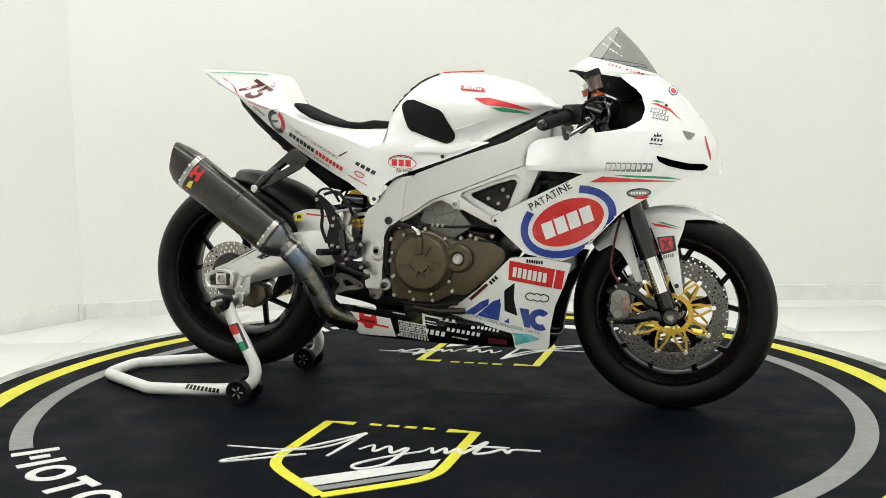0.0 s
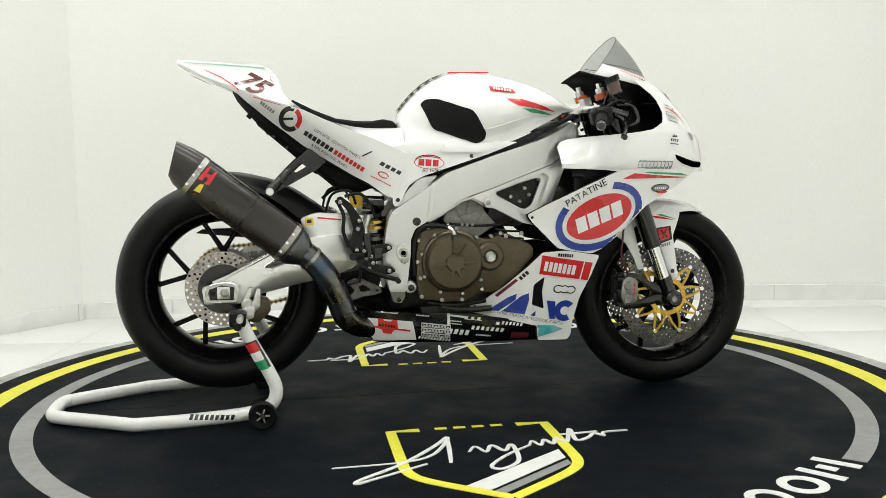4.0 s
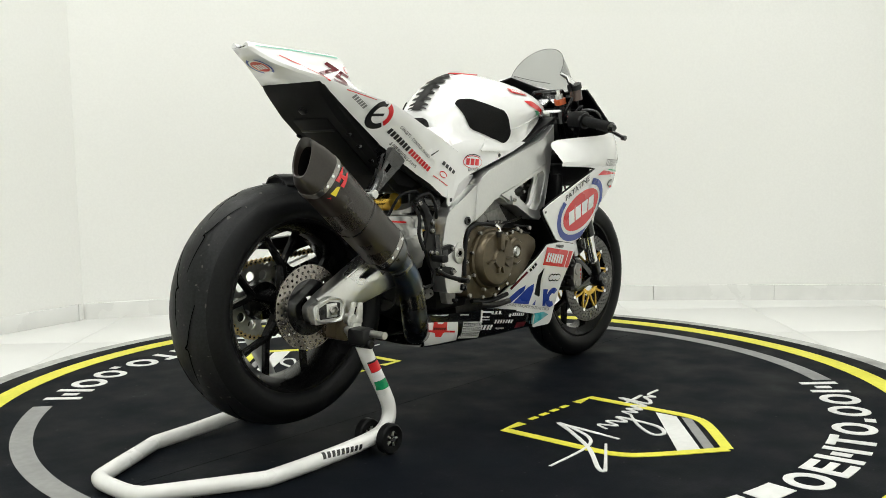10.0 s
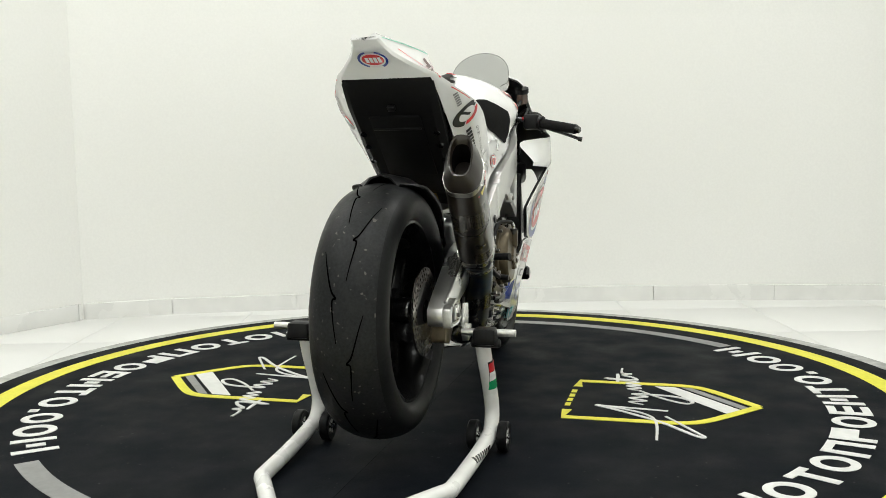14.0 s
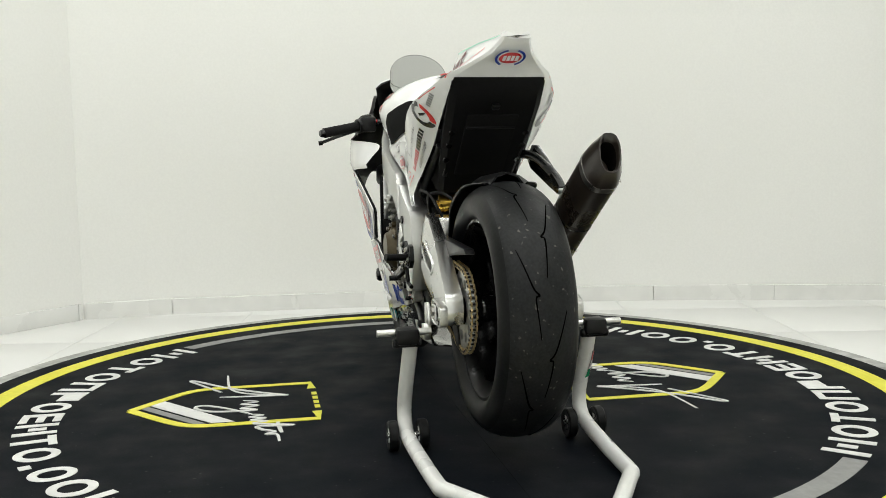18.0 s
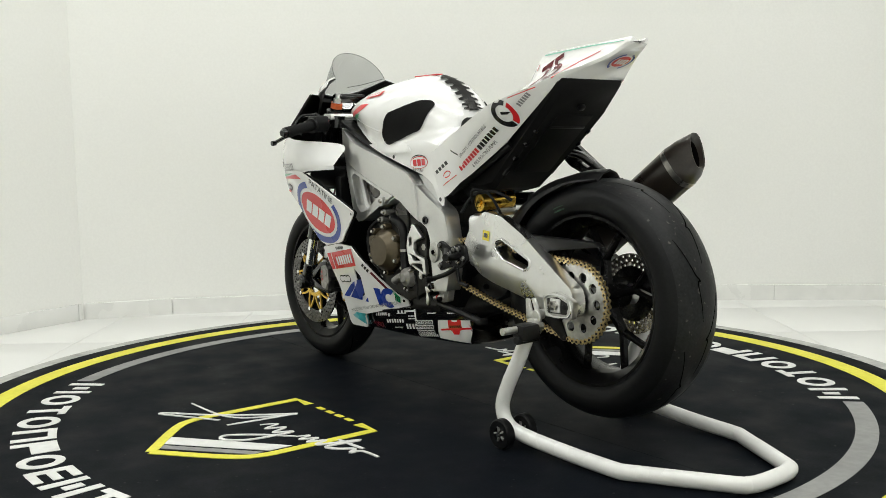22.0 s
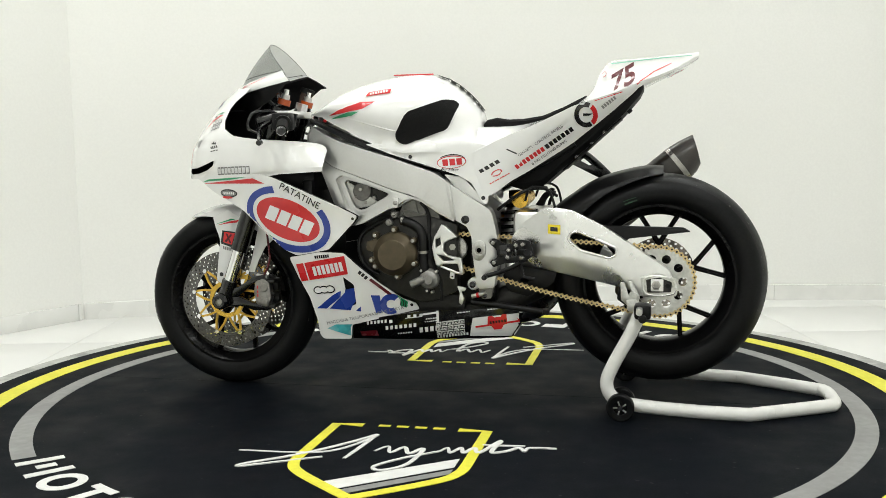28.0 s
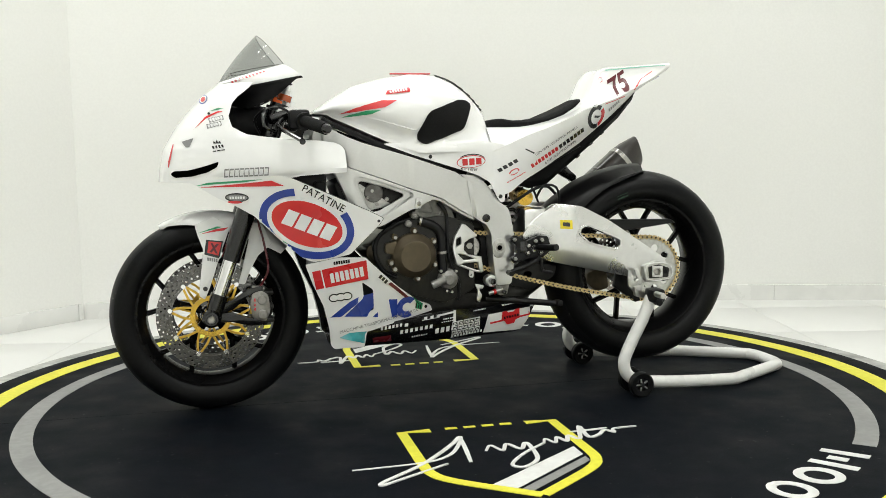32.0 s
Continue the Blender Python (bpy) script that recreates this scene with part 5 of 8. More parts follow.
def belly():
    """The belly pan: a trough of U-shaped sections."""
    rows = []
    for x, zt, zb, wt in ((-0.312, 0.306, 0.204, 0.122), (-0.305, 0.305, 0.203, 0.125), (-0.26, 0.302, 0.200, 0.130), (-0.14, 0.292, 0.196, 0.137), (0.0, 0.288, 0.190, 0.142), (0.12, 0.268, 0.186, 0.136), (0.25, 0.245, 0.184, 0.130), (0.345, 0.240, 0.184, 0.126)):
        half = [(x, -wt, zt), (x, -wt * 0.97, zt - (zt - zb) * 0.35), (x, -wt * 0.92, zt - (zt - zb) * 0.65), (x, -wt * 0.84, zb + (zt - zb) * 0.12), (x, -wt * 0.74, zb + 0.002), (x, -wt * 0.3, zb - 0.004)]
        cut = lerp(x, [(-0.312, 0.050), (-0.26, 0.022), (-0.18, 0.0)])      # the rear end slants forward to the bottom
        half = [(q + cut * (zt - z) / (zt - zb), y, z) for q, y, z in half]
        rows.append(half + [(q, -y, z) for q, y, z in half[::-1]])
    bm = loft(rows, closed=False)
    bmesh.ops.recalc_face_normals(bm, faces=bm.faces[:])
    bmesh.ops.solidify(bm, geom=bm.faces[:], thickness=-0.004)
    return bm


belly_pan = part("belly_pan", belly(), BLACK_GLOSS, motorcycle, "black belly pan with sponsor patches", 50)

# tail
TAIL_UNDER = [(-0.82, 0.028), (-0.765, 0.050), (-0.74, 0.066), (-0.70, 0.092), (-0.655, 0.122), (-0.55, 0.130), (-0.45, 0.133), (-0.32, 0.142), (-0.20, 0.152)]


def tail_shell():
    rows = []
    xs = [-0.820, -0.808, -0.79, -0.765, -0.74, -0.70, -0.66, -0.62, -0.58, -0.560, -0.548, -0.530, -0.515, -0.502, -0.487, -0.46, -0.42, -0.37, -0.32, -0.27, -0.22, -0.185, -0.160]
    top = [(-0.820, 1.066), (-0.80, 1.064), (-0.755, 1.060), (-0.65, 1.051), (-0.575, 1.047), (-0.556, 1.040), (-0.544, 1.030), (-0.530, 1.008), (-0.515, 0.972), (-0.502, 0.950), (-0.487, 0.936), (-0.46, 0.915), (-0.42, 0.896), (-0.35, 0.872), (-0.26, 0.858), (-0.185, 0.856)]
    bottom = [(-0.820, 1.050), (-0.808, 1.042), (-0.765, 1.0175), (-0.70, 0.988), (-0.66, 0.970), (-0.60, 0.918), (-0.55, 0.876), (-0.45, 0.798), (-0.32, 0.718), (-0.247, 0.678), (-0.195, 0.630), (-0.185, 0.640), (-0.150, 0.70)]
    for x in xs:
        zt, zb, zw, w = lerp(x, top), lerp(x, bottom), lerp(x, TAIL_Z), lerp(x, TAIL_W)
        zw = min(max(zw, zb + 0.003), zt - 0.006)
        flat_w = min(lerp(x, [(-0.820, 0.033), (-0.79, 0.038), (-0.70, 0.062), (-0.60, 0.080), (-0.55, 0.084), (-0.52, 0.084), (-0.48, 0.095), (-0.18, 0.090)]), w * 0.92)
        dip = lerp(x, [(-0.820, 0.017), (-0.70, 0.022), (-0.62, 0.020), (-0.56, 0.006), (-0.54, 0.0)])
        hollow = lerp(x, [(-0.80, 1.0), (-0.72, 0.62), (-0.66, 0.42), (-0.58, 0.34), (-0.53, 0.45), (-0.47, 1.15)])
        half = [(0, zt - dip), (flat_w * 0.5, zt - dip * 0.3), (flat_w * 0.85, zt), (flat_w, zt - 0.004)]
        for k in range(1, 6):
            t = k / 6
            half.append((flat_w + (w - flat_w) * t, zt - 0.004 + (zw - zt + 0.004) * (t ** hollow)))
        half.append((w, zw))
        wb = min(lerp(x, TAIL_UNDER), w)
        for k in range(1, 6):
            t = k / 5
            half.append((w + (wb - w) * t ** 1.4, zw + (zb - zw) * t))
        rows.append([(x, -y, z) for y, z in half[::-1]] + [(x, y, z) for y, z in half[1:]])
    bm = loft(rows, closed=False)
    n = len(rows[0])
    bm.verts.ensure_lookup_table()
    bm.faces.new([bm.verts[i] for i in range(n)])
    # the rear underside is closed as far as the black tray
    k = 0
    while xs[k + 1] <= -0.659:
        a, b = k * n, (k + 1) * n
        bm.faces.new((bm.verts[a], bm.verts[a + n - 1], bm.verts[b + n - 1], bm.verts[b]))
        k += 1
    bmesh.ops.recalc_face_normals(bm, faces=bm.faces[:])
    return bm


tail = part("tail_unit", tail_shell(), PAINT, motorcycle, "white tail unit with race number", 40)


def undertray():
    rows = []
    for x, zb, zt, w in ((-0.660, 0.962, 0.974, 0.117), (-0.648, 0.938, 0.965, 0.123), (-0.60, 0.882, 0.93, 0.124), (-0.51, 0.800, 0.86, 0.120), (-0.434, 0.735, 0.80, 0.112), (-0.36, 0.672, 0.76, 0.102), (-0.30, 0.660, 0.74, 0.100), (-0.235, 0.680, 0.72, 0.098)):
        ring_ = [(x, -w, zt), (x, -w * 1.0, zb + 0.02), (x, -w * 0.86, zb), (x, 0, zb + 0.004), (x, w * 0.86, zb), (x, w, zb + 0.02), (x, w, zt)]
        rows.append(ring_)
    return loft(rows)


tray = part("undertray", undertray(), UNDER_BLACK, motorcycle, "matt black underside of the tail")
SLOPE = math.degrees(math.atan2(0.147, 0.166))


def on_tray(u, v, d=0.0):
    """A pose on the tray's slanted underside: u along the slope from its top, v to the left, d outwards."""
    a = radians(SLOPE)
    return Matrix.Translation((-0.600 + u * math.cos(a) - d * math.sin(a), v, 0.884 - u * math.sin(a) - d * math.cos(a))) @ Matrix.Rotation(a, 4, "Y")


part("tray_clip", box(-0.008, 0.008, -0.010, 0.010, -0.006, 0.006, 0.003, m=on_tray(-0.022, 0, 0.002)), BLACK, tray)
part("tray_panel", box(-0.012, 0.225, -0.070, 0.070, -0.006, 0.005, 0.005, m=on_tray(0.02, 0)), UNDER_BLACK, tray)
part("tray_step", box(-0.004, 0.004, -0.066, 0.066, -0.004, 0.004, 0.002, m=on_tray(0.052, 0, 0.005)), BLACK, tray)
for v in (-0.092, 0.092):
    part("tray_channel", box(0.0, 0.26, -0.007, 0.007, -0.004, 0.005, 0.003, m=on_tray(0.0, v, -0.003)), BLACK, tray)
    for u in (0.075, 0.125, 0.185):
        part("tray_lug", tube([on_tray(u, v * 1.10, -0.002).translation, on_tray(u, v * 1.10, 0.004).translation], 0.0085, 12), BLACK_GLOSS, tray)

SEAT_TOP = [(-0.488, 0.946), (-0.44, 0.920), (-0.37, 0.889), (-0.27, 0.875), (-0.215, 0.884), (-0.19, 0.884), (-0.172, 0.866)]


def seat():
    rows = []
    for x, t in ((-0.488, 0.012), (-0.475, 0.02), (-0.42, 0.024), (-0.36, 0.024), (-0.30, 0.022), (-0.25, 0.022), (-0.215, 0.03), (-0.185, 0.030), (-0.172, 0.012)):
        z = lerp(x, SEAT_TOP)
        w = lerp(x, [(-0.488, 0.06), (-0.45, 0.088), (-0.30, 0.092), (-0.21, 0.080), (-0.172, 0.060)])
        ring_ = [(x, -w, z - t), (x, -w, z - 0.008), (x, -w * 0.9, z - 0.001), (x, -w * 0.4, z), (x, w * 0.4, z), (x, w * 0.9, z - 0.001), (x, w, z - 0.008), (x, w, z - t)]
        rows.append(ring_)
    return loft(rows)


part("seat", seat(), BLACK_FOAM, motorcycle, "thin black foam race seat", 50)

# side covers below the tank
COVER_TAIL = [(-0.200, 0.800), (-0.200, 0.632), (-0.200, 0.630), (-0.198, 0.624), (-0.190, 0.620), (-0.178, 0.632), (-0.150, 0.685), (-0.115, 0.706), (-0.10, 0.712), (0.095, 0.774), (0.185, 0.808), (0.10, 0.815), (-0.12, 0.815), (-0.17, 0.805)]


def cover_w(x, z):
    base = lerp(x, [(-0.31, 0.1665), (-0.20, 0.1645), (-0.10, 0.162), (0.0, 0.163), (0.1, 0.166), (0.2, 0.160)])
    return base - 0.35 * max(z - 0.80, 0) - 0.075 * max(0.80 - z, 0)


covers = both("side_cover", lambda s: panel(rounded(COVER_TAIL, 0.006), cover_w, s, 0.004, 0.025), PAINT, label="white side cover below the tank")


def tank():
    rows = []
    xs = [-0.170, -0.164, -0.155, -0.14, -0.12, -0.095, -0.06, -0.02, 0.03, 0.08, 0.13, 0.18, 0.22, 0.26, 0.30, 0.33, 0.36, 0.385]
    for x in xs:
        zb, zt = lerp(x, TANK_BASE), lerp(x, TANK_TOP)
        half = []
        for k in range(15):
            v = 1 - (1 - k / 14) ** 2.0
            z = zb + (zt - zb) * v
            half.append((tank_w(x, z) if k < 14 else 0.0, z))
        rows.append([(x, -y, z) for y, z in half] + [(x, y, z) for y, z in half[-2::-1]])
    bm = loft(rows, closed=False)
    bm.verts.ensure_lookup_table()
    n = len(rows[0])
    for i0 in (0, (len(rows) - 1) * n):
        bm.faces.new([bm.verts[i0 + i] for i in range(n)])
    bmesh.ops.smooth_vert(bm, verts=bm.verts[:], factor=0.3, use_axis_x=False, use_axis_y=True, use_axis_z=True)
    return bm


fuel_tank = part("fuel_tank", tank(), PAINT, motorcycle, "white fuel tank with black knee grips", 60)
# flange of the tank over the side covers
def skirt_w(x, z):
    base = lerp(x, [(-0.24, 0.166), (-0.1, 0.1665), (0.08, 0.1705), (0.2, 0.158), (0.36, 0.104)]) - lerp(x, [(-0.13, 1.5), (0.0, 0.8)]) * max(z - 0.80, 0)
    return max(base, tank_w(x, z) + 0.0006)


both("tank_skirt", lambda s: panel(rounded([(-0.06, 0.784), (-0.03, 0.781), (0.07, 0.779), (0.13, 0.795), (0.325, 0.885), (0.345, 0.897), (0.30, 0.905), (0.20, 0.880), (0.10, 0.850), (0.02, 0.840), (-0.04, 0.805)], 0.008), skirt_w, s, 0.003, 0.015), PAINT, fuel_tank, "", 60)
# toothed black protector down the back of the tank
def spine():
    bm = bmesh.new()
    rows = []
    n = 60
    for k in range(n + 1):
        x = lerp(k / n, [(0, -0.010), (0.25, -0.075), (0.5, -0.118), (0.75, -0.148), (1, -0.163)])
        z = lerp(x, TANK_TOP)
        w = 0.038 if (k // 4) % 2 else 0.018
        if k < 6:
            w = 0.008 + 0.004 * k
        rows.append([bm.verts.new((x - 0.0035, y, z + 0.0035 - 0.10 * abs(y) * (1 if abs(y) < 0.02 else 1.4))) for y in (-w, -w * 0.5, 0, w * 0.5, w)])
    for a, b in zip(rows, rows[1:]):
        for i in range(4):
            bm.faces.new((a[i], a[i + 1], b[i + 1], b[i]))
    bmesh.ops.solidify(bm, geom=bm.faces[:], thickness=0.004)
    return bm


part("tank_protector", spine(), DARK_METAL, fuel_tank, "toothed dark grey tank protector")
part("top_stripe", box(0.0, 0.13, -0.008, 0.008, 1.0262, 1.0302, 0.001), RED, fuel_tank)
# black strip between tank and frame
both("frame_strip", lambda s: plate([(0.00, 0.748), (0.20, 0.818), (0.345, 0.880), (0.365, 0.893), (0.370, 0.880), (0.21, 0.803), (0.0, 0.738)], s * 0.10, s * 0.150, 0.002), BLACK)

# -- windscreen and its white lip --
def screen_base(u):
    a = abs(u)
    x = lerp(a, [(0, 0.660), (0.25, 0.640), (0.5, 0.595), (0.75, 0.538), (1, 0.468)])
    y = lerp(a, [(0, 0.0), (0.25, 0.045), (0.5, 0.076), (0.75, 0.094), (1, 0.105)])
    z = lerp(a, [(0, 0.996), (0.25, 1.000), (0.5, 1.012), (0.75, 1.028), (1, 1.046)])
    return Vector((x, math.copysign(y, u), z))


def screen_top(u):
    a = abs(u)
    c = math.cos(a * math.pi / 2)
    return Vector((0.468 + 0.075 * c ** 0.9, math.copysign(0.105 * math.sin(a * math.pi / 2), u), 1.046 + 0.094 * c ** 0.88))


def windscreen():
    rows = []
    for i in range(13):
        v = i / 12
        row = []
        for k in range(-12, 13):
            u = k / 12
            p = screen_base(u).lerp(screen_top(u), v)
            bulge = 0.012 * math.sin(math.pi * v) * (1 - abs(u) ** 2)
            row.append(p + Vector((0.75, 0, 0.65)) * bulge * 0.55)
        rows.append(row)
    bm = loft(rows, closed=False)
    return bm


glass = part("windscreen", windscreen(), SCREEN, motorcycle, "smoke-tinted clear windscreen", 60)
glass.visible_shadow = False
part("screen_edge", tube([screen_top(k / 24) for k in range(-24, 25)], 0.0008, 8), DARK_METAL, glass)
both("screen_fold", lambda s: tube([screen_base(s * u).lerp(screen_top(s * u), 0.16) + Vector((0.0015, s * 0.001, 0.002)) for u in [0.25 + 0.7 * k / 14 for k in range(15)]], 0.0010, 8), DARK_METAL, glass)


def lip_edge(u):
    """Outer edge of the flared lip that runs along the windscreen's foot and widens to the rear."""
    b, a = screen_base(u), abs(u)
    k = lerp(a, [(0, 0.10), (0.35, 0.30), (0.7, 0.75), (1, 1.0)])
    return b + Vector((-0.040 * k * a, math.copysign(0.062 * k, u) if u else 0, -0.018 - 0.014 * k))


def screen_lip(drop=0.0):
    rows = []
    for k in range(-18, 19):
        u = k / 18
        b, e = screen_base(u) + Vector((0.003, math.copysign(0.002, u) if k else 0, 0.002)), lip_edge(u)
        m = b.lerp(e, 0.5) + Vector((0.004, math.copysign(0.006, u) if k else 0, 0.004))
        sink = Vector((-drop, 0, -drop))
        rows.append([b + sink, m + sink, e + sink, e + sink + Vector((-0.003, 0, -0.004)), m + sink + Vector((-0.003, 0, -0.005)), b + sink + Vector((-0.004, 0, -0.004))])
    return loft(rows, closed=True)


def fairing_ear(s):
    """Black inner panel that hangs from the lip's edge down into the cockpit."""
    rows = []
    for k in range(13):
        u = 0.30 + 0.70 * k / 12
        e = lip_edge(s * u)
        d = lerp(u, [(0.3, 0.05), (0.6, 0.075), (0.85, 0.055), (1, 0.018)])
        rows.append([e + Vector((-0.004, -s * 0.006, -0.003)), e + Vector((0.004, -s * 0.004, -d * 0.5)), e + Vector((0.016, -s * 0.006, -d))])
    bm = loft(rows, closed=False)
    bmesh.ops.solidify(bm, geom=bm.faces[:], thickness=0.003)
    return bm


part("screen_stay", screen_lip(0.006), BLACK, upper, "black lining under the screen lip", 50)
part("screen_lip", screen_lip(), PAINT, upper, "white lip under the windscreen", 50)
both("fairing_ear", fairing_ear, BLACK, upper)

# -- front fork and fender --
def leg_at(z, s):
    return Vector((0.703 - (z - 0.30) * 0.350, s * 0.102, z))


for s in (-1, 1):
    leg = part("fork_leg", tube([leg_at(z, s) for z in (0.468, 0.478, 0.50, 0.70, 0.93)], 0.029, 20), BLACK_GLOSS, motorcycle, "black upside-down fork leg")
    part("fork_tube", tube([leg_at(0.36, s), leg_at(0.48, s)], 0.0215, 20), CHROME, leg, "bright steel fork tube")
    part("fork_foot", tube([leg_at(z, s) for z in (0.290, 0.33, 0.362, 0.367)], 0.026, 18), BLACK_GLOSS, leg)
    part("axle_clamp", spin([(0.011, s * 0.140), (0.020, s * 0.140), (0.027, s * 0.132), (0.028, s * 0.075), (0.012, s * 0.07)], 28, centre=(FRONT[0], 0, FRONT[1])), BLACK_GLOSS, leg)
    part("axle_end", spin([(0.0, s * 0.130), (0.009, s * 0.131), (0.0125, s * 0.1415), (0.0125, s * 0.12)], 20, centre=(FRONT[0], 0, FRONT[1])), STEEL, leg)
    part("caliper_bracket", plate(rounded([(0.553, 0.388), (0.593, 0.382), (0.640, 0.350), (0.684, 0.334), (0.690, 0.305), (0.668, 0.310), (0.640, 0.322), (0.596, 0.360), (0.553, 0.368)], 0.005), s * 0.090, s * 0.112, 0.004), BLACK_GLOSS, leg)
    part("caliper_bracket", plate(rounded([(0.542, 0.290), (0.594, 0.292), (0.650, 0.313), (0.690, 0.310), (0.694, 0.280), (0.650, 0.284), (0.594, 0.269), (0.542, 0.270)], 0.005), s * 0.090, s * 0.112, 0.004), BLACK_GLOSS, leg)
    part("bracket_bolt", rod((0.548, s * 0.101, 0.378), (0.585, s * 0.101, 0.384), 0.0075), STEEL, leg)
    part("bracket_bolt", rod((0.548, s * 0.101, 0.280), (0.585, s * 0.101, 0.277), 0.0075), STEEL, leg)
    cal = part("front_caliper", plate(rounded([(0.538, 0.362), (0.558, 0.375), (0.586, 0.366), (0.592, 0.330), (0.584, 0.290), (0.546, 0.280), (0.532, 0.313)], 0.008), s * 0.088, s * 0.116, 0.007), CALIPER, motorcycle, "grey radial brake caliper")
    part("caliper_half", plate(rounded([(0.528, 0.366), (0.552, 0.385), (0.575, 0.372), (0.575, 0.286), (0.545, 0.268), (0.522, 0.300)], 0.008), s * 0.046, s * 0.070, 0.006), DARK_METAL, cal)
    for zz in (0.302, 0.346):
        part("caliper_piston", drum(0.0145, s * 0.114, s * 0.1195, (0.556, zz), 20, 0.002), CALIPER, cal)
    for zz in (0.283, 0.324, 0.366):
        part("caliper_bridge", box(0.522, 0.566, -0.030, 0.030, -0.006, 0.006, 0.003, m=Matrix.Translation((0.0, s * 0.083, zz))), DARK_METAL, cal)
    for zz, ln in ((0.342, 0.010), (0.328, 0.008), (0.315, 0.009)):
        part("caliper_mark", plate([(0.576, zz), (0.581, zz + 0.001), (0.580, zz + ln), (0.576, zz + ln)], s * 0.1155, s * 0.1168, 0), RED, cal)
    part("pad_spring", rod((0.578, s * 0.080, 0.366), (0.590, s * 0.080, 0.300), 0.005), GOLD, cal)
    part("brake_hose", tube(curve_through([(0.56, s * 0.10, 0.385), (0.535, s * 0.11, 0.44), (0.545, s * 0.10, 0.52), (0.56, s * 0.07, 0.62), (0.52, s * 0.05, 0.75)], 6), 0.0035, 8), MAROON, motorcycle, "thin dark red brake hose")


def fender():
    rows = []
    for k in range(23):
        a = radians(62 + (140 - 62) * k / 22)
        t = k / 22
        r = 0.309 + 0.004 * math.sin(math.pi * t)
        w = lerp(t, [(0, 0.020), (0.05, 0.045), (0.15, 0.066), (0.4, 0.078), (0.8, 0.078), (1, 0.060)])
        drop = lerp(t, [(0, 0.006), (0.15, 0.022), (0.4, 0.050), (0.8, 0.055), (1, 0.03)])
        c, sn = math.cos(a), math.sin(a)
        row = []
        for y, dr in ((-w, -drop), (-w * 0.98, -drop * 0.5), (-w * 0.85, -0.010), (-w * 0.5, 0.0), (0, 0.004), (w * 0.5, 0.0), (w * 0.85, -0.010), (w * 0.98, -drop * 0.5), (w, -drop)):
            row.append((FRONT[0] + (r + dr) * c, y, FRONT[1] + (r + dr) * sn))
        rows.append(row)
    bm = loft(rows, closed=False)
    bmesh.ops.recalc_face_normals(bm, faces=bm.faces[:])
    bmesh.ops.solidify(bm, geom=bm.faces[:], thickness=0.003)
    return bm


front_fender = part("front_fender", fender(), PAINT, motorcycle, "white front mudguard", 50)
both("fender_leg", lambda s: plate(rounded([(0.690, 0.600), (0.745, 0.575), (0.738, 0.545), (0.722, 0.499), (0.732, 0.430), (0.740, 0.362), (0.723, 0.350), (0.706, 0.389), (0.676, 0.476), (0.641, 0.569)], 0.006), s * 0.074, s * 0.079, 0.001), PAINT, front_fender)
both("fender_leg", lambda s: plate(rounded([(0.610, 0.590), (0.585, 0.540), (0.610, 0.440), (0.624, 0.394), (0.604, 0.390), (0.588, 0.431), (0.562, 0.477), (0.520, 0.512), (0.545, 0.570)], 0.006), s * 0.074, s * 0.079, 0.001), PAINT, front_fender)

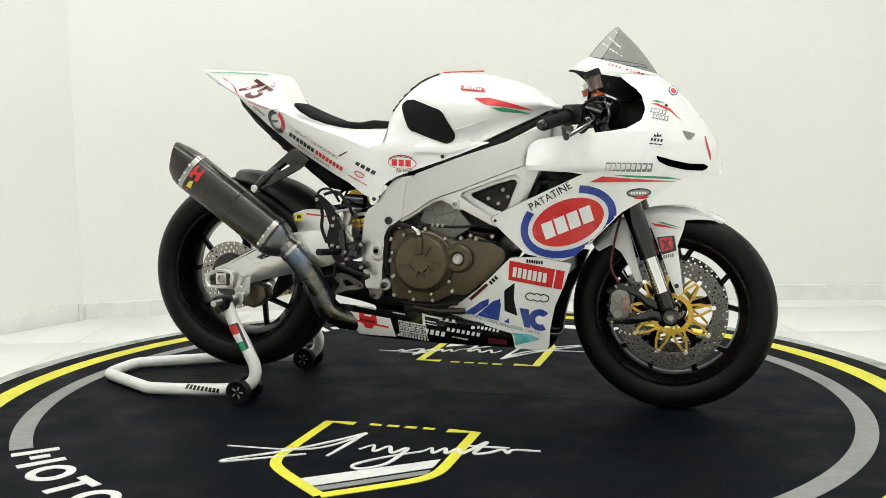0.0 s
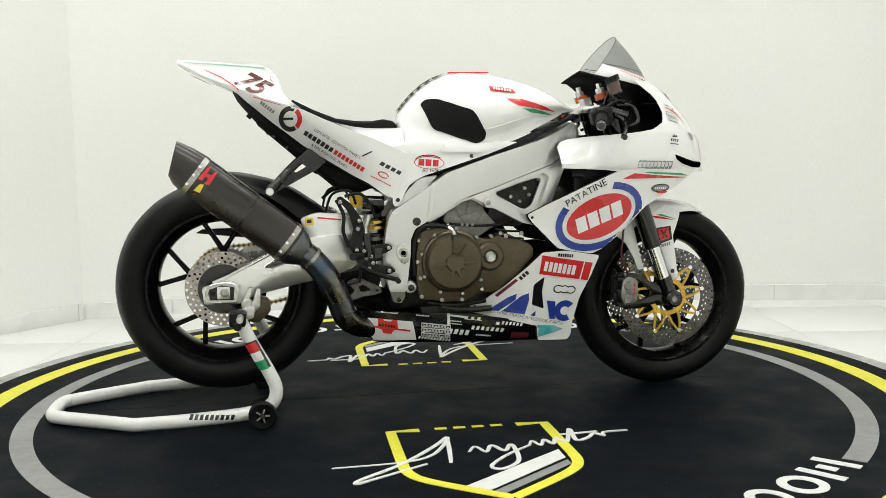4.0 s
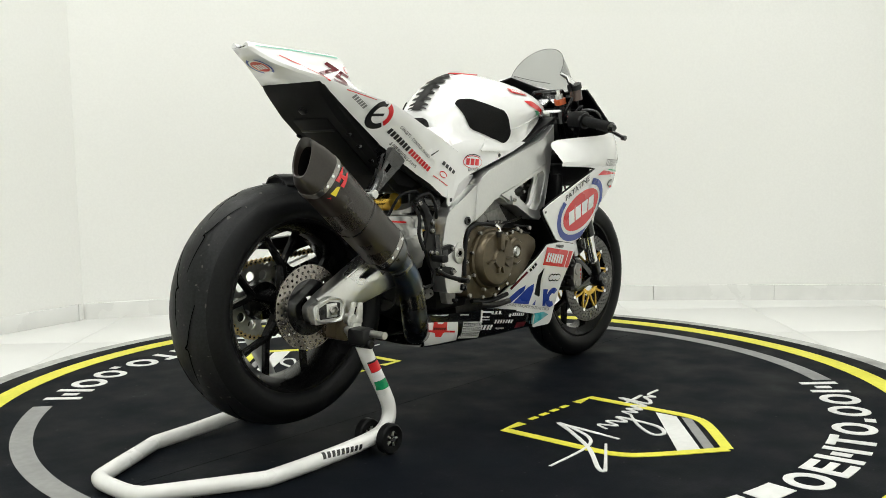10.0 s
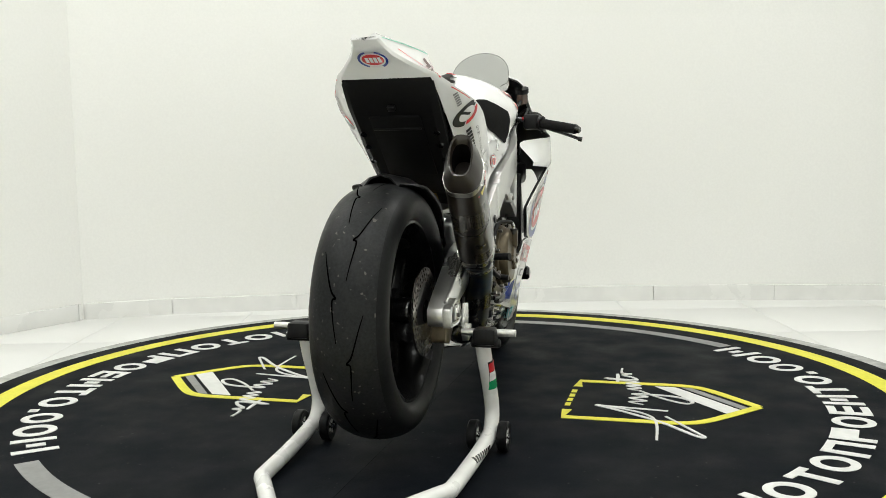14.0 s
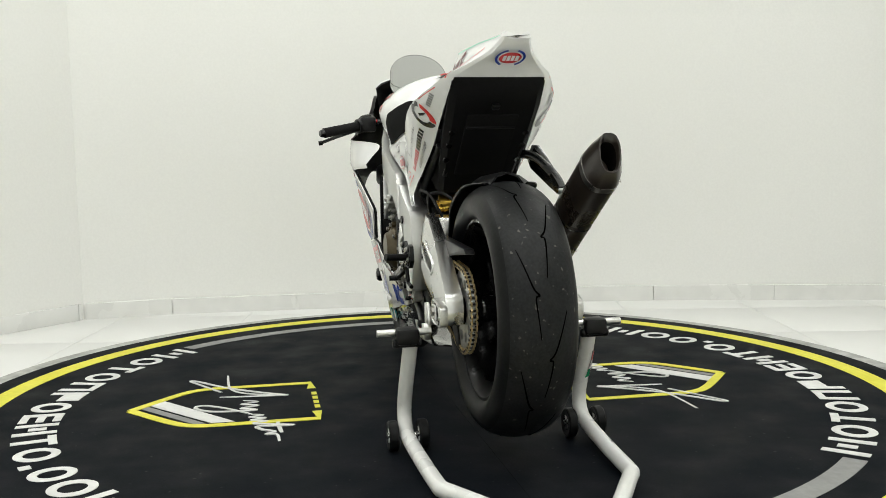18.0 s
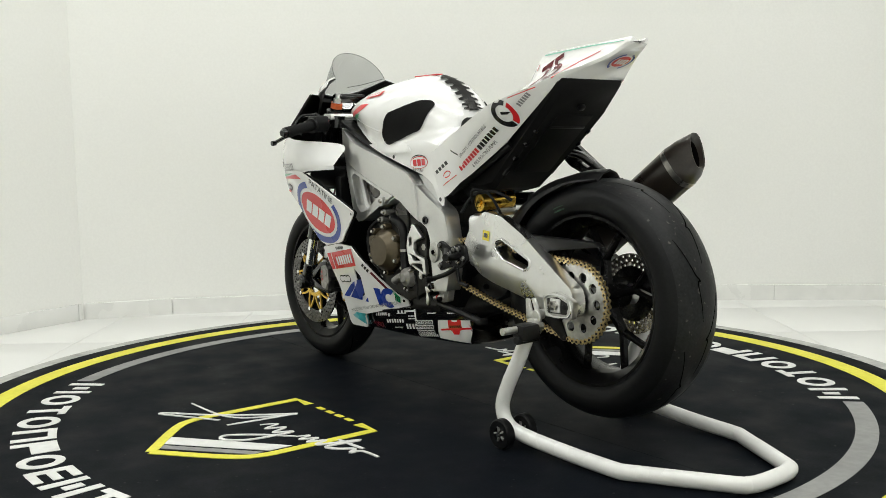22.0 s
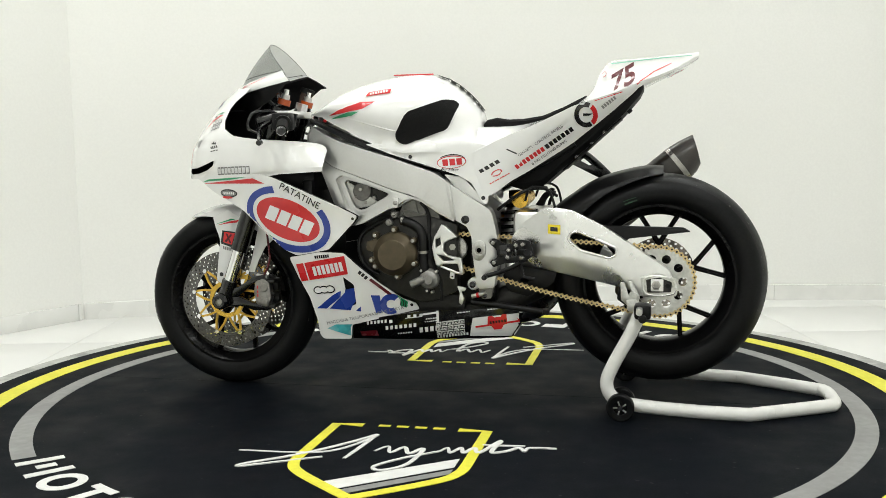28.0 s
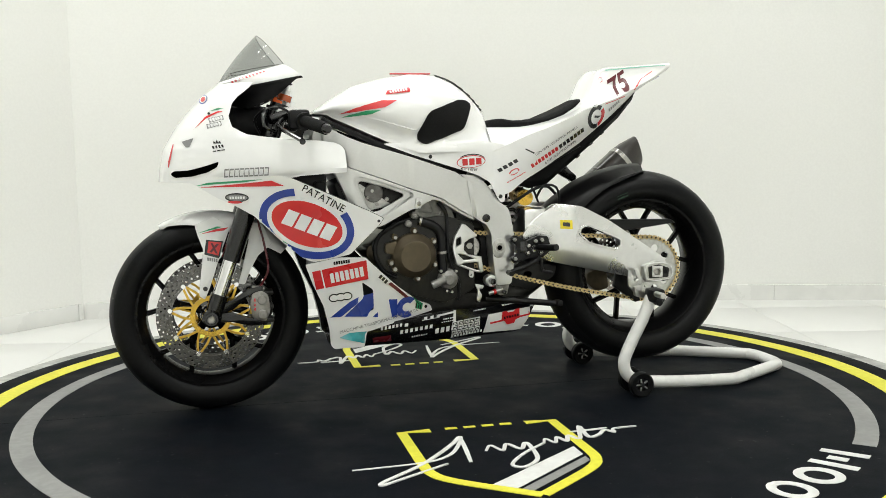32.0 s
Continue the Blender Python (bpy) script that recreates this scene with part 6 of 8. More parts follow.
# -- cockpit --
clamp = part("top_clamp", plate([(0.445, -0.13), (0.500, -0.125), (0.515, -0.05), (0.520, 0.05), (0.500, 0.125), (0.445, 0.13), (0.42, 0.05), (0.42, -0.05)], 0.0, 0.022, 0.004), ALU, motorcycle, "polished aluminium top fork clamp")
clamp.matrix_basis = Matrix(((1, 0, 0, 0), (0, 0, 1, 0), (0.06, -1, 0, 0.905), (0, 0, 0, 1)))
for s in (-1, 1):
    cap = leg_at(0.935, s)
    part("fork_cap", tube([cap + Vector((-0.008, 0, 0.004)), cap + Vector((-0.014, 0, 0.022))], 0.021, 20), ORANGE, motorcycle, "orange fork cap ring")
    part("cap_collar", tube([cap + Vector((-0.014, 0, 0.022)), cap + Vector((-0.018, 0, 0.036))], 0.014, 16), ALU_RAW, motorcycle)
    part("cap_screw", tube([cap + Vector((-0.018, 0, 0.036)), cap + Vector((-0.022, 0, 0.052))], 0.008, 12), ALU, motorcycle)
    bar_in, bar_out = Vector((0.463, s * 0.125, 0.895)), Vector((0.378, s * 0.365, 0.850))
    d = bar_out - bar_in
    grip = part("grip", tube([bar_in + d * 0.45, bar_in + d * 0.5, bar_in + d * 0.98], 0.0175, 16), BLACK_FOAM, motorcycle, "black rubber handlebar grip")
    part("bar_tube", rod(bar_in, bar_out, 0.011), BLACK_GLOSS, grip)
    part("bar_end", tube([bar_in + d * 0.975, bar_in + d * 1.02, bar_in + d * 1.04], 0.016, 14, r_end=0.010), BLACK_GLOSS, grip)
    part("grip_flange", tube([bar_in + d * 0.42, bar_in + d * 0.46], 0.026, 18), BLACK, grip)
    part("switch_box", box(-0.03, 0.03, -0.028, 0.028, -0.028, 0.028, 0.010, m=Matrix.Translation(bar_in + d * 0.30)), BLACK, grip)
    part("switch_button", drum(0.006, -0.034, 0.034, (0, 0), 10, 0.001), RED, grip).location = bar_in + d * 0.30 + Vector((-0.01, 0, 0.012))
    part("bar_clamp", tube([bar_in + Vector((0.006, -s * 0.02, -0.02)), bar_in + Vector((-0.002, -s * 0.02, 0.02))], 0.036, 18), BLACK_GLOSS, grip)
    lev = curve_through([bar_in + d * 0.28 + Vector((0.045, 0, 0.0)), bar_in + d * 0.45 + Vector((0.075, 0, -0.012)), bar_in + d * 0.75 + Vector((0.075, 0, -0.022)), bar_in + d * 1.0 + Vector((0.068, 0, -0.032))], 6)
    part("lever", tube(lev, 0.0075, 10, r_end=0.006), BLACK_GLOSS, grip)
    part("lever_tip", tube([lev[-1] - Vector((0, s * 0.004, 0)), lev[-1] + Vector((0, s * 0.010, -0.002))], 0.0085, 10), BLACK_GLOSS, grip)
    part("master_cylinder", tube([bar_in + d * 0.22 + Vector((0.03, 0, 0.012)), bar_in + d * 0.30 + Vector((0.085, 0, 0.0))], 0.014, 14), BLACK_GLOSS, grip)
    part("lever_guard", tube(curve_through([bar_in + d * 0.2 + Vector((0.05, 0, 0.03)), bar_in + d * 0.35 + Vector((0.10, 0, 0.03)), bar_in + d * 0.45 + Vector((0.115, 0, -0.01)), bar_in + d * 0.4 + Vector((0.08, 0, -0.03))], 5), 0.005, 8), BLACK_GLOSS, grip)
reservoir = part("fluid_reservoir", tube([(0.498, -0.152, 0.952), (0.487, -0.152, 0.988)], 0.021, 20), AMBER, motorcycle, "smoked brake fluid reservoir with black cap")
part("reservoir_cap", tube([(0.487, -0.152, 0.988), (0.481, -0.152, 1.004)], 0.025, 20), BLACK, reservoir)
part("reservoir_arm", rod((0.478, -0.150, 0.96), (0.47, -0.12, 0.905), 0.006), BLACK_GLOSS, reservoir)
part("steering_nut", tube([(0.455, 0, 0.92), (0.447, 0, 0.945)], 0.020, 8), ALU, motorcycle)
part("dashboard", box(-0.012, 0.012, -0.07, 0.07, -0.045, 0.045, 0.01, m=pose(0.56, 0, 0.955, 0, -35, 0)), BLACK_GLOSS, motorcycle, "black dashboard behind the windscreen")
for dy, rr in ((0.022, 0.034), (-0.038, 0.024)):
    c = Vector((0.553, dy, 0.962))
    dial = part("dial", tube([c, c + Vector((-0.010, 0, 0.006))], rr, 28), STEEL, motorcycle, "round instrument dial with bright rim")
    part("dial_face", tube([c + Vector((-0.010, 0, 0.006)), c + Vector((-0.0112, 0, 0.0067))], rr * 0.86, 28), BLACK_GLOSS, dial)
part("fairing_bracket", box(0.52, 0.70, -0.04, 0.04, 0.80, 0.93, 0.02), BLACK, motorcycle)
part("cable", tube(curve_through([(0.43, -0.16, 0.88), (0.50, -0.17, 0.93), (0.56, -0.12, 0.90), (0.52, -0.08, 0.80)], 6), 0.004, 8), BLACK, motorcycle)
part("cable", tube(curve_through([(0.43, 0.16, 0.88), (0.50, 0.17, 0.92), (0.56, 0.12, 0.88), (0.50, 0.08, 0.78)], 6), 0.004, 8), BLACK, motorcycle)
both("cockpit_floor", lambda s: panel([(0.33, 0.835), (0.62, 0.80), (0.60, 0.72), (0.33, 0.72)], lambda x, z: 0.085 + 0.35 * (0.835 - z) * 0.2, s, 0.004, 0.05), BLACK)

# -- exhaust --
EX_A, EX_B = Vector((-0.775, -0.226, 0.735)), Vector((-0.505, -0.196, 0.520))


def can_section(p, d, w, h, lean=0.0):
    """A six-sided rounded section across the axis d."""
    up = Vector((0, 1, 0)).cross(d).normalized()
    if up.z < 0:
        up = -up
    side = d.cross(up).normalized()
    base = [(-0.30, 0.5), (0.30, 0.5), (0.5, 0.22), (0.5, -0.22), (0.30, -0.5), (-0.30, -0.5), (-0.5, -0.22), (-0.5, 0.22)]
    pts = [Vector(q) for q in rounded([(a * w, b * h) for a, b in base], 0.02, 3)]
    return [p + side * q.x + up * q.y + d * (lean * q.y) for q in pts]


d = (EX_B - EX_A).normalized()
silencer = part("silencer", loft([can_section(EX_A + d * t, d, 0.094, 0.122) for t in (0.0, 0.17, 0.345)]), CARBON, motorcycle, "dark carbon-fibre exhaust silencer", 30)
part("seam_band", loft([can_section(EX_A + d * t, d, 0.0955, 0.1235) for t in (0.185, 0.189)]), BLACK_GLOSS, silencer)
for t, name in ((0.002, "rear_clamp"), (0.322, "front_clamp")):
    band = part(name, loft([can_section(EX_A + d * (t + q), d, 0.0965, 0.1245) for q in (0, 0.016)]), STEEL, silencer)
    up = Vector((0, 1, 0)).cross(d).normalized()
    for k, off in enumerate((-0.03, 0.0, 0.03)):
        c = EX_A + d * (t + 0.008) + up * off + Vector((0, -0.048, 0))
        part("rivet", tube([c, c + Vector((0, -0.0025, 0))], 0.0045, 10), CHROME, band)
rings = [can_section(EX_A, d, 0.094, 0.122), can_section(EX_A - d * 0.030, d, 0.084, 0.114, -0.1), can_section(EX_A - d * 0.066, d, 0.058, 0.092, -0.42), can_section(EX_A - d * 0.064, d, 0.050, 0.084, -0.42), can_section(EX_A - d * 0.050, d, 0.044, 0.070, -0.36)]
part("end_cap", loft(rings, caps=False), CARBON, silencer, "slanted carbon exhaust tip", 30)
# outlet wall and end plate are coloured as dark as the shaded opening
part("outlet", loft([can_section(EX_A - d * 0.050, d, 0.0445, 0.0705, -0.36), can_section(EX_A + d * 0.03, d, 0.040, 0.056)], caps=False), OUTLET_SHADE, silencer, "exhaust outlet with dark shade painted inside", 30)
part("outlet_baffle", loft([can_section(EX_A + d * 0.029, d, 0.041, 0.057), can_section(EX_A + d * 0.031, d, 0.041, 0.057)]), OUTLET_SHADE, silencer)
part("cone", loft([can_section(EX_B, d, 0.092, 0.119), can_section(EX_B + d * 0.02, d, 0.094, 0.108), can_section(EX_B + d * 0.05, d, 0.068, 0.070)]), TITAN, silencer, "", 30)
pipe_path = curve_through([EX_B + d * 0.03, EX_B + d * 0.075, Vector((-0.402, -0.180, 0.416)), Vector((-0.372, -0.166, 0.350)), Vector((-0.342, -0.146, 0.284)), Vector((-0.27, -0.09, 0.250)), Vector((-0.10, -0.02, 0.25))], 6)
part("exhaust_pipe", tube(pipe_path, 0.037, 24), TITAN, motorcycle, "heat-blued titanium exhaust pipe")
part("pipe_clamp", tube([pipe_path[5], pipe_path[6]], 0.0392, 24), STEEL, motorcycle)
bracket = part("silencer_bracket", plate_with_holes(rounded([(-0.445, 0.800), (-0.395, 0.760), (-0.425, 0.735), (-0.52, 0.685), (-0.565, 0.662), (-0.575, 0.685), (-0.545, 0.710), (-0.49, 0.76)], 0.008), [rounded([(-0.470, 0.755), (-0.455, 0.745), (-0.485, 0.728), (-0.495, 0.735)], 0.004)], -0.168, -0.150, 0.004), BLACK_GLOSS, motorcycle, "carbon silencer bracket")
for v in bracket.data.vertices:
    v.co.y -= 0.035 * min(max((-0.44 - v.co.x) / 0.12, 0), 1)
part("bracket_strap", tube(curve_through([(-0.430, -0.105, 0.775), (-0.470, -0.150, 0.765), (-0.525, -0.188, 0.715), (-0.560, -0.200, 0.676)], 5), 0.013, 12), BLACK_GLOSS, bracket)
part("bracket_bolt", drum(0.012, -0.215, -0.185, (-0.562, 0.675), 12, 0.002), ALU, bracket)
both("seat_stay", lambda s: rod((-0.46, s * 0.115, 0.80), (-0.20, s * 0.12, 0.66), 0.011), BLACK)

# -- rear end details --
def hugger():
    rows = []
    for k in range(17):
        t = k / 16
        a = radians(24 + (92 - 24) * t)
        r = lerp(t, [(0, 0.405), (0.3, 0.372), (0.7, 0.350), (1, 0.346)])
        w = lerp(t, [(0, 0.085), (0.4, 0.105), (0.85, 0.100), (1, 0.055)])
        c, sn = math.cos(a), math.sin(a)
        row = []
        for y, dr in ((-w, -0.085 * (1 - 0.70 * t)), (-w * 0.97, -0.055 * (1 - 0.55 * t)), (-w * 0.82, -0.030), (-w * 0.5, -0.009), (0, 0.0), (w * 0.5, -0.009), (w * 0.82, -0.030), (w * 0.97, -0.055 * (1 - 0.55 * t)), (w, -0.085 * (1 - 0.70 * t))):
            row.append((REAR[0] + (r + dr) * c, y, REAR[1] + (r + dr) * sn))
        rows.append(row)
    bm = loft(rows, closed=False)
    bmesh.ops.recalc_face_normals(bm, faces=bm.faces[:])
    bmesh.ops.solidify(bm, geom=bm.faces[:], thickness=0.004)
    return bm


part("rear_hugger", hugger(), BLACK, motorcycle, "black carbon rear hugger", 50)
shock = part("shock_absorber", tube([(-0.27, -0.03, 0.62), (-0.235, -0.03, 0.50)], 0.034, 20), ALU_RAW, motorcycle, "rear shock absorber with gold reservoir")
part("spring", tube([Vector((-0.265 + 0.03 * t / 40 + 0, -0.03 + 0.042 * math.cos(t * 0.75), 0.61 - 0.11 * t / 40)) + Vector((0.042 * math.sin(t * 0.75), 0, 0)) for t in range(41)], 0.006, 8), BLACK_GLOSS, shock)
for zz in (0.575, 0.558):
    part("spring_collar", tube([(-0.246, -0.06, zz), (-0.2455, -0.06, zz - 0.009)], 0.040, 24), GOLD, shock)
gold = part("shock_reservoir", tube([(-0.288, 0.088, 0.630), (-0.289, 0.080, 0.630), (-0.296, -0.03, 0.638)], 0.0255, 24), GOLD, shock, "gold gas reservoir")
part("reservoir_knob", tube([(-0.288, 0.087, 0.630), (-0.2875, 0.093, 0.630)], 0.012, 12), GOLD, gold)
part("right_reservoir", tube([(-0.290, -0.125, 0.634), (-0.225, -0.125, 0.630)], 0.021, 18), BLACK_GLOSS, shock)
part("valve_block", box(-0.318, -0.290, -0.15, -0.11, 0.565, 0.600, 0.006), ALU_RAW, shock)
part("valve_cap", tube([(-0.285, -0.135, 0.560), (-0.272, -0.135, 0.596)], 0.012, 14), ALU_RAW, shock)
part("valve_screw", drum(0.006, -0.158, -0.14, (-0.304, 0.588), 8, 0.001), CHROME, shock)
ARM_R = [(-0.371, 0.651), (-0.357, 0.657), (-0.328, 0.634), (-0.297, 0.588), (-0.288, 0.552), (-0.298, 0.512), (-0.284, 0.502), (-0.222, 0.513), (-0.208, 0.500), (-0.222, 0.488), (-0.252, 0.476), (-0.260, 0.452), (-0.210, 0.442), (-0.198, 0.428), (-0.225, 0.420), (-0.285, 0.426), (-0.315, 0.458), (-0.336, 0.515), (-0.322, 0.560), (-0.340, 0.615)]
ARM_L = [(-0.219, 0.520), (-0.205, 0.506), (-0.228, 0.486), (-0.232, 0.462), (-0.207, 0.447), (-0.219, 0.430), (-0.255, 0.444), (-0.312, 0.446), (-0.342, 0.470), (-0.330, 0.512), (-0.300, 0.516), (-0.262, 0.500)]
BOLTS_R = [(-0.305, 0.582), (-0.310, 0.559), (-0.314, 0.496), (-0.293, 0.493), (-0.273, 0.476), (-0.267, 0.456), (-0.279, 0.440), (-0.219, 0.500), (-0.219, 0.431), (-0.360, 0.640)]
BOLTS_L = [(-0.219, 0.506), (-0.221, 0.446), (-0.266, 0.484), (-0.263, 0.462), (-0.288, 0.499), (-0.309, 0.502), (-0.306, 0.462), (-0.328, 0.474)]
for s, arm, bolts in ((-1, ARM_R, BOLTS_R), (1, ARM_L, BOLTS_L)):
    rs = part("rearset", plate_with_holes(rounded(arm, 0.006), [ellipse(-0.285, 0.475, 0.008, 0.012, n=12)], s * 0.172, s * 0.184, 0.002), BLACK, motorcycle, "black machined footrest plate")
    part("foot_peg", tube([(-0.300, s * 0.178, 0.478), (-0.302, s * 0.19, 0.478), (-0.330, s * 0.248, 0.483), (-0.332, s * 0.254, 0.484)], 0.0105, 14), BLACK, rs)
    for px, pz in bolts:
        part("plate_bolt", spin([(0, s * 0.190), (0.0025, s * 0.190), (0.003, s * 0.193), (0.0058, s * 0.192), (0.0058, s * 0.178)], 10, centre=(px, 0, pz)), STEEL, rs)
        part("bolt_boss", drum(0.0095, s * 0.176, s * 0.188, (px, pz), 14, 0.002), BLACK_GLOSS, rs)
    part("adjuster_slats", box(-0.262, -0.238, s * 0.176 - 0.01, s * 0.176 + 0.01, 0.462, 0.500, 0.002), BLACK_GLOSS, rs)
    part("pedal", tube(curve_through([(-0.30, s * 0.192, 0.445), (-0.26, s * 0.195, 0.425), (-0.197, s * 0.198, 0.405)], 5), 0.007, 10), BLACK, rs)
    part("pedal_tip", rod((-0.197, s * 0.19, 0.405), (-0.197, s * 0.225, 0.404), 0.008), BLACK, rs)
    part("link", tube([(-0.303, s * 0.188, 0.445), (-0.309, s * 0.186, 0.404), (-0.343, s * 0.182, 0.396)], 0.006, 8), BLACK, rs)
part("shift_lever", plate(rounded([(-0.099, 0.368), (-0.128, 0.362), (-0.125, 0.352), (-0.112, 0.350), (-0.122, 0.330), (-0.114, 0.308), (-0.104, 0.315), (-0.108, 0.345)], 0.004), 0.146, 0.154, 0.002), ALU, motorcycle, "polished shift lever")
part("shift_joint", tube([(-0.145, 0.150, 0.335), (-0.163, 0.150, 0.340), (-0.19, 0.152, 0.347)], 0.007, 10), ALU_RAW, motorcycle)
part("shift_band", tube([(-0.160, 0.150, 0.339), (-0.168, 0.150, 0.341)], 0.0085, 10), RED, motorcycle)
part("linkage_plate", plate_with_holes(rounded([(-0.342, 0.392), (-0.318, 0.404), (-0.292, 0.399), (-0.262, 0.385), (-0.240, 0.374), (-0.236, 0.358), (-0.262, 0.350), (-0.295, 0.348), (-0.318, 0.340), (-0.338, 0.332), (-0.334, 0.350), (-0.318, 0.366)], 0.006), [rounded([(-0.308, 0.380), (-0.292, 0.384), (-0.268, 0.366), (-0.300, 0.360)], 0.005), ellipse(-0.250, 0.364, 0.004, 0.004, n=10)], -0.125, -0.112, 0.003), ENGINE_GREY, motorcycle, "grey forged linkage bracket")
part("side_lever", tube(curve_through([(-0.14, 0.13, 0.315), (-0.25, 0.14, 0.305), (-0.37, 0.155, 0.292)], 5), 0.010, 12), BLACK, motorcycle, "black retracted prop rod")
part("lever_pad", box(-0.385, -0.365, 0.140, 0.172, 0.285, 0.303, 0.004), BLACK, motorcycle)
both("brake_line", lambda s: tube(curve_through([(-0.31, s * 0.13, 0.63), (-0.33, s * 0.15, 0.67), (-0.38, s * 0.13, 0.66), (-0.40, s * 0.10, 0.60)], 6), 0.004, 8), BLACK)

# ---- paddock stand ----
paddock_stand = tagged(new("paddock_stand"), "white tubular rear paddock stand with black wheels under the swingarm", "bike stand")
half = [(-0.662, 0.240, 0.322), (-0.628, 0.243, 0.245), (-0.585, 0.245, 0.165), (-0.562, 0.246, 0.105), (-0.580, 0.247, 0.060), (-0.640, 0.247, 0.040), (-0.80, 0.240, 0.027), (-0.945, 0.233, 0.0215), (-0.975, 0.228, 0.0215), (-1.01, 0.208, 0.0215), (-1.190, 0.105, 0.0215), (-1.215, 0.080, 0.0215), (-1.224, 0.045, 0.0215)]
path = curve_through([(x, -y, z) for x, y, z in half] + half[::-1], 5)
part("tube_frame", tube(path, 0.0195, 20), STAND_WHITE, paddock_stand, "bent white steel tube", 60)
for s in (-1, 1):
    for y in (0.205, 0.285):
        w = part("wheel", spin([(0.020, s * y - 0.011), (0.036, s * y - 0.013), (0.040, s * y - 0.009), (0.040, s * y + 0.009), (0.036, s * y + 0.013), (0.020, s * y + 0.011)], 32, centre=(-0.603, 0, 0.041), closed=True), TYRE, paddock_stand, "small black rubber wheel")
        part("wheel_hub", spin([(0.0, s * y - 0.012), (0.008, s * y - 0.012), (0.009, s * y - 0.007), (0.023, s * y - 0.006), (0.023, s * y + 0.006), (0.009, s * y + 0.007), (0.008, s * y + 0.012), (0, s * y + 0.012)], 24, centre=(-0.603, 0, 0.041)), BLACK_GLOSS, w)
        for k in range(5):
            a = 2 * math.pi * k / 5
            part("hub_spoke", box(0.007, 0.021, -0.012, 0.012, -0.002, 0.002, 0.001, m=Matrix.Translation((-0.603, s * y, 0.041)) @ Matrix.Rotation(a, 4, "Y")), ALU_RAW, w)
    part("wheel_axle", rod((-0.603, s * 0.19, 0.041), (-0.603, s * 0.302, 0.041), 0.006), CHROME, paddock_stand)
    part("cradle", box(-0.688, -0.640, s * 0.222 if s > 0 else -0.282, s * 0.282 if s > 0 else -0.222, 0.296, 0.340, 0.010), BLACK, paddock_stand, "black rubber cradle block")
    part("cradle_knob", drum(0.012, s * 0.215, s * 0.29, (-0.664, 0.300), 12), BLACK, paddock_stand)
    part("cradle_bar", rod((-0.655, s * 0.188, 0.326), (-0.655, s * 0.328, 0.326), 0.0095), ALU_RAW, paddock_stand, "bare steel cross pin")
    part("fork_hook", plate(rounded([(-0.642, 0.345), (-0.66, 0.318), (-0.650, 0.300), (-0.62, 0.31), (-0.615, 0.34)], 0.004), s * 0.188, s * 0.205, 0.003), ALU_RAW, paddock_stand)

# -- small parts round the engine and footrests --
def hose(points, r, material, parent=None, label=""):
    return part("hose", tube(curve_through(points, 6), r, 10), material, parent or motorcycle, label)


hose([(-0.034, -0.172, 0.566), (0.01, -0.165, 0.560), (0.06, -0.160, 0.556), (0.12, -0.156, 0.558), (0.172, -0.150, 0.566)], 0.0042, BLACK)
for x in (0.003, 0.018, 0.035):
    part("connector", tube([(x, -0.166, 0.561), (x + 0.007, -0.165, 0.560)], 0.0065, 8), STEEL, motorcycle)
hose([(0.110, -0.158, 0.530), (0.145, -0.166, 0.520), (0.200, -0.162, 0.512)], 0.0035, BLACK)
hose([(0.115, -0.158, 0.545), (0.150, -0.166, 0.538), (0.200, -0.158, 0.535)], 0.0035, BLACK)
hose([(-0.10, -0.158, 0.325), (-0.02, -0.160, 0.315), (0.08, -0.158, 0.325)], 0.007, BLACK)
hose([(-0.345, -0.165, 0.655), (-0.30, -0.170, 0.662), (-0.268, -0.165, 0.625), (-0.255, -0.155, 0.59)], 0.005, BLACK)
hose([(-0.370, -0.165, 0.645), (-0.350, -0.175, 0.600), (-0.352, -0.175, 0.550), (-0.335, -0.178, 0.505)], 0.0055, BLACK)
hose([(-0.22, 0.10, 0.60), (-0.30, 0.12, 0.655), (-0.36, 0.09, 0.665), (-0.40, 0.06, 0.64)], 0.005, BLACK)
hose([(0.090, 0.150, 0.583), (0.150, 0.150, 0.562), (0.205, 0.150, 0.525), (0.214, 0.150, 0.470), (0.190, 0.150, 0.423), (0.15, 0.150, 0.40)], 0.0065, BLACK)
for s in (-1, 1):
    part("mount_lug", drum(0.019, s * 0.12, s * 0.160, (-0.152, 0.375), 24, 0.004), FRAME_PAINT, motorcycle)
part("brake_cylinder", rod((-0.285, -0.180, 0.545), (-0.278, -0.182, 0.475), 0.012), BLACK_GLOSS, motorcycle)
part("oil_pipe", tube(curve_through([(-0.06, -0.16, 0.31), (0.02, -0.155, 0.298), (0.10, -0.15, 0.30)], 5), 0.009, 10), DARK_METAL, motorcycle)
part("collector_pipe", tube(curve_through([(0.02, 0.03, 0.265), (-0.15, 0.045, 0.285), (-0.27, 0.03, 0.325), (-0.36, -0.03, 0.36)], 6), 0.042, 18), DARK_METAL, motorcycle, "dark exhaust collector under the engine")
part("rising_link", plate_with_holes(rounded([(-0.40, 0.405), (-0.28, 0.425), (-0.23, 0.395), (-0.245, 0.345), (-0.31, 0.325), (-0.39, 0.37)], 0.01), [ellipse(-0.30, 0.380, 0.014, 0.010, n=14)], -0.06, 0.075, 0.006), BLACK, motorcycle, "black rear suspension linkage")
part("gearbox_rear", box(-0.215, -0.06, -0.115, 0.10, 0.30, 0.56, 0.02), BLACK, motorcycle)
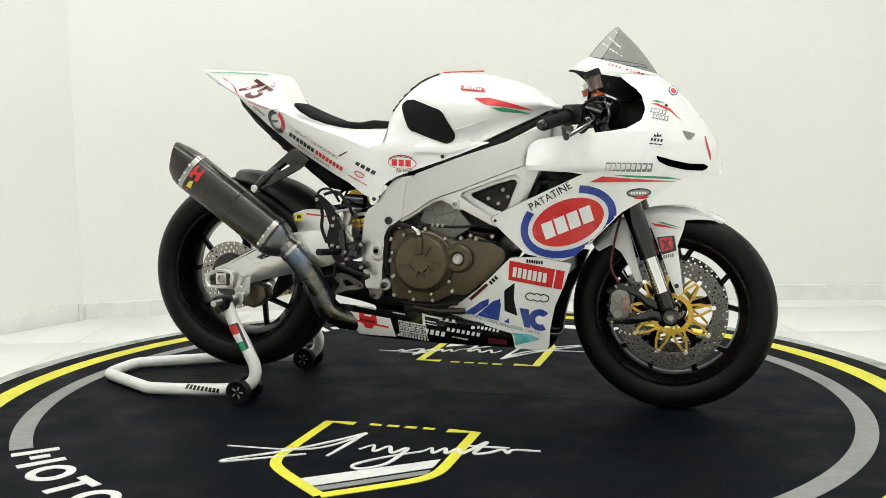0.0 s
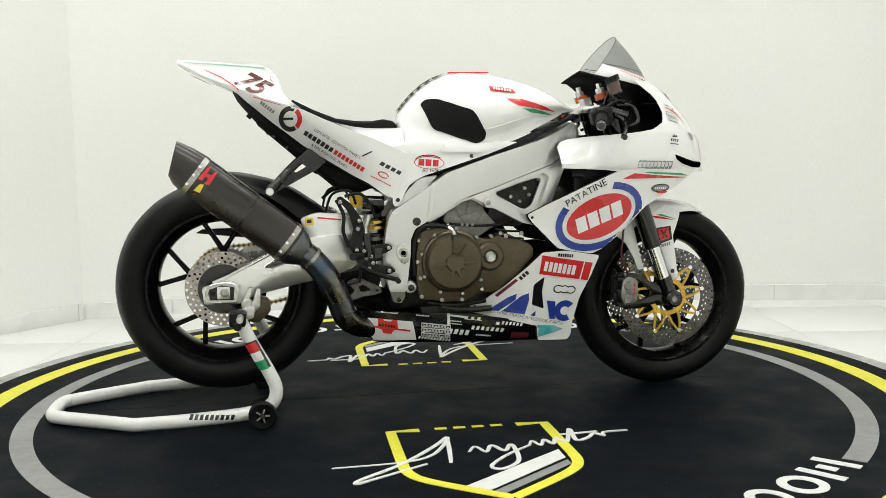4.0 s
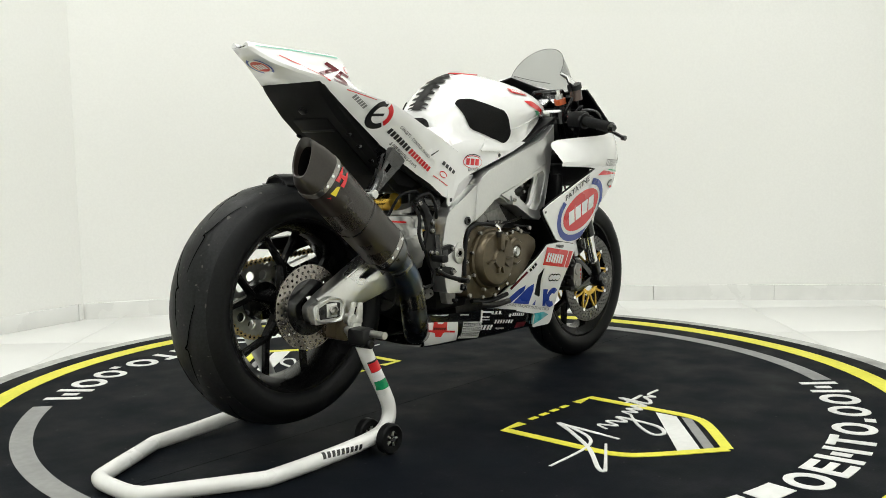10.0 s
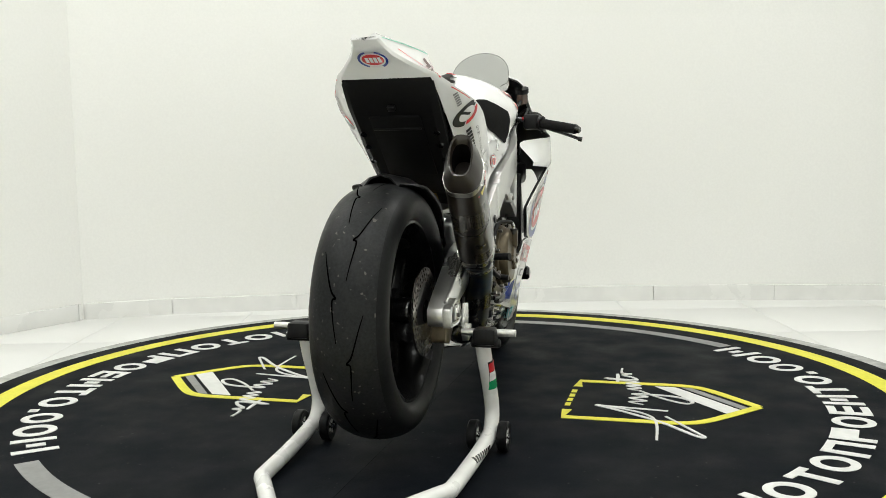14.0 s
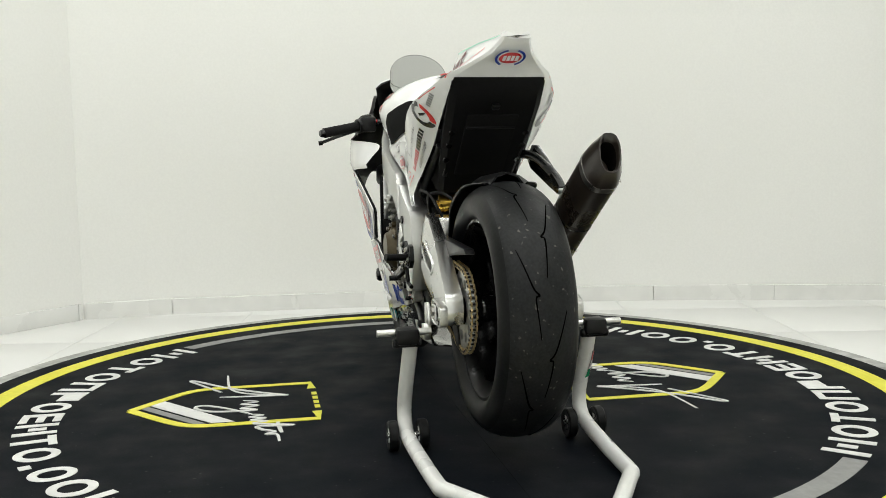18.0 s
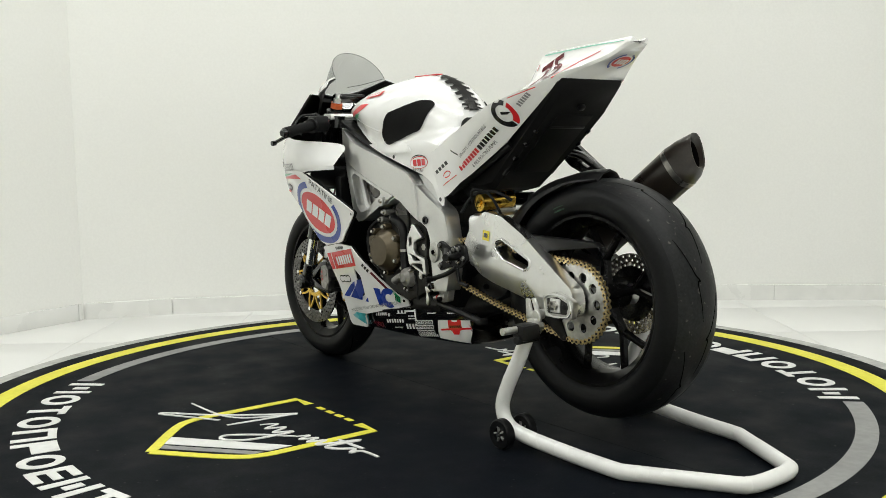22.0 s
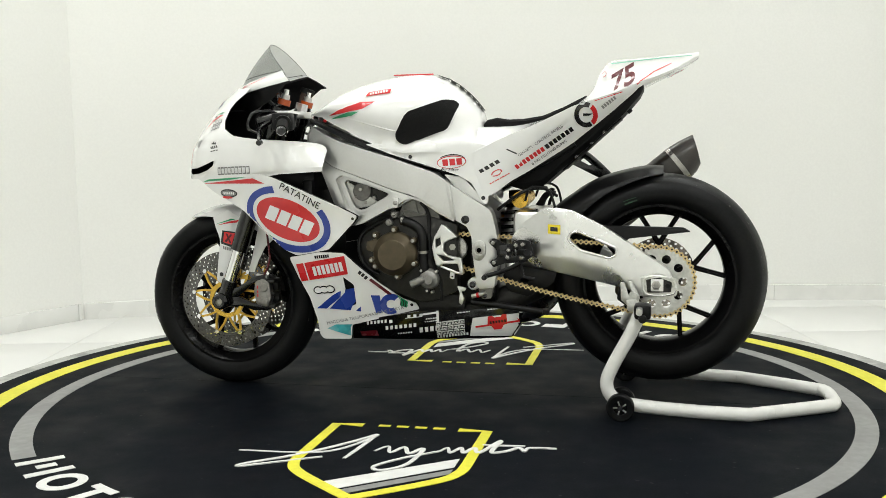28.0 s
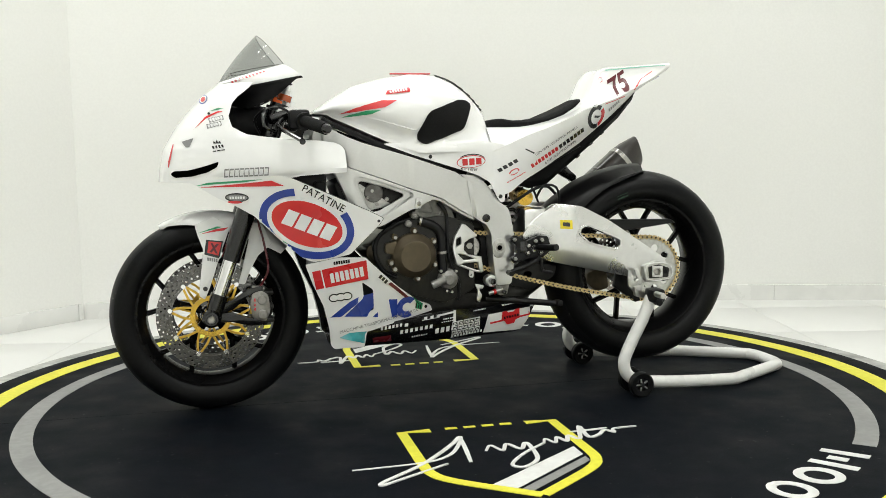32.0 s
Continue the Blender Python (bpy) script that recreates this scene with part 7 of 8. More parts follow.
# gold-lettered bolts of the front head, seen through the frame's window
for k in range(3):
    for s in (-1, 1):
        part("head_stud", drum(0.0065, s * 0.112, s * 0.124, (0.17 + 0.045 * k, 0.640 + 0.026 * k), 8, 0.001), STEEL, motorcycle)
part("head_cover", plate(rounded([(0.15, 0.62), (0.27, 0.70), (0.26, 0.60)], 0.006), 0.112, 0.118, 0.002), ALU_RAW, motorcycle)
from mathutils.bvhtree import BVHTree


# ---- decals: thin vinyl laid on the panels ----
def tree_of(ob):
    me = ob.data
    return BVHTree.FromPolygons([ob.matrix_basis @ v.co for v in me.vertices], [tuple(p.vertices) for p in me.polygons])


TREES = {}
ALSO = {}        # neighbours that a patch may reach over


def lay(bm, ob, side, lift=0.0014, also=()):
    """Lays a flat mesh in the (x, z) plane on the outside of a part, seen from its right (-1) or left (+1)."""
    trees = [TREES.setdefault(o.name, tree_of(o)) for o in (ob, *also)]
    start, way = side * 0.8, Vector((0, -side, 0))
    for v in bm.verts:
        best = None
        for tree in trees:
            hit, normal, _, _ = tree.ray_cast(Vector((v.co.x, start, v.co.z)), way)
            if hit is not None and (best is None or hit.y * side > best[0].y * side):
                best = (hit, normal)
        if best is None:
            near, _, _, _ = trees[0].find_nearest(Vector((v.co.x, side * 0.2, v.co.z)))
            v.co = near + Vector((0, side * lift, 0))
        else:
            hit, normal = best
            if normal.y * side < 0:
                normal = -normal
            v.co = hit + normal * lift
    return bm


def decal(name, outline, ob, side, material, lift=0.0014, step=0.012, label=""):
    bm = bmesh.new()
    bm.faces.new([bm.verts.new((x, 0, z)) for x, z in outline])
    cut_grid(bm, step)
    return part(name, lay(bm, ob, side, lift, ALSO.get(ob.name, ())), material, ob, label)


def decals(name, outlines, ob, side, material, lift=0.0014, step=0.012):
    for o in outlines:
        decal(name, o, ob, side, material, lift, step)


def wording(text, x, z, size, turn, ob, side, material, lift=0.0016, lean=0.0, squeeze=1.0, weight=0.0):
    """Words in the built-in font on a panel, reading forwards on both sides."""
    bm = letters(text, size, weight)
    c, s = math.cos(radians(turn)), math.sin(radians(turn))
    for v in bm.verts:
        u, w = v.co.x * squeeze + lean * v.co.y, v.co.y
        a, b = c * u - s * w, s * u + c * w
        v.co = Vector((x - side * a, 0, z + b))
    cut_grid(bm, 0.02)
    return part("lettering", lay(bm, ob, side, lift, ALSO.get(ob.name, ())), material, ob)


def pick(name, side):
    for o in motorcycle.children:
        if o.name.split(".")[0] == name and (o.data.vertices[0].co.y > 0) == (side > 0):
            return o


for s in (-1, 1):
    fair, low, cov = pick("side_fairing", s), pick("lower_fairing", s), pick("side_cover", s)
    ALSO[cov.name], ALSO[tail.name] = (tail,), tuple(pick("side_cover", q) for q in (-1, 1))
    ALSO[low.name] = (belly_pan,)
    skirt = [o for o in fuel_tank.children if (o.data.vertices[0].co.y > 0) == (s > 0)][0]
    # round emblem on the side fairing
    cx, cz, tn = 0.424, 0.578, 22.5
    decal("emblem_border", ellipse(cx, cz, 0.118, 0.0725, tn), fair, s, DECAL_WHITE, 0.0012)
    decal("emblem_field", ellipse(cx, cz, 0.108, 0.063, tn), fair, s, RED, 0.0022)
    decals("emblem_sign", bars(cx, cz, 0.158, 0.046, tn, 4, 0.12 * -s, 0.16), fair, s, DECAL_WHITE, 0.0032)
    decal("emblem_arc", arc_band(cx, cz, 0.121, 0.076, 0.143, 0.098, tn, 131, 285), fair, s, BLUE)
    decal("emblem_arc", arc_band(cx, cz, 0.121, 0.076, 0.143, 0.098, tn, -52, 58), fair, s, BLUE)
    decal("emblem_arc_tip", arc_band(cx, cz, 0.121, 0.076, 0.143, 0.098, tn, 285, 294), fair, s, GREEN)
    decal("emblem_arc_tip", arc_band(cx, cz, 0.121, 0.076, 0.143, 0.098, tn, -64, -52), fair, s, RED)
    wording("PATATINE", 0.377, 0.652, 0.0305, 29 if s < 0 else -29, fair, s, DECAL_BLACK)
    # flag stripes under the nose
    decal("stripe", [(0.548, 0.7125), (0.60, 0.7105), (0.70, 0.7045), (0.735, 0.695), (0.69, 0.699), (0.60, 0.705)], fair, s, GREEN)
    decal("stripe", [(0.488, 0.692), (0.526, 0.7085), (0.60, 0.7015), (0.735, 0.690), (0.60, 0.692)], fair, s, RED)
    decal("badge", ellipse(0.622, 0.661, 0.033, 0.013, 2), fair, s, DECAL_BLACK)
    decal("badge", ellipse(0.622, 0.661, 0.029, 0.009, 2), fair, s, DECAL_GREY, 0.002)
    decals("badge_mark", bars(0.622, 0.661, 0.044, 0.007, 0, 6, 0, 0.3), fair, s, DECAL_WHITE, 0.0028)
    decal("badge_mark", ellipse(0.628, 0.648, 0.020, 0.004, 2), fair, s, RED, 0.0028)
    decal("badge_ring", ellipse(0.213, 0.566 + 0.015, 0.0045, 0.0045, 0, 12), fair, s, DECAL_BLACK)
    # nose
    decals("outlined_sign", bars(0.596, 0.733, 0.125, 0.024, -2 if s < 0 else -2, 9, 0.15 * -s, 0.15), upper, s, DECAL_GREY)
    decals("outlined_sign", bars(0.596, 0.733, 0.121, 0.016, -2, 9, 0.15 * -s, 0.30), upper, s, DECAL_WHITE, 0.0022)
    # the fairing is uncut here: a near-black patch paints the intake's inner shade
    intake = rounded([(0.668, 0.764), (0.674, 0.748), (0.700, 0.734), (0.745, 0.722), (0.792, 0.718), (0.806, 0.728), (0.796, 0.737), (0.752, 0.740), (0.712, 0.750)], 0.005)
    decal("intake_slot", intake, upper, s, GROOVE_SHADE, 0.0014, label="air intake slot drawn as a flat patch of dark shade")
    decals("crown_mark", [[(0.660, 0.815), (0.663, 0.823), (0.668, 0.818), (0.671, 0.827), (0.675, 0.818), (0.680, 0.823), (0.682, 0.815)]], upper, s, DECAL_BLACK)
    decals("crown_sign", bars(0.670, 0.806, 0.034, 0.008, -8 * 1, 4, 0.2, 0.4) + bars(0.668, 0.795, 0.036, 0.003, -8, 3, 0, 0.2), upper, s, DECAL_BLACK)
    decals("outlined_sign", bars(0.672, 0.885, 0.044, 0.013, -12, 5, 0, 0.3) + bars(0.678, 0.868, 0.044, 0.013, -12, 5, 0, 0.3), upper, s, DECAL_GREY)
    decals("outlined_sign", bars(0.672, 0.885, 0.040, 0.008, -12, 5, 0, 0.45) + bars(0.678, 0.868, 0.040, 0.008, -12, 5, 0, 0.45), upper, s, DECAL_WHITE, 0.002)
    decal("stripe", [(0.650, 0.907), (0.665, 0.908), (0.700, 0.893), (0.735, 0.855), (0.700, 0.886), (0.668, 0.902)], upper, s, RED)
    decal("stripe", [(0.648, 0.915), (0.665, 0.917), (0.690, 0.908), (0.664, 0.912)], upper, s, GREEN)
    decal("badge", rounded([(0.735, 0.832), (0.770, 0.822), (0.758, 0.805), (0.748, 0.806)], 0.004), upper, s, DECAL_GREY)
    decal("stripe", [(0.793, 0.815), (0.796, 0.815), (0.811, 0.765), (0.812, 0.748), (0.809, 0.748)], upper, s, RED)
    decal("nose_screw", ellipse(0.690, 0.902, 0.004, 0.004, 0, 10), upper, s, DECAL_BLACK)
    lip = [o for o in upper.children if o.name.startswith("screen_lip")][0]
    decals("lip_sign", bars(0.575, 1.010, 0.105, 0.0055, -17, 10, 0.3, 0.45), lip, s, RED, 0.001)
    decal("nose_emblem", ellipse(0.704, 0.946, 0.011, 0.015, 30), upper, s, BLUE, 0.0012, 0.006)
    decal("nose_emblem", ellipse(0.704, 0.946, 0.009, 0.012, 30), upper, s, DECAL_WHITE, 0.0018, 0.006)
    decal("nose_emblem", ellipse(0.704, 0.946, 0.006, 0.009, 30), upper, s, RED, 0.0024, 0.006)
    # lower fairing
    decal("red_panel", [(0.250, 0.463), (0.412, 0.434), (0.400, 0.378), (0.243, 0.404)], low, s, RED)
    decal("panel_line", [(0.384, 0.4395), (0.388, 0.4388), (0.376, 0.382), (0.372, 0.383)], low, s, DECAL_WHITE, 0.0022)
    decals("panel_sign", bars(0.310, 0.420, 0.105, 0.030, -10 if s < 0 else -10, 7, 0.0, 0.28), low, s, DECAL_WHITE, 0.0022)
    decals("badge_sign", bars(0.325, 0.460, 0.050, 0.010, -6, 7, 0, 0.25), low, s, DECAL_BLACK)
    for k in (-1, 0, 1):
        decal("link_ring", ellipse(0.327 + k * 0.020, 0.352 - k * 0.002, 0.016, 0.013, 0, 20), low, s, DECAL_BLACK)
    for k in (-1, 0, 1):
        decal("link_ring", ellipse(0.327 + k * 0.020, 0.352 - k * 0.002, 0.0125, 0.0095, 0, 20), low, s, DECAL_WHITE, 0.0022)
    def mac(pts):
        return pts if s < 0 else [(0.45 - x, z + 0.012 + 0.10 * (x - 0.225)) for x, z in pts]


    decal("blue_mark", mac([(0.092, 0.290), (0.125, 0.287), (0.175, 0.322), (0.178, 0.342), (0.150, 0.330)]), low, s, BLUE)
    decal("blue_mark", mac([(0.135, 0.286), (0.205, 0.275), (0.216, 0.322), (0.214, 0.344), (0.190, 0.334)]), low, s, BLUE)
    decal("blue_mark", mac([(0.222, 0.272), (0.238, 0.268), (0.238, 0.285)]), low, s, BLUE)
    decal("blue_mark", mac([(0.272, 0.318), (0.300, 0.314), (0.302, 0.256), (0.284, 0.258)]), low, s, BLUE)
    decal("blue_mark", mac(arc_band(0.332, 0.282, 0.014, 0.014, 0.034, 0.034, 0, 40, 300, 18)), low, s, BLUE)
    decal("red_strip", [(0.112, 0.338), (0.120, 0.332), (0.180, 0.384), (0.172, 0.390)], low, s, MAROON)
    decals("strip_sign", bars(0.198, 0.402, 0.036, 0.012, 43, 3, 0, 0.3), low, s, DECAL_BLACK)
    wording("MACCHINE TRASFORMAZIONE CARTA", 0.205, 0.2655, 0.0145, -12 if s < 0 else 12, low, s, DECAL_GREY)
    decal("teal_patch", [(0.245, 0.238), (0.30, 0.236), (0.330, 0.222), (0.300, 0.212), (0.255, 0.200), (0.248, 0.200)], low, s, TEAL)
    decal("fairing_screw", ellipse(0.054, 0.301, 0.005, 0.005, 0, 12), low, s, DECAL_BLACK)
    if s > 0:
        decal("green_mark", [(0.062, 0.325), (0.085, 0.335), (0.090, 0.300), (0.070, 0.292)], low, s, DECAL_BLACK, 0.0022)
        decals("green_claw", bars(0.076, 0.313, 0.022, 0.034, 10, 3, 0, 0.45), low, s, GREEN, 0.003)
    # belly pan patches
    decal("white_patch", [(-0.308, 0.286), (-0.145, 0.266), (-0.132, 0.206), (-0.262, 0.208), (-0.285, 0.245)], belly_pan, s, DECAL_WHITE, 0.002)
    decal("red_bar", [(-0.290, 0.262), (-0.152, 0.240), (-0.153, 0.234), (-0.291, 0.256)], belly_pan, s, RED, 0.003)
    decal("red_mark", [(-0.250, 0.281), (-0.236, 0.279), (-0.232, 0.272), (-0.212, 0.269), (-0.206, 0.274), (-0.192, 0.272), (-0.190, 0.244), (-0.203, 0.240), (-0.210, 0.230), (-0.234, 0.233), (-0.240, 0.245), (-0.252, 0.250)], belly_pan, s, RED, 0.0035)
    decals("mark_sign", bars(-0.221, 0.256, 0.054, 0.008, -9, 6, 0, 0.4), belly_pan, s, DECAL_BLACK, 0.0045)
    rows = [(-0.225, 0.2995, 0.070, 0.007, 8, 0.2), (-0.115, 0.284, 0.042, 0.004, 9, 0.3), (0.045, 0.268, 0.060, 0.010, 3, 0.5), (0.050, 0.263, 0.070, 0.002, 1, 0.2), (-0.012, 0.262, 0.038, 0.004, 5, 0.3), (-0.010, 0.253, 0.040, 0.003, 6, 0.3),
            (-0.075, 0.207, 0.105, 0.008, 11, 0.35), (0.000, 0.2265, 0.070, 0.016, 4, 0.35), (0.092, 0.232, 0.110, 0.012, 7, 0.42), (0.078, 0.2115, 0.050, 0.005, 9, 0.4), (0.170, 0.2445, 0.072, 0.010, 6, 0.42), (0.122, 0.248, 0.014, 0.010, 1, 0.2)]
    for bx, bz, bl, bh, bn, gap in rows:
        decals("patch_sign", bars(bx, bz, bl, bh, -8, bn, 0.2 * -s, gap), belly_pan, s, DECAL_WHITE, 0.002)
    decal("patch_sign", [(-0.038, 0.288), (-0.030, 0.287), (-0.030, 0.243), (-0.038, 0.244)], belly_pan, s, DECAL_WHITE, 0.002)
    decal("patch_sign", [(-0.038, 0.286), (0.022, 0.276), (0.022, 0.270), (-0.038, 0.280)], belly_pan, s, DECAL_WHITE, 0.002)
    for r in range(3):
        for c in range(5):
            bx, bz = -0.118 + c * 0.0185, 0.262 - r * 0.0155 - c * 0.0024
            decal("cell_sign", [(bx, bz), (bx + 0.0165, bz - 0.002), (bx + 0.0165, bz - 0.0150), (bx, bz - 0.013)], belly_pan, s, DECAL_WHITE, 0.002)
            decal("cell_sign", [(bx + 0.002, bz - 0.003), (bx + 0.0145, bz - 0.005), (bx + 0.0145, bz - 0.0125), (bx + 0.002, bz - 0.0105)], belly_pan, s, DECAL_BLACK, 0.003)
            decal("cell_sign", [(bx + 0.005, bz - 0.006), (bx + 0.0115, bz - 0.007), (bx + 0.0115, bz - 0.0105), (bx + 0.005, bz - 0.0095)], belly_pan, s, DECAL_WHITE, 0.004)
    decal("maroon_patch", [(0.168, 0.218), (0.225, 0.212), (0.222, 0.196), (0.165, 0.198)], belly_pan, s, MAROON, 0.002)
    # tank
    grip = rounded([(-0.104, 0.925), (-0.088, 0.938), (-0.058, 0.940), (0.047, 0.902), (0.084, 0.838), (0.080, 0.815), (0.056, 0.803), (-0.072, 0.850)], 0.014)
    pad = decal("knee_grip", grip, fuel_tank, s, BLACK_FOAM, 0.004, label="black textured knee grip pad")
    decal("stripe", [(0.143, 0.937), (0.190, 0.936), (0.270, 0.914), (0.312, 0.899), (0.270, 0.904), (0.180, 0.916)], fuel_tank, s, RED, 0.002)
    decal("stripe", [(0.192, 0.908), (0.235, 0.907), (0.285, 0.896), (0.303, 0.889), (0.262, 0.893), (0.222, 0.897)], fuel_tank, s, GREEN, 0.0026)
    decal("red_panel", [(0.098, 0.976), (0.168, 0.965), (0.177, 0.952), (0.100, 0.961)], fuel_tank, s, RED, 0.003, 0.006)
    decals("panel_sign", bars(0.137, 0.963, 0.058, 0.007, -9, 7, 0, 0.35), fuel_tank, s, DECAL_WHITE, 0.0045)
    # side cover and tail
    decal("badge_ring", ellipse(-0.089, 0.750, 0.046, 0.0195, -4), cov, s, RED, 0.0012)
    decal("badge_field", ellipse(-0.089, 0.7495, 0.0435, 0.0172, -4), cov, s, DECAL_WHITE, 0.002)
    decals("badge_sign", bars(-0.089, 0.750, 0.066, 0.020, -4, 3, 0.0, 0.22), cov, s, RED, 0.003)
    decal("badge_shade", arc_band(-0.089, 0.753, 0.043, 0.018, 0.045, 0.021, -4, 40, 165, 14), cov, s, DECAL_BLACK, 0.003)
    wording("Air Filter", -0.083, 0.727, 0.015, 2 if s < 0 else -2, cov, s, DECAL_BLACK, lean=0.15)
    decals("black_sign", bars(-0.205, 0.735, 0.074, 0.0115, -28, 4, 0.2, 0.3), cov, s, DECAL_BLACK)
    decal("red_outline", arc_band(-0.228, 0.716, 0.014, 0.006, 0.018, 0.009, -25, 0, 330, 18), cov, s, RED)
    decals("small_sign", bars(-0.235, 0.698, 0.070, 0.003, -28, 8, 0, 0.2), cov, s, RED)
    decal("cover_screw", ellipse(-0.185, 0.640, 0.0065, 0.0065, 0, 12), cov, s, DECAL_BLACK)
    decal("cover_screw", ellipse(0.040, 0.7675, 0.0060, 0.0060, 0, 12), cov, s, DECAL_BLACK)
    ex, ez = -0.496, 0.884
    decal("ring_mark", arc_band(ex, ez, 0.020, 0.022, 0.033, 0.036, 0, 65, 300) if s < 0 else arc_band(ex, ez, 0.020, 0.022, 0.033, 0.036, 0, -120, 115), tail, s, DECAL_BLACK)
    decal("ring_mark", arc_band(ex, ez, 0.020, 0.022, 0.033, 0.036, 0, -52, 52) if s < 0 else arc_band(ex, ez, 0.020, 0.022, 0.033, 0.036, 0, 128, 232), tail, s, RED)
    decal("ring_bar", [(ex + 0.012 * -s * -1 - 0.02, ez - 0.003), (ex + 0.008, ez - 0.003), (ex + 0.008, ez + 0.004), (ex - 0.02, ez + 0.004)], tail, s, DECAL_BLACK)
    decals("black_sign", bars(-0.415, 0.817, 0.100, 0.0135, -34, 7, 0, 0.25), tail, s, DECAL_BLACK)
    decals("red_sign", bars(-0.327, 0.759, 0.105, 0.0135, -33, 8, 0, 0.25), tail, s, RED)
    wording("GEN-SETS - CONTROL PANELS", -0.362, 0.810, 0.0115, -33 if s < 0 else 33, tail, s, DECAL_BLACK)
    wording("& FIRE FIGHTING-PUMPS", -0.385, 0.775, 0.0115, -34 if s < 0 else 34, tail, s, DECAL_BLACK)
    decal("slash", [(-0.292, 0.775), (-0.262, 0.788), (-0.260, 0.785), (-0.290, 0.771)], tail, s, DECAL_BLACK)
    decals("grey_sign", bars(-0.560, 0.918, 0.050, 0.010, -38, 6, 0, 0.3), tail, s, DECAL_GREY)
    wording("75", -0.602, 0.986, 0.078, -30 if s < 0 else 30, tail, s, MAROON, lean=0.6 if s < 0 else 0.5, squeeze=1.05, weight=0.0022)
    decal("thin_line", [(-0.742, 1.033), (-0.690, 1.006), (-0.642, 0.969), (-0.640, 0.971), (-0.689, 1.009), (-0.742, 1.0355)], tail, s, RED)
    decal("edge_line", [(-0.80, 1.0575), (-0.70, 1.0505), (-0.565, 1.037), (-0.565, 1.0335), (-0.70, 1.047), (-0.80, 1.0555)], tail, s, MINT)
    decal("small_badge", ellipse(-0.545, 1.004, 0.006, 0.009, 20), tail, s, RED, 0.0014, 0.006)
    decal("small_badge", ellipse(-0.545, 1.004, 0.0045, 0.0075, 20), tail, s, DECAL_WHITE, 0.002, 0.006)
    decal("thin_line", [(-0.600, 0.950), (-0.560, 0.936), (-0.521, 0.924), (-0.521, 0.922), (-0.560, 0.934), (-0.600, 0.9475)], tail, s, RED)
    # mudguard legs
    leg = [o for o in front_fender.children if (o.data.vertices[0].co.y > 0) == (s > 0)][0]
    decal("panel_border", [(0.663, 0.525), (0.713, 0.531), (0.720, 0.487), (0.677, 0.473)], leg, s, DECAL_BLACK, 0.001)
    decal("red_panel", [(0.668, 0.521), (0.706, 0.526), (0.711, 0.492), (0.679, 0.482)], leg, s, RED, 0.0018)
    decals("panel_mark", [[(0.676, 0.517), (0.683, 0.518), (0.706, 0.494), (0.698, 0.492)], [(0.701, 0.522), (0.694, 0.520), (0.681, 0.488), (0.688, 0.490)]], leg, s, MAROON, 0.0026)
    decals("panel_sign", bars(0.697, 0.470, 0.032, 0.010, 12, 5, 0.2, 0.3), leg, s, DECAL_GREY, 0.001)
    decal("leg_screw", ellipse(0.721, 0.383, 0.007, 0.007, 0, 14), leg, s, DECAL_BLACK, 0.002)
    decal("stripe", [(0.646, 0.566), (0.660, 0.557), (0.690, 0.554), (0.730, 0.548), (0.690, 0.560), (0.668, 0.564)], leg, s, RED, 0.001)
    decal("stripe", [(0.664, 0.568), (0.680, 0.570), (0.738, 0.551), (0.700, 0.559)], leg, s, GREEN, 0.001)
swing_l = pick("swingarm", 1)
decal("yellow_square", [(-0.382, 0.560), (-0.420, 0.558), (-0.420, 0.530), (-0.382, 0.532)], swing_l, 1, YELLOW)
decal("square_sign", [(-0.390, 0.552), (-0.412, 0.551), (-0.412, 0.538), (-0.390, 0.540)], swing_l, 1, DECAL_BLACK, 0.002)
decal("square_foot", [(-0.382, 0.529), (-0.420, 0.527), (-0.420, 0.518), (-0.382, 0.520)], swing_l, 1, DECAL_WHITE)
# rear of the tail


def rear_patch(outline, material, lift, name):
    """A patch on the slanted rear underside of the tail: (y, s) with s along the slope."""
    a, b = Vector((-0.808, 0, 1.0405)), Vector((-0.660, 0, 0.968))
    d = (b - a)
    n = Vector((d.z, 0, -d.x)).normalized()
    own = bmesh.new()
    own.faces.new([own.verts.new(a + d * t + Vector((0, y, 0)) + n * lift) for y, t in outline])
    part(name, own, material, tail)


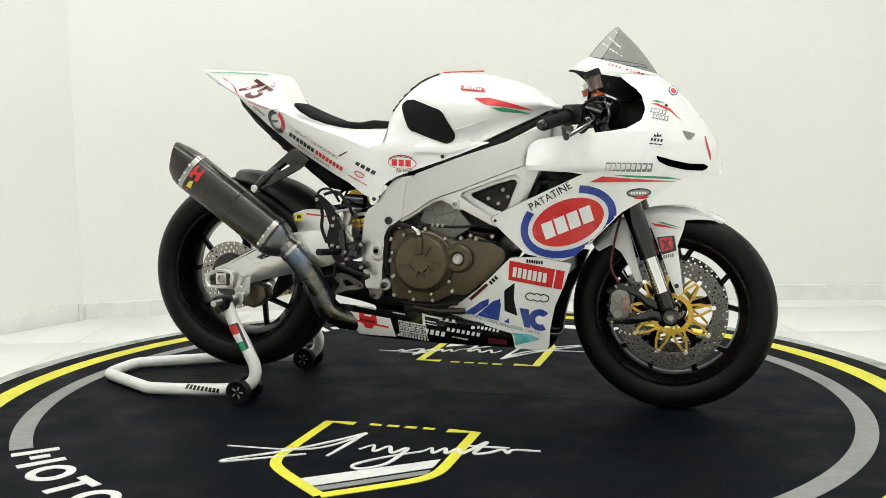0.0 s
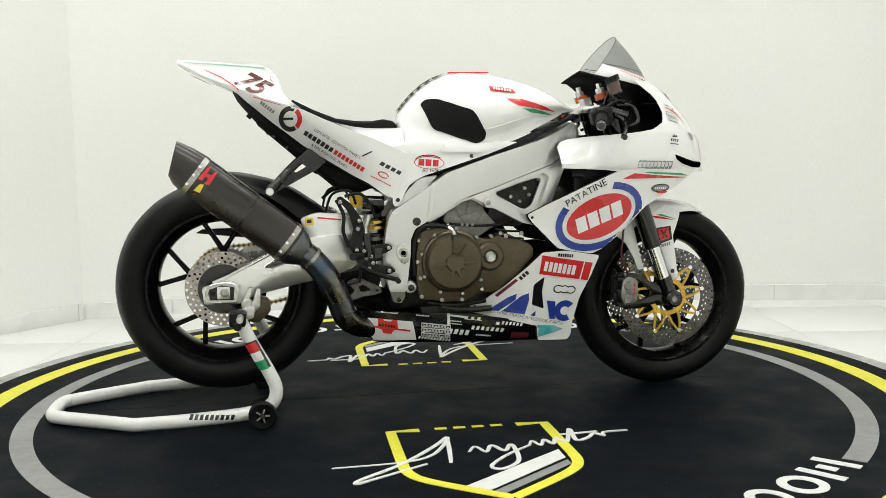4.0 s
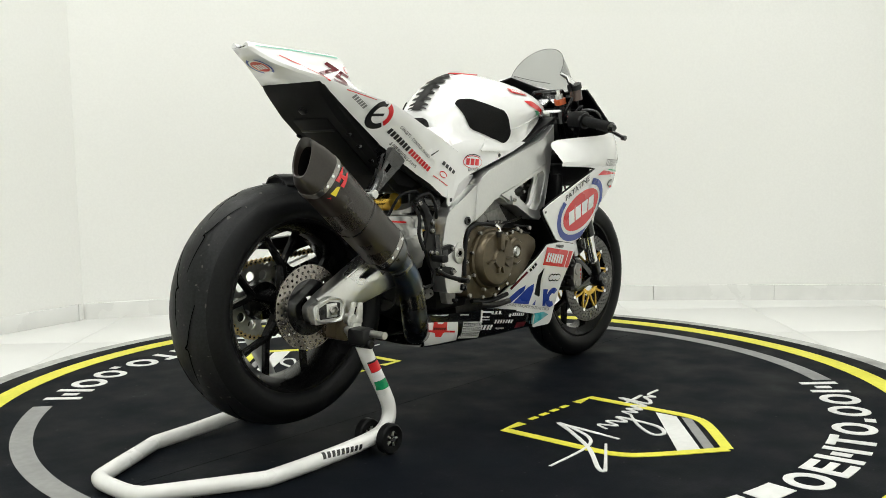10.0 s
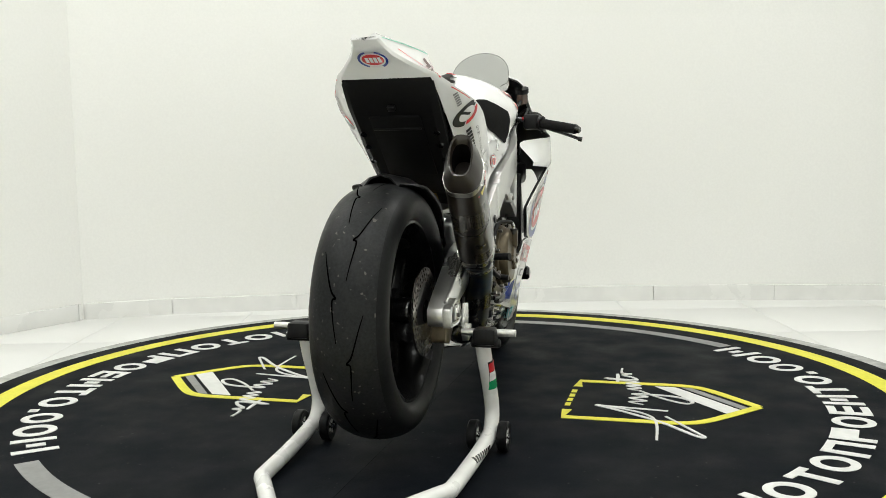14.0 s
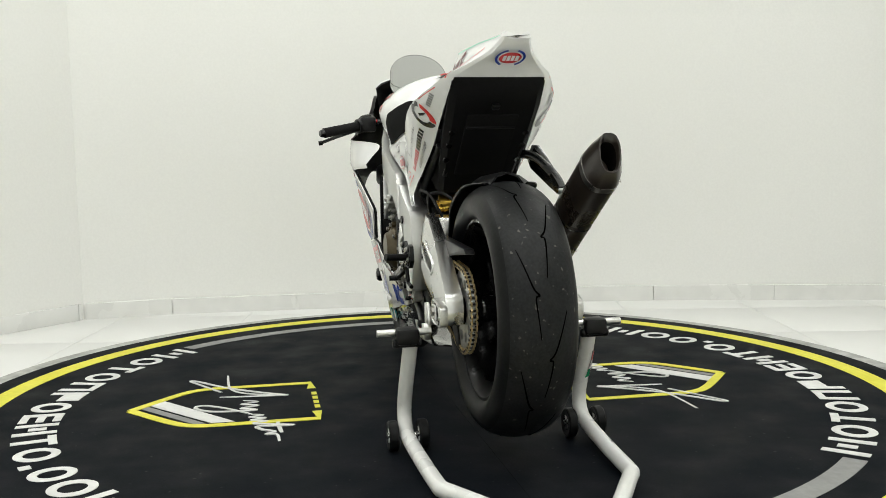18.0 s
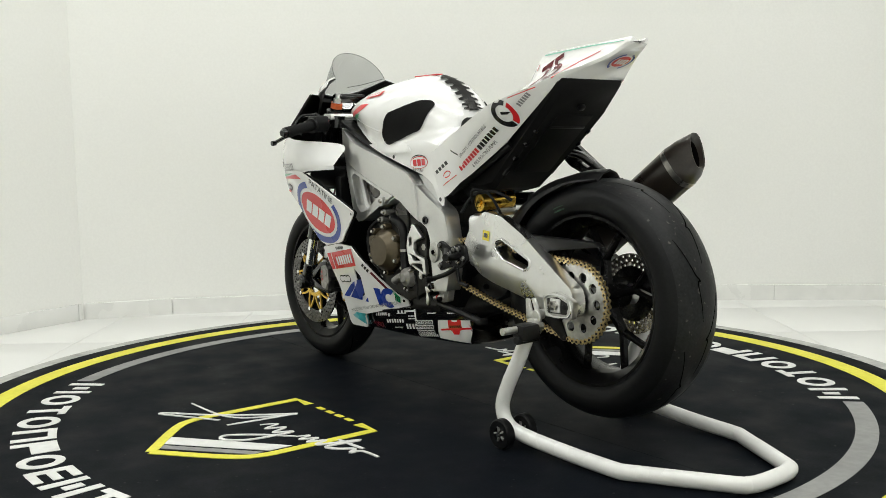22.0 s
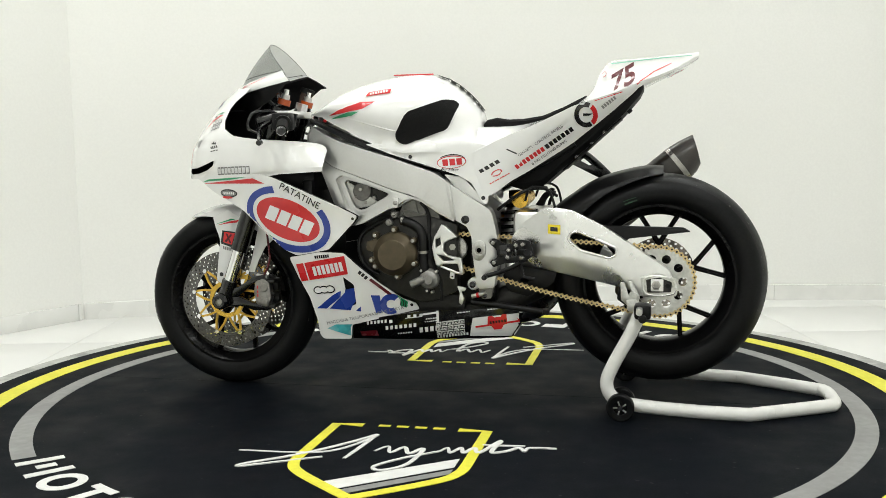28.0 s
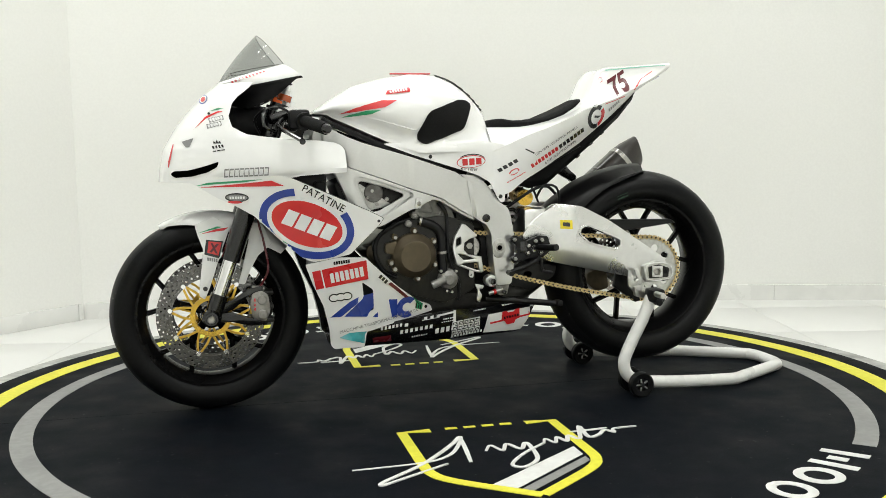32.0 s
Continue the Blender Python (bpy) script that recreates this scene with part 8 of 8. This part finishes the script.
rear_patch(arc_band(0, 0.36, 0.032, 0.19, 0.038, 0.235, 0, 120, 250, 14), BLUE, 0.0068, "emblem_arc")
rear_patch(arc_band(0, 0.36, 0.032, 0.19, 0.038, 0.235, 0, -70, 60, 14), BLUE, 0.0068, "emblem_arc")
rear_patch([(x, z) for x, z in ellipse(0, 0.36, 0.031, 0.18)], DECAL_WHITE, 0.0060, "emblem_border")
rear_patch([(x, z) for x, z in ellipse(0, 0.36, 0.028, 0.15)], RED, 0.0068, "emblem_field")
for o in bars(0, 0.36, 0.042, 0.14, 0, 4, 0, 0.22):
    rear_patch(o, DECAL_WHITE, 0.0076, "emblem_sign")
# silencer label
for name, u0, u1, v0, v1, m in (("red_stroke", 0.024, 0.038, -0.002, 0.046, RED), ("red_stroke", 0.046, 0.060, -0.002, 0.046, RED), ("red_bar", 0.030, 0.056, 0.014, 0.030, RED), ("yellow_mark", 0.034, 0.052, -0.034, -0.004, YELLOW), ("red_foot", 0.036, 0.046, -0.046, -0.037, RED)):
    up = Vector((0, 1, 0)).cross(d).normalized()
    up = up if up.z > 0 else -up
    q = [EX_A + d * u + up * v for u, v in ((u0, v0), (u1, v0 + 0.004), (u1 - 0.004, v1), (u0 + 0.004, v1 - 0.006))]
    decal(name, [(p.x, p.z) for p in q], silencer, -1, m)
# flag on the stand's uprights and black sign on its tube
frame_tube = [o for o in paddock_stand.children if o.name.startswith("tube_frame")][0]
for s in (-1,):
    decal("flag_border", [(-0.647, 0.246), (-0.615, 0.256), (-0.575, 0.177), (-0.607, 0.167)], frame_tube, s, DECAL_BLACK, 0.0008, 0.006)
    for k, m in enumerate((RED, DECAL_WHITE, GREEN)):
        x0, z0 = -0.632 + 0.0125 * k, 0.238 - 0.026 * k
        decal("flag_patch", [(x0 - 0.012, z0 + 0.004), (x0 + 0.014, z0 + 0.012), (x0 + 0.0265, z0 - 0.013), (x0 + 0.0005, z0 - 0.021)], frame_tube, s, m, 0.0022, 0.006)
    decals("tube_sign", bars(-0.745, 0.037, 0.130, 0.013, -2, 9, 0.3, 0.35), frame_tube, s, DECAL_BLACK, 0.001, 0.006)


# ---- what moves ----
def motions():
    rows, bike_rows = [], []
    for k in range(0, 33):
        t = float(k)
        turn = pose(0, 0, 0, 0, 0, TURN_START + TURN_RATE * t)
        rows.append((t, turn))
        bike_rows.append((t, turn @ pose(BIKE_X, BIKE_Y, 0, 0, 0, BIKE_TURN)))
    walk(turntable, rows)
    walk(motorcycle, bike_rows)
    walk(paddock_stand, bike_rows)


motions()
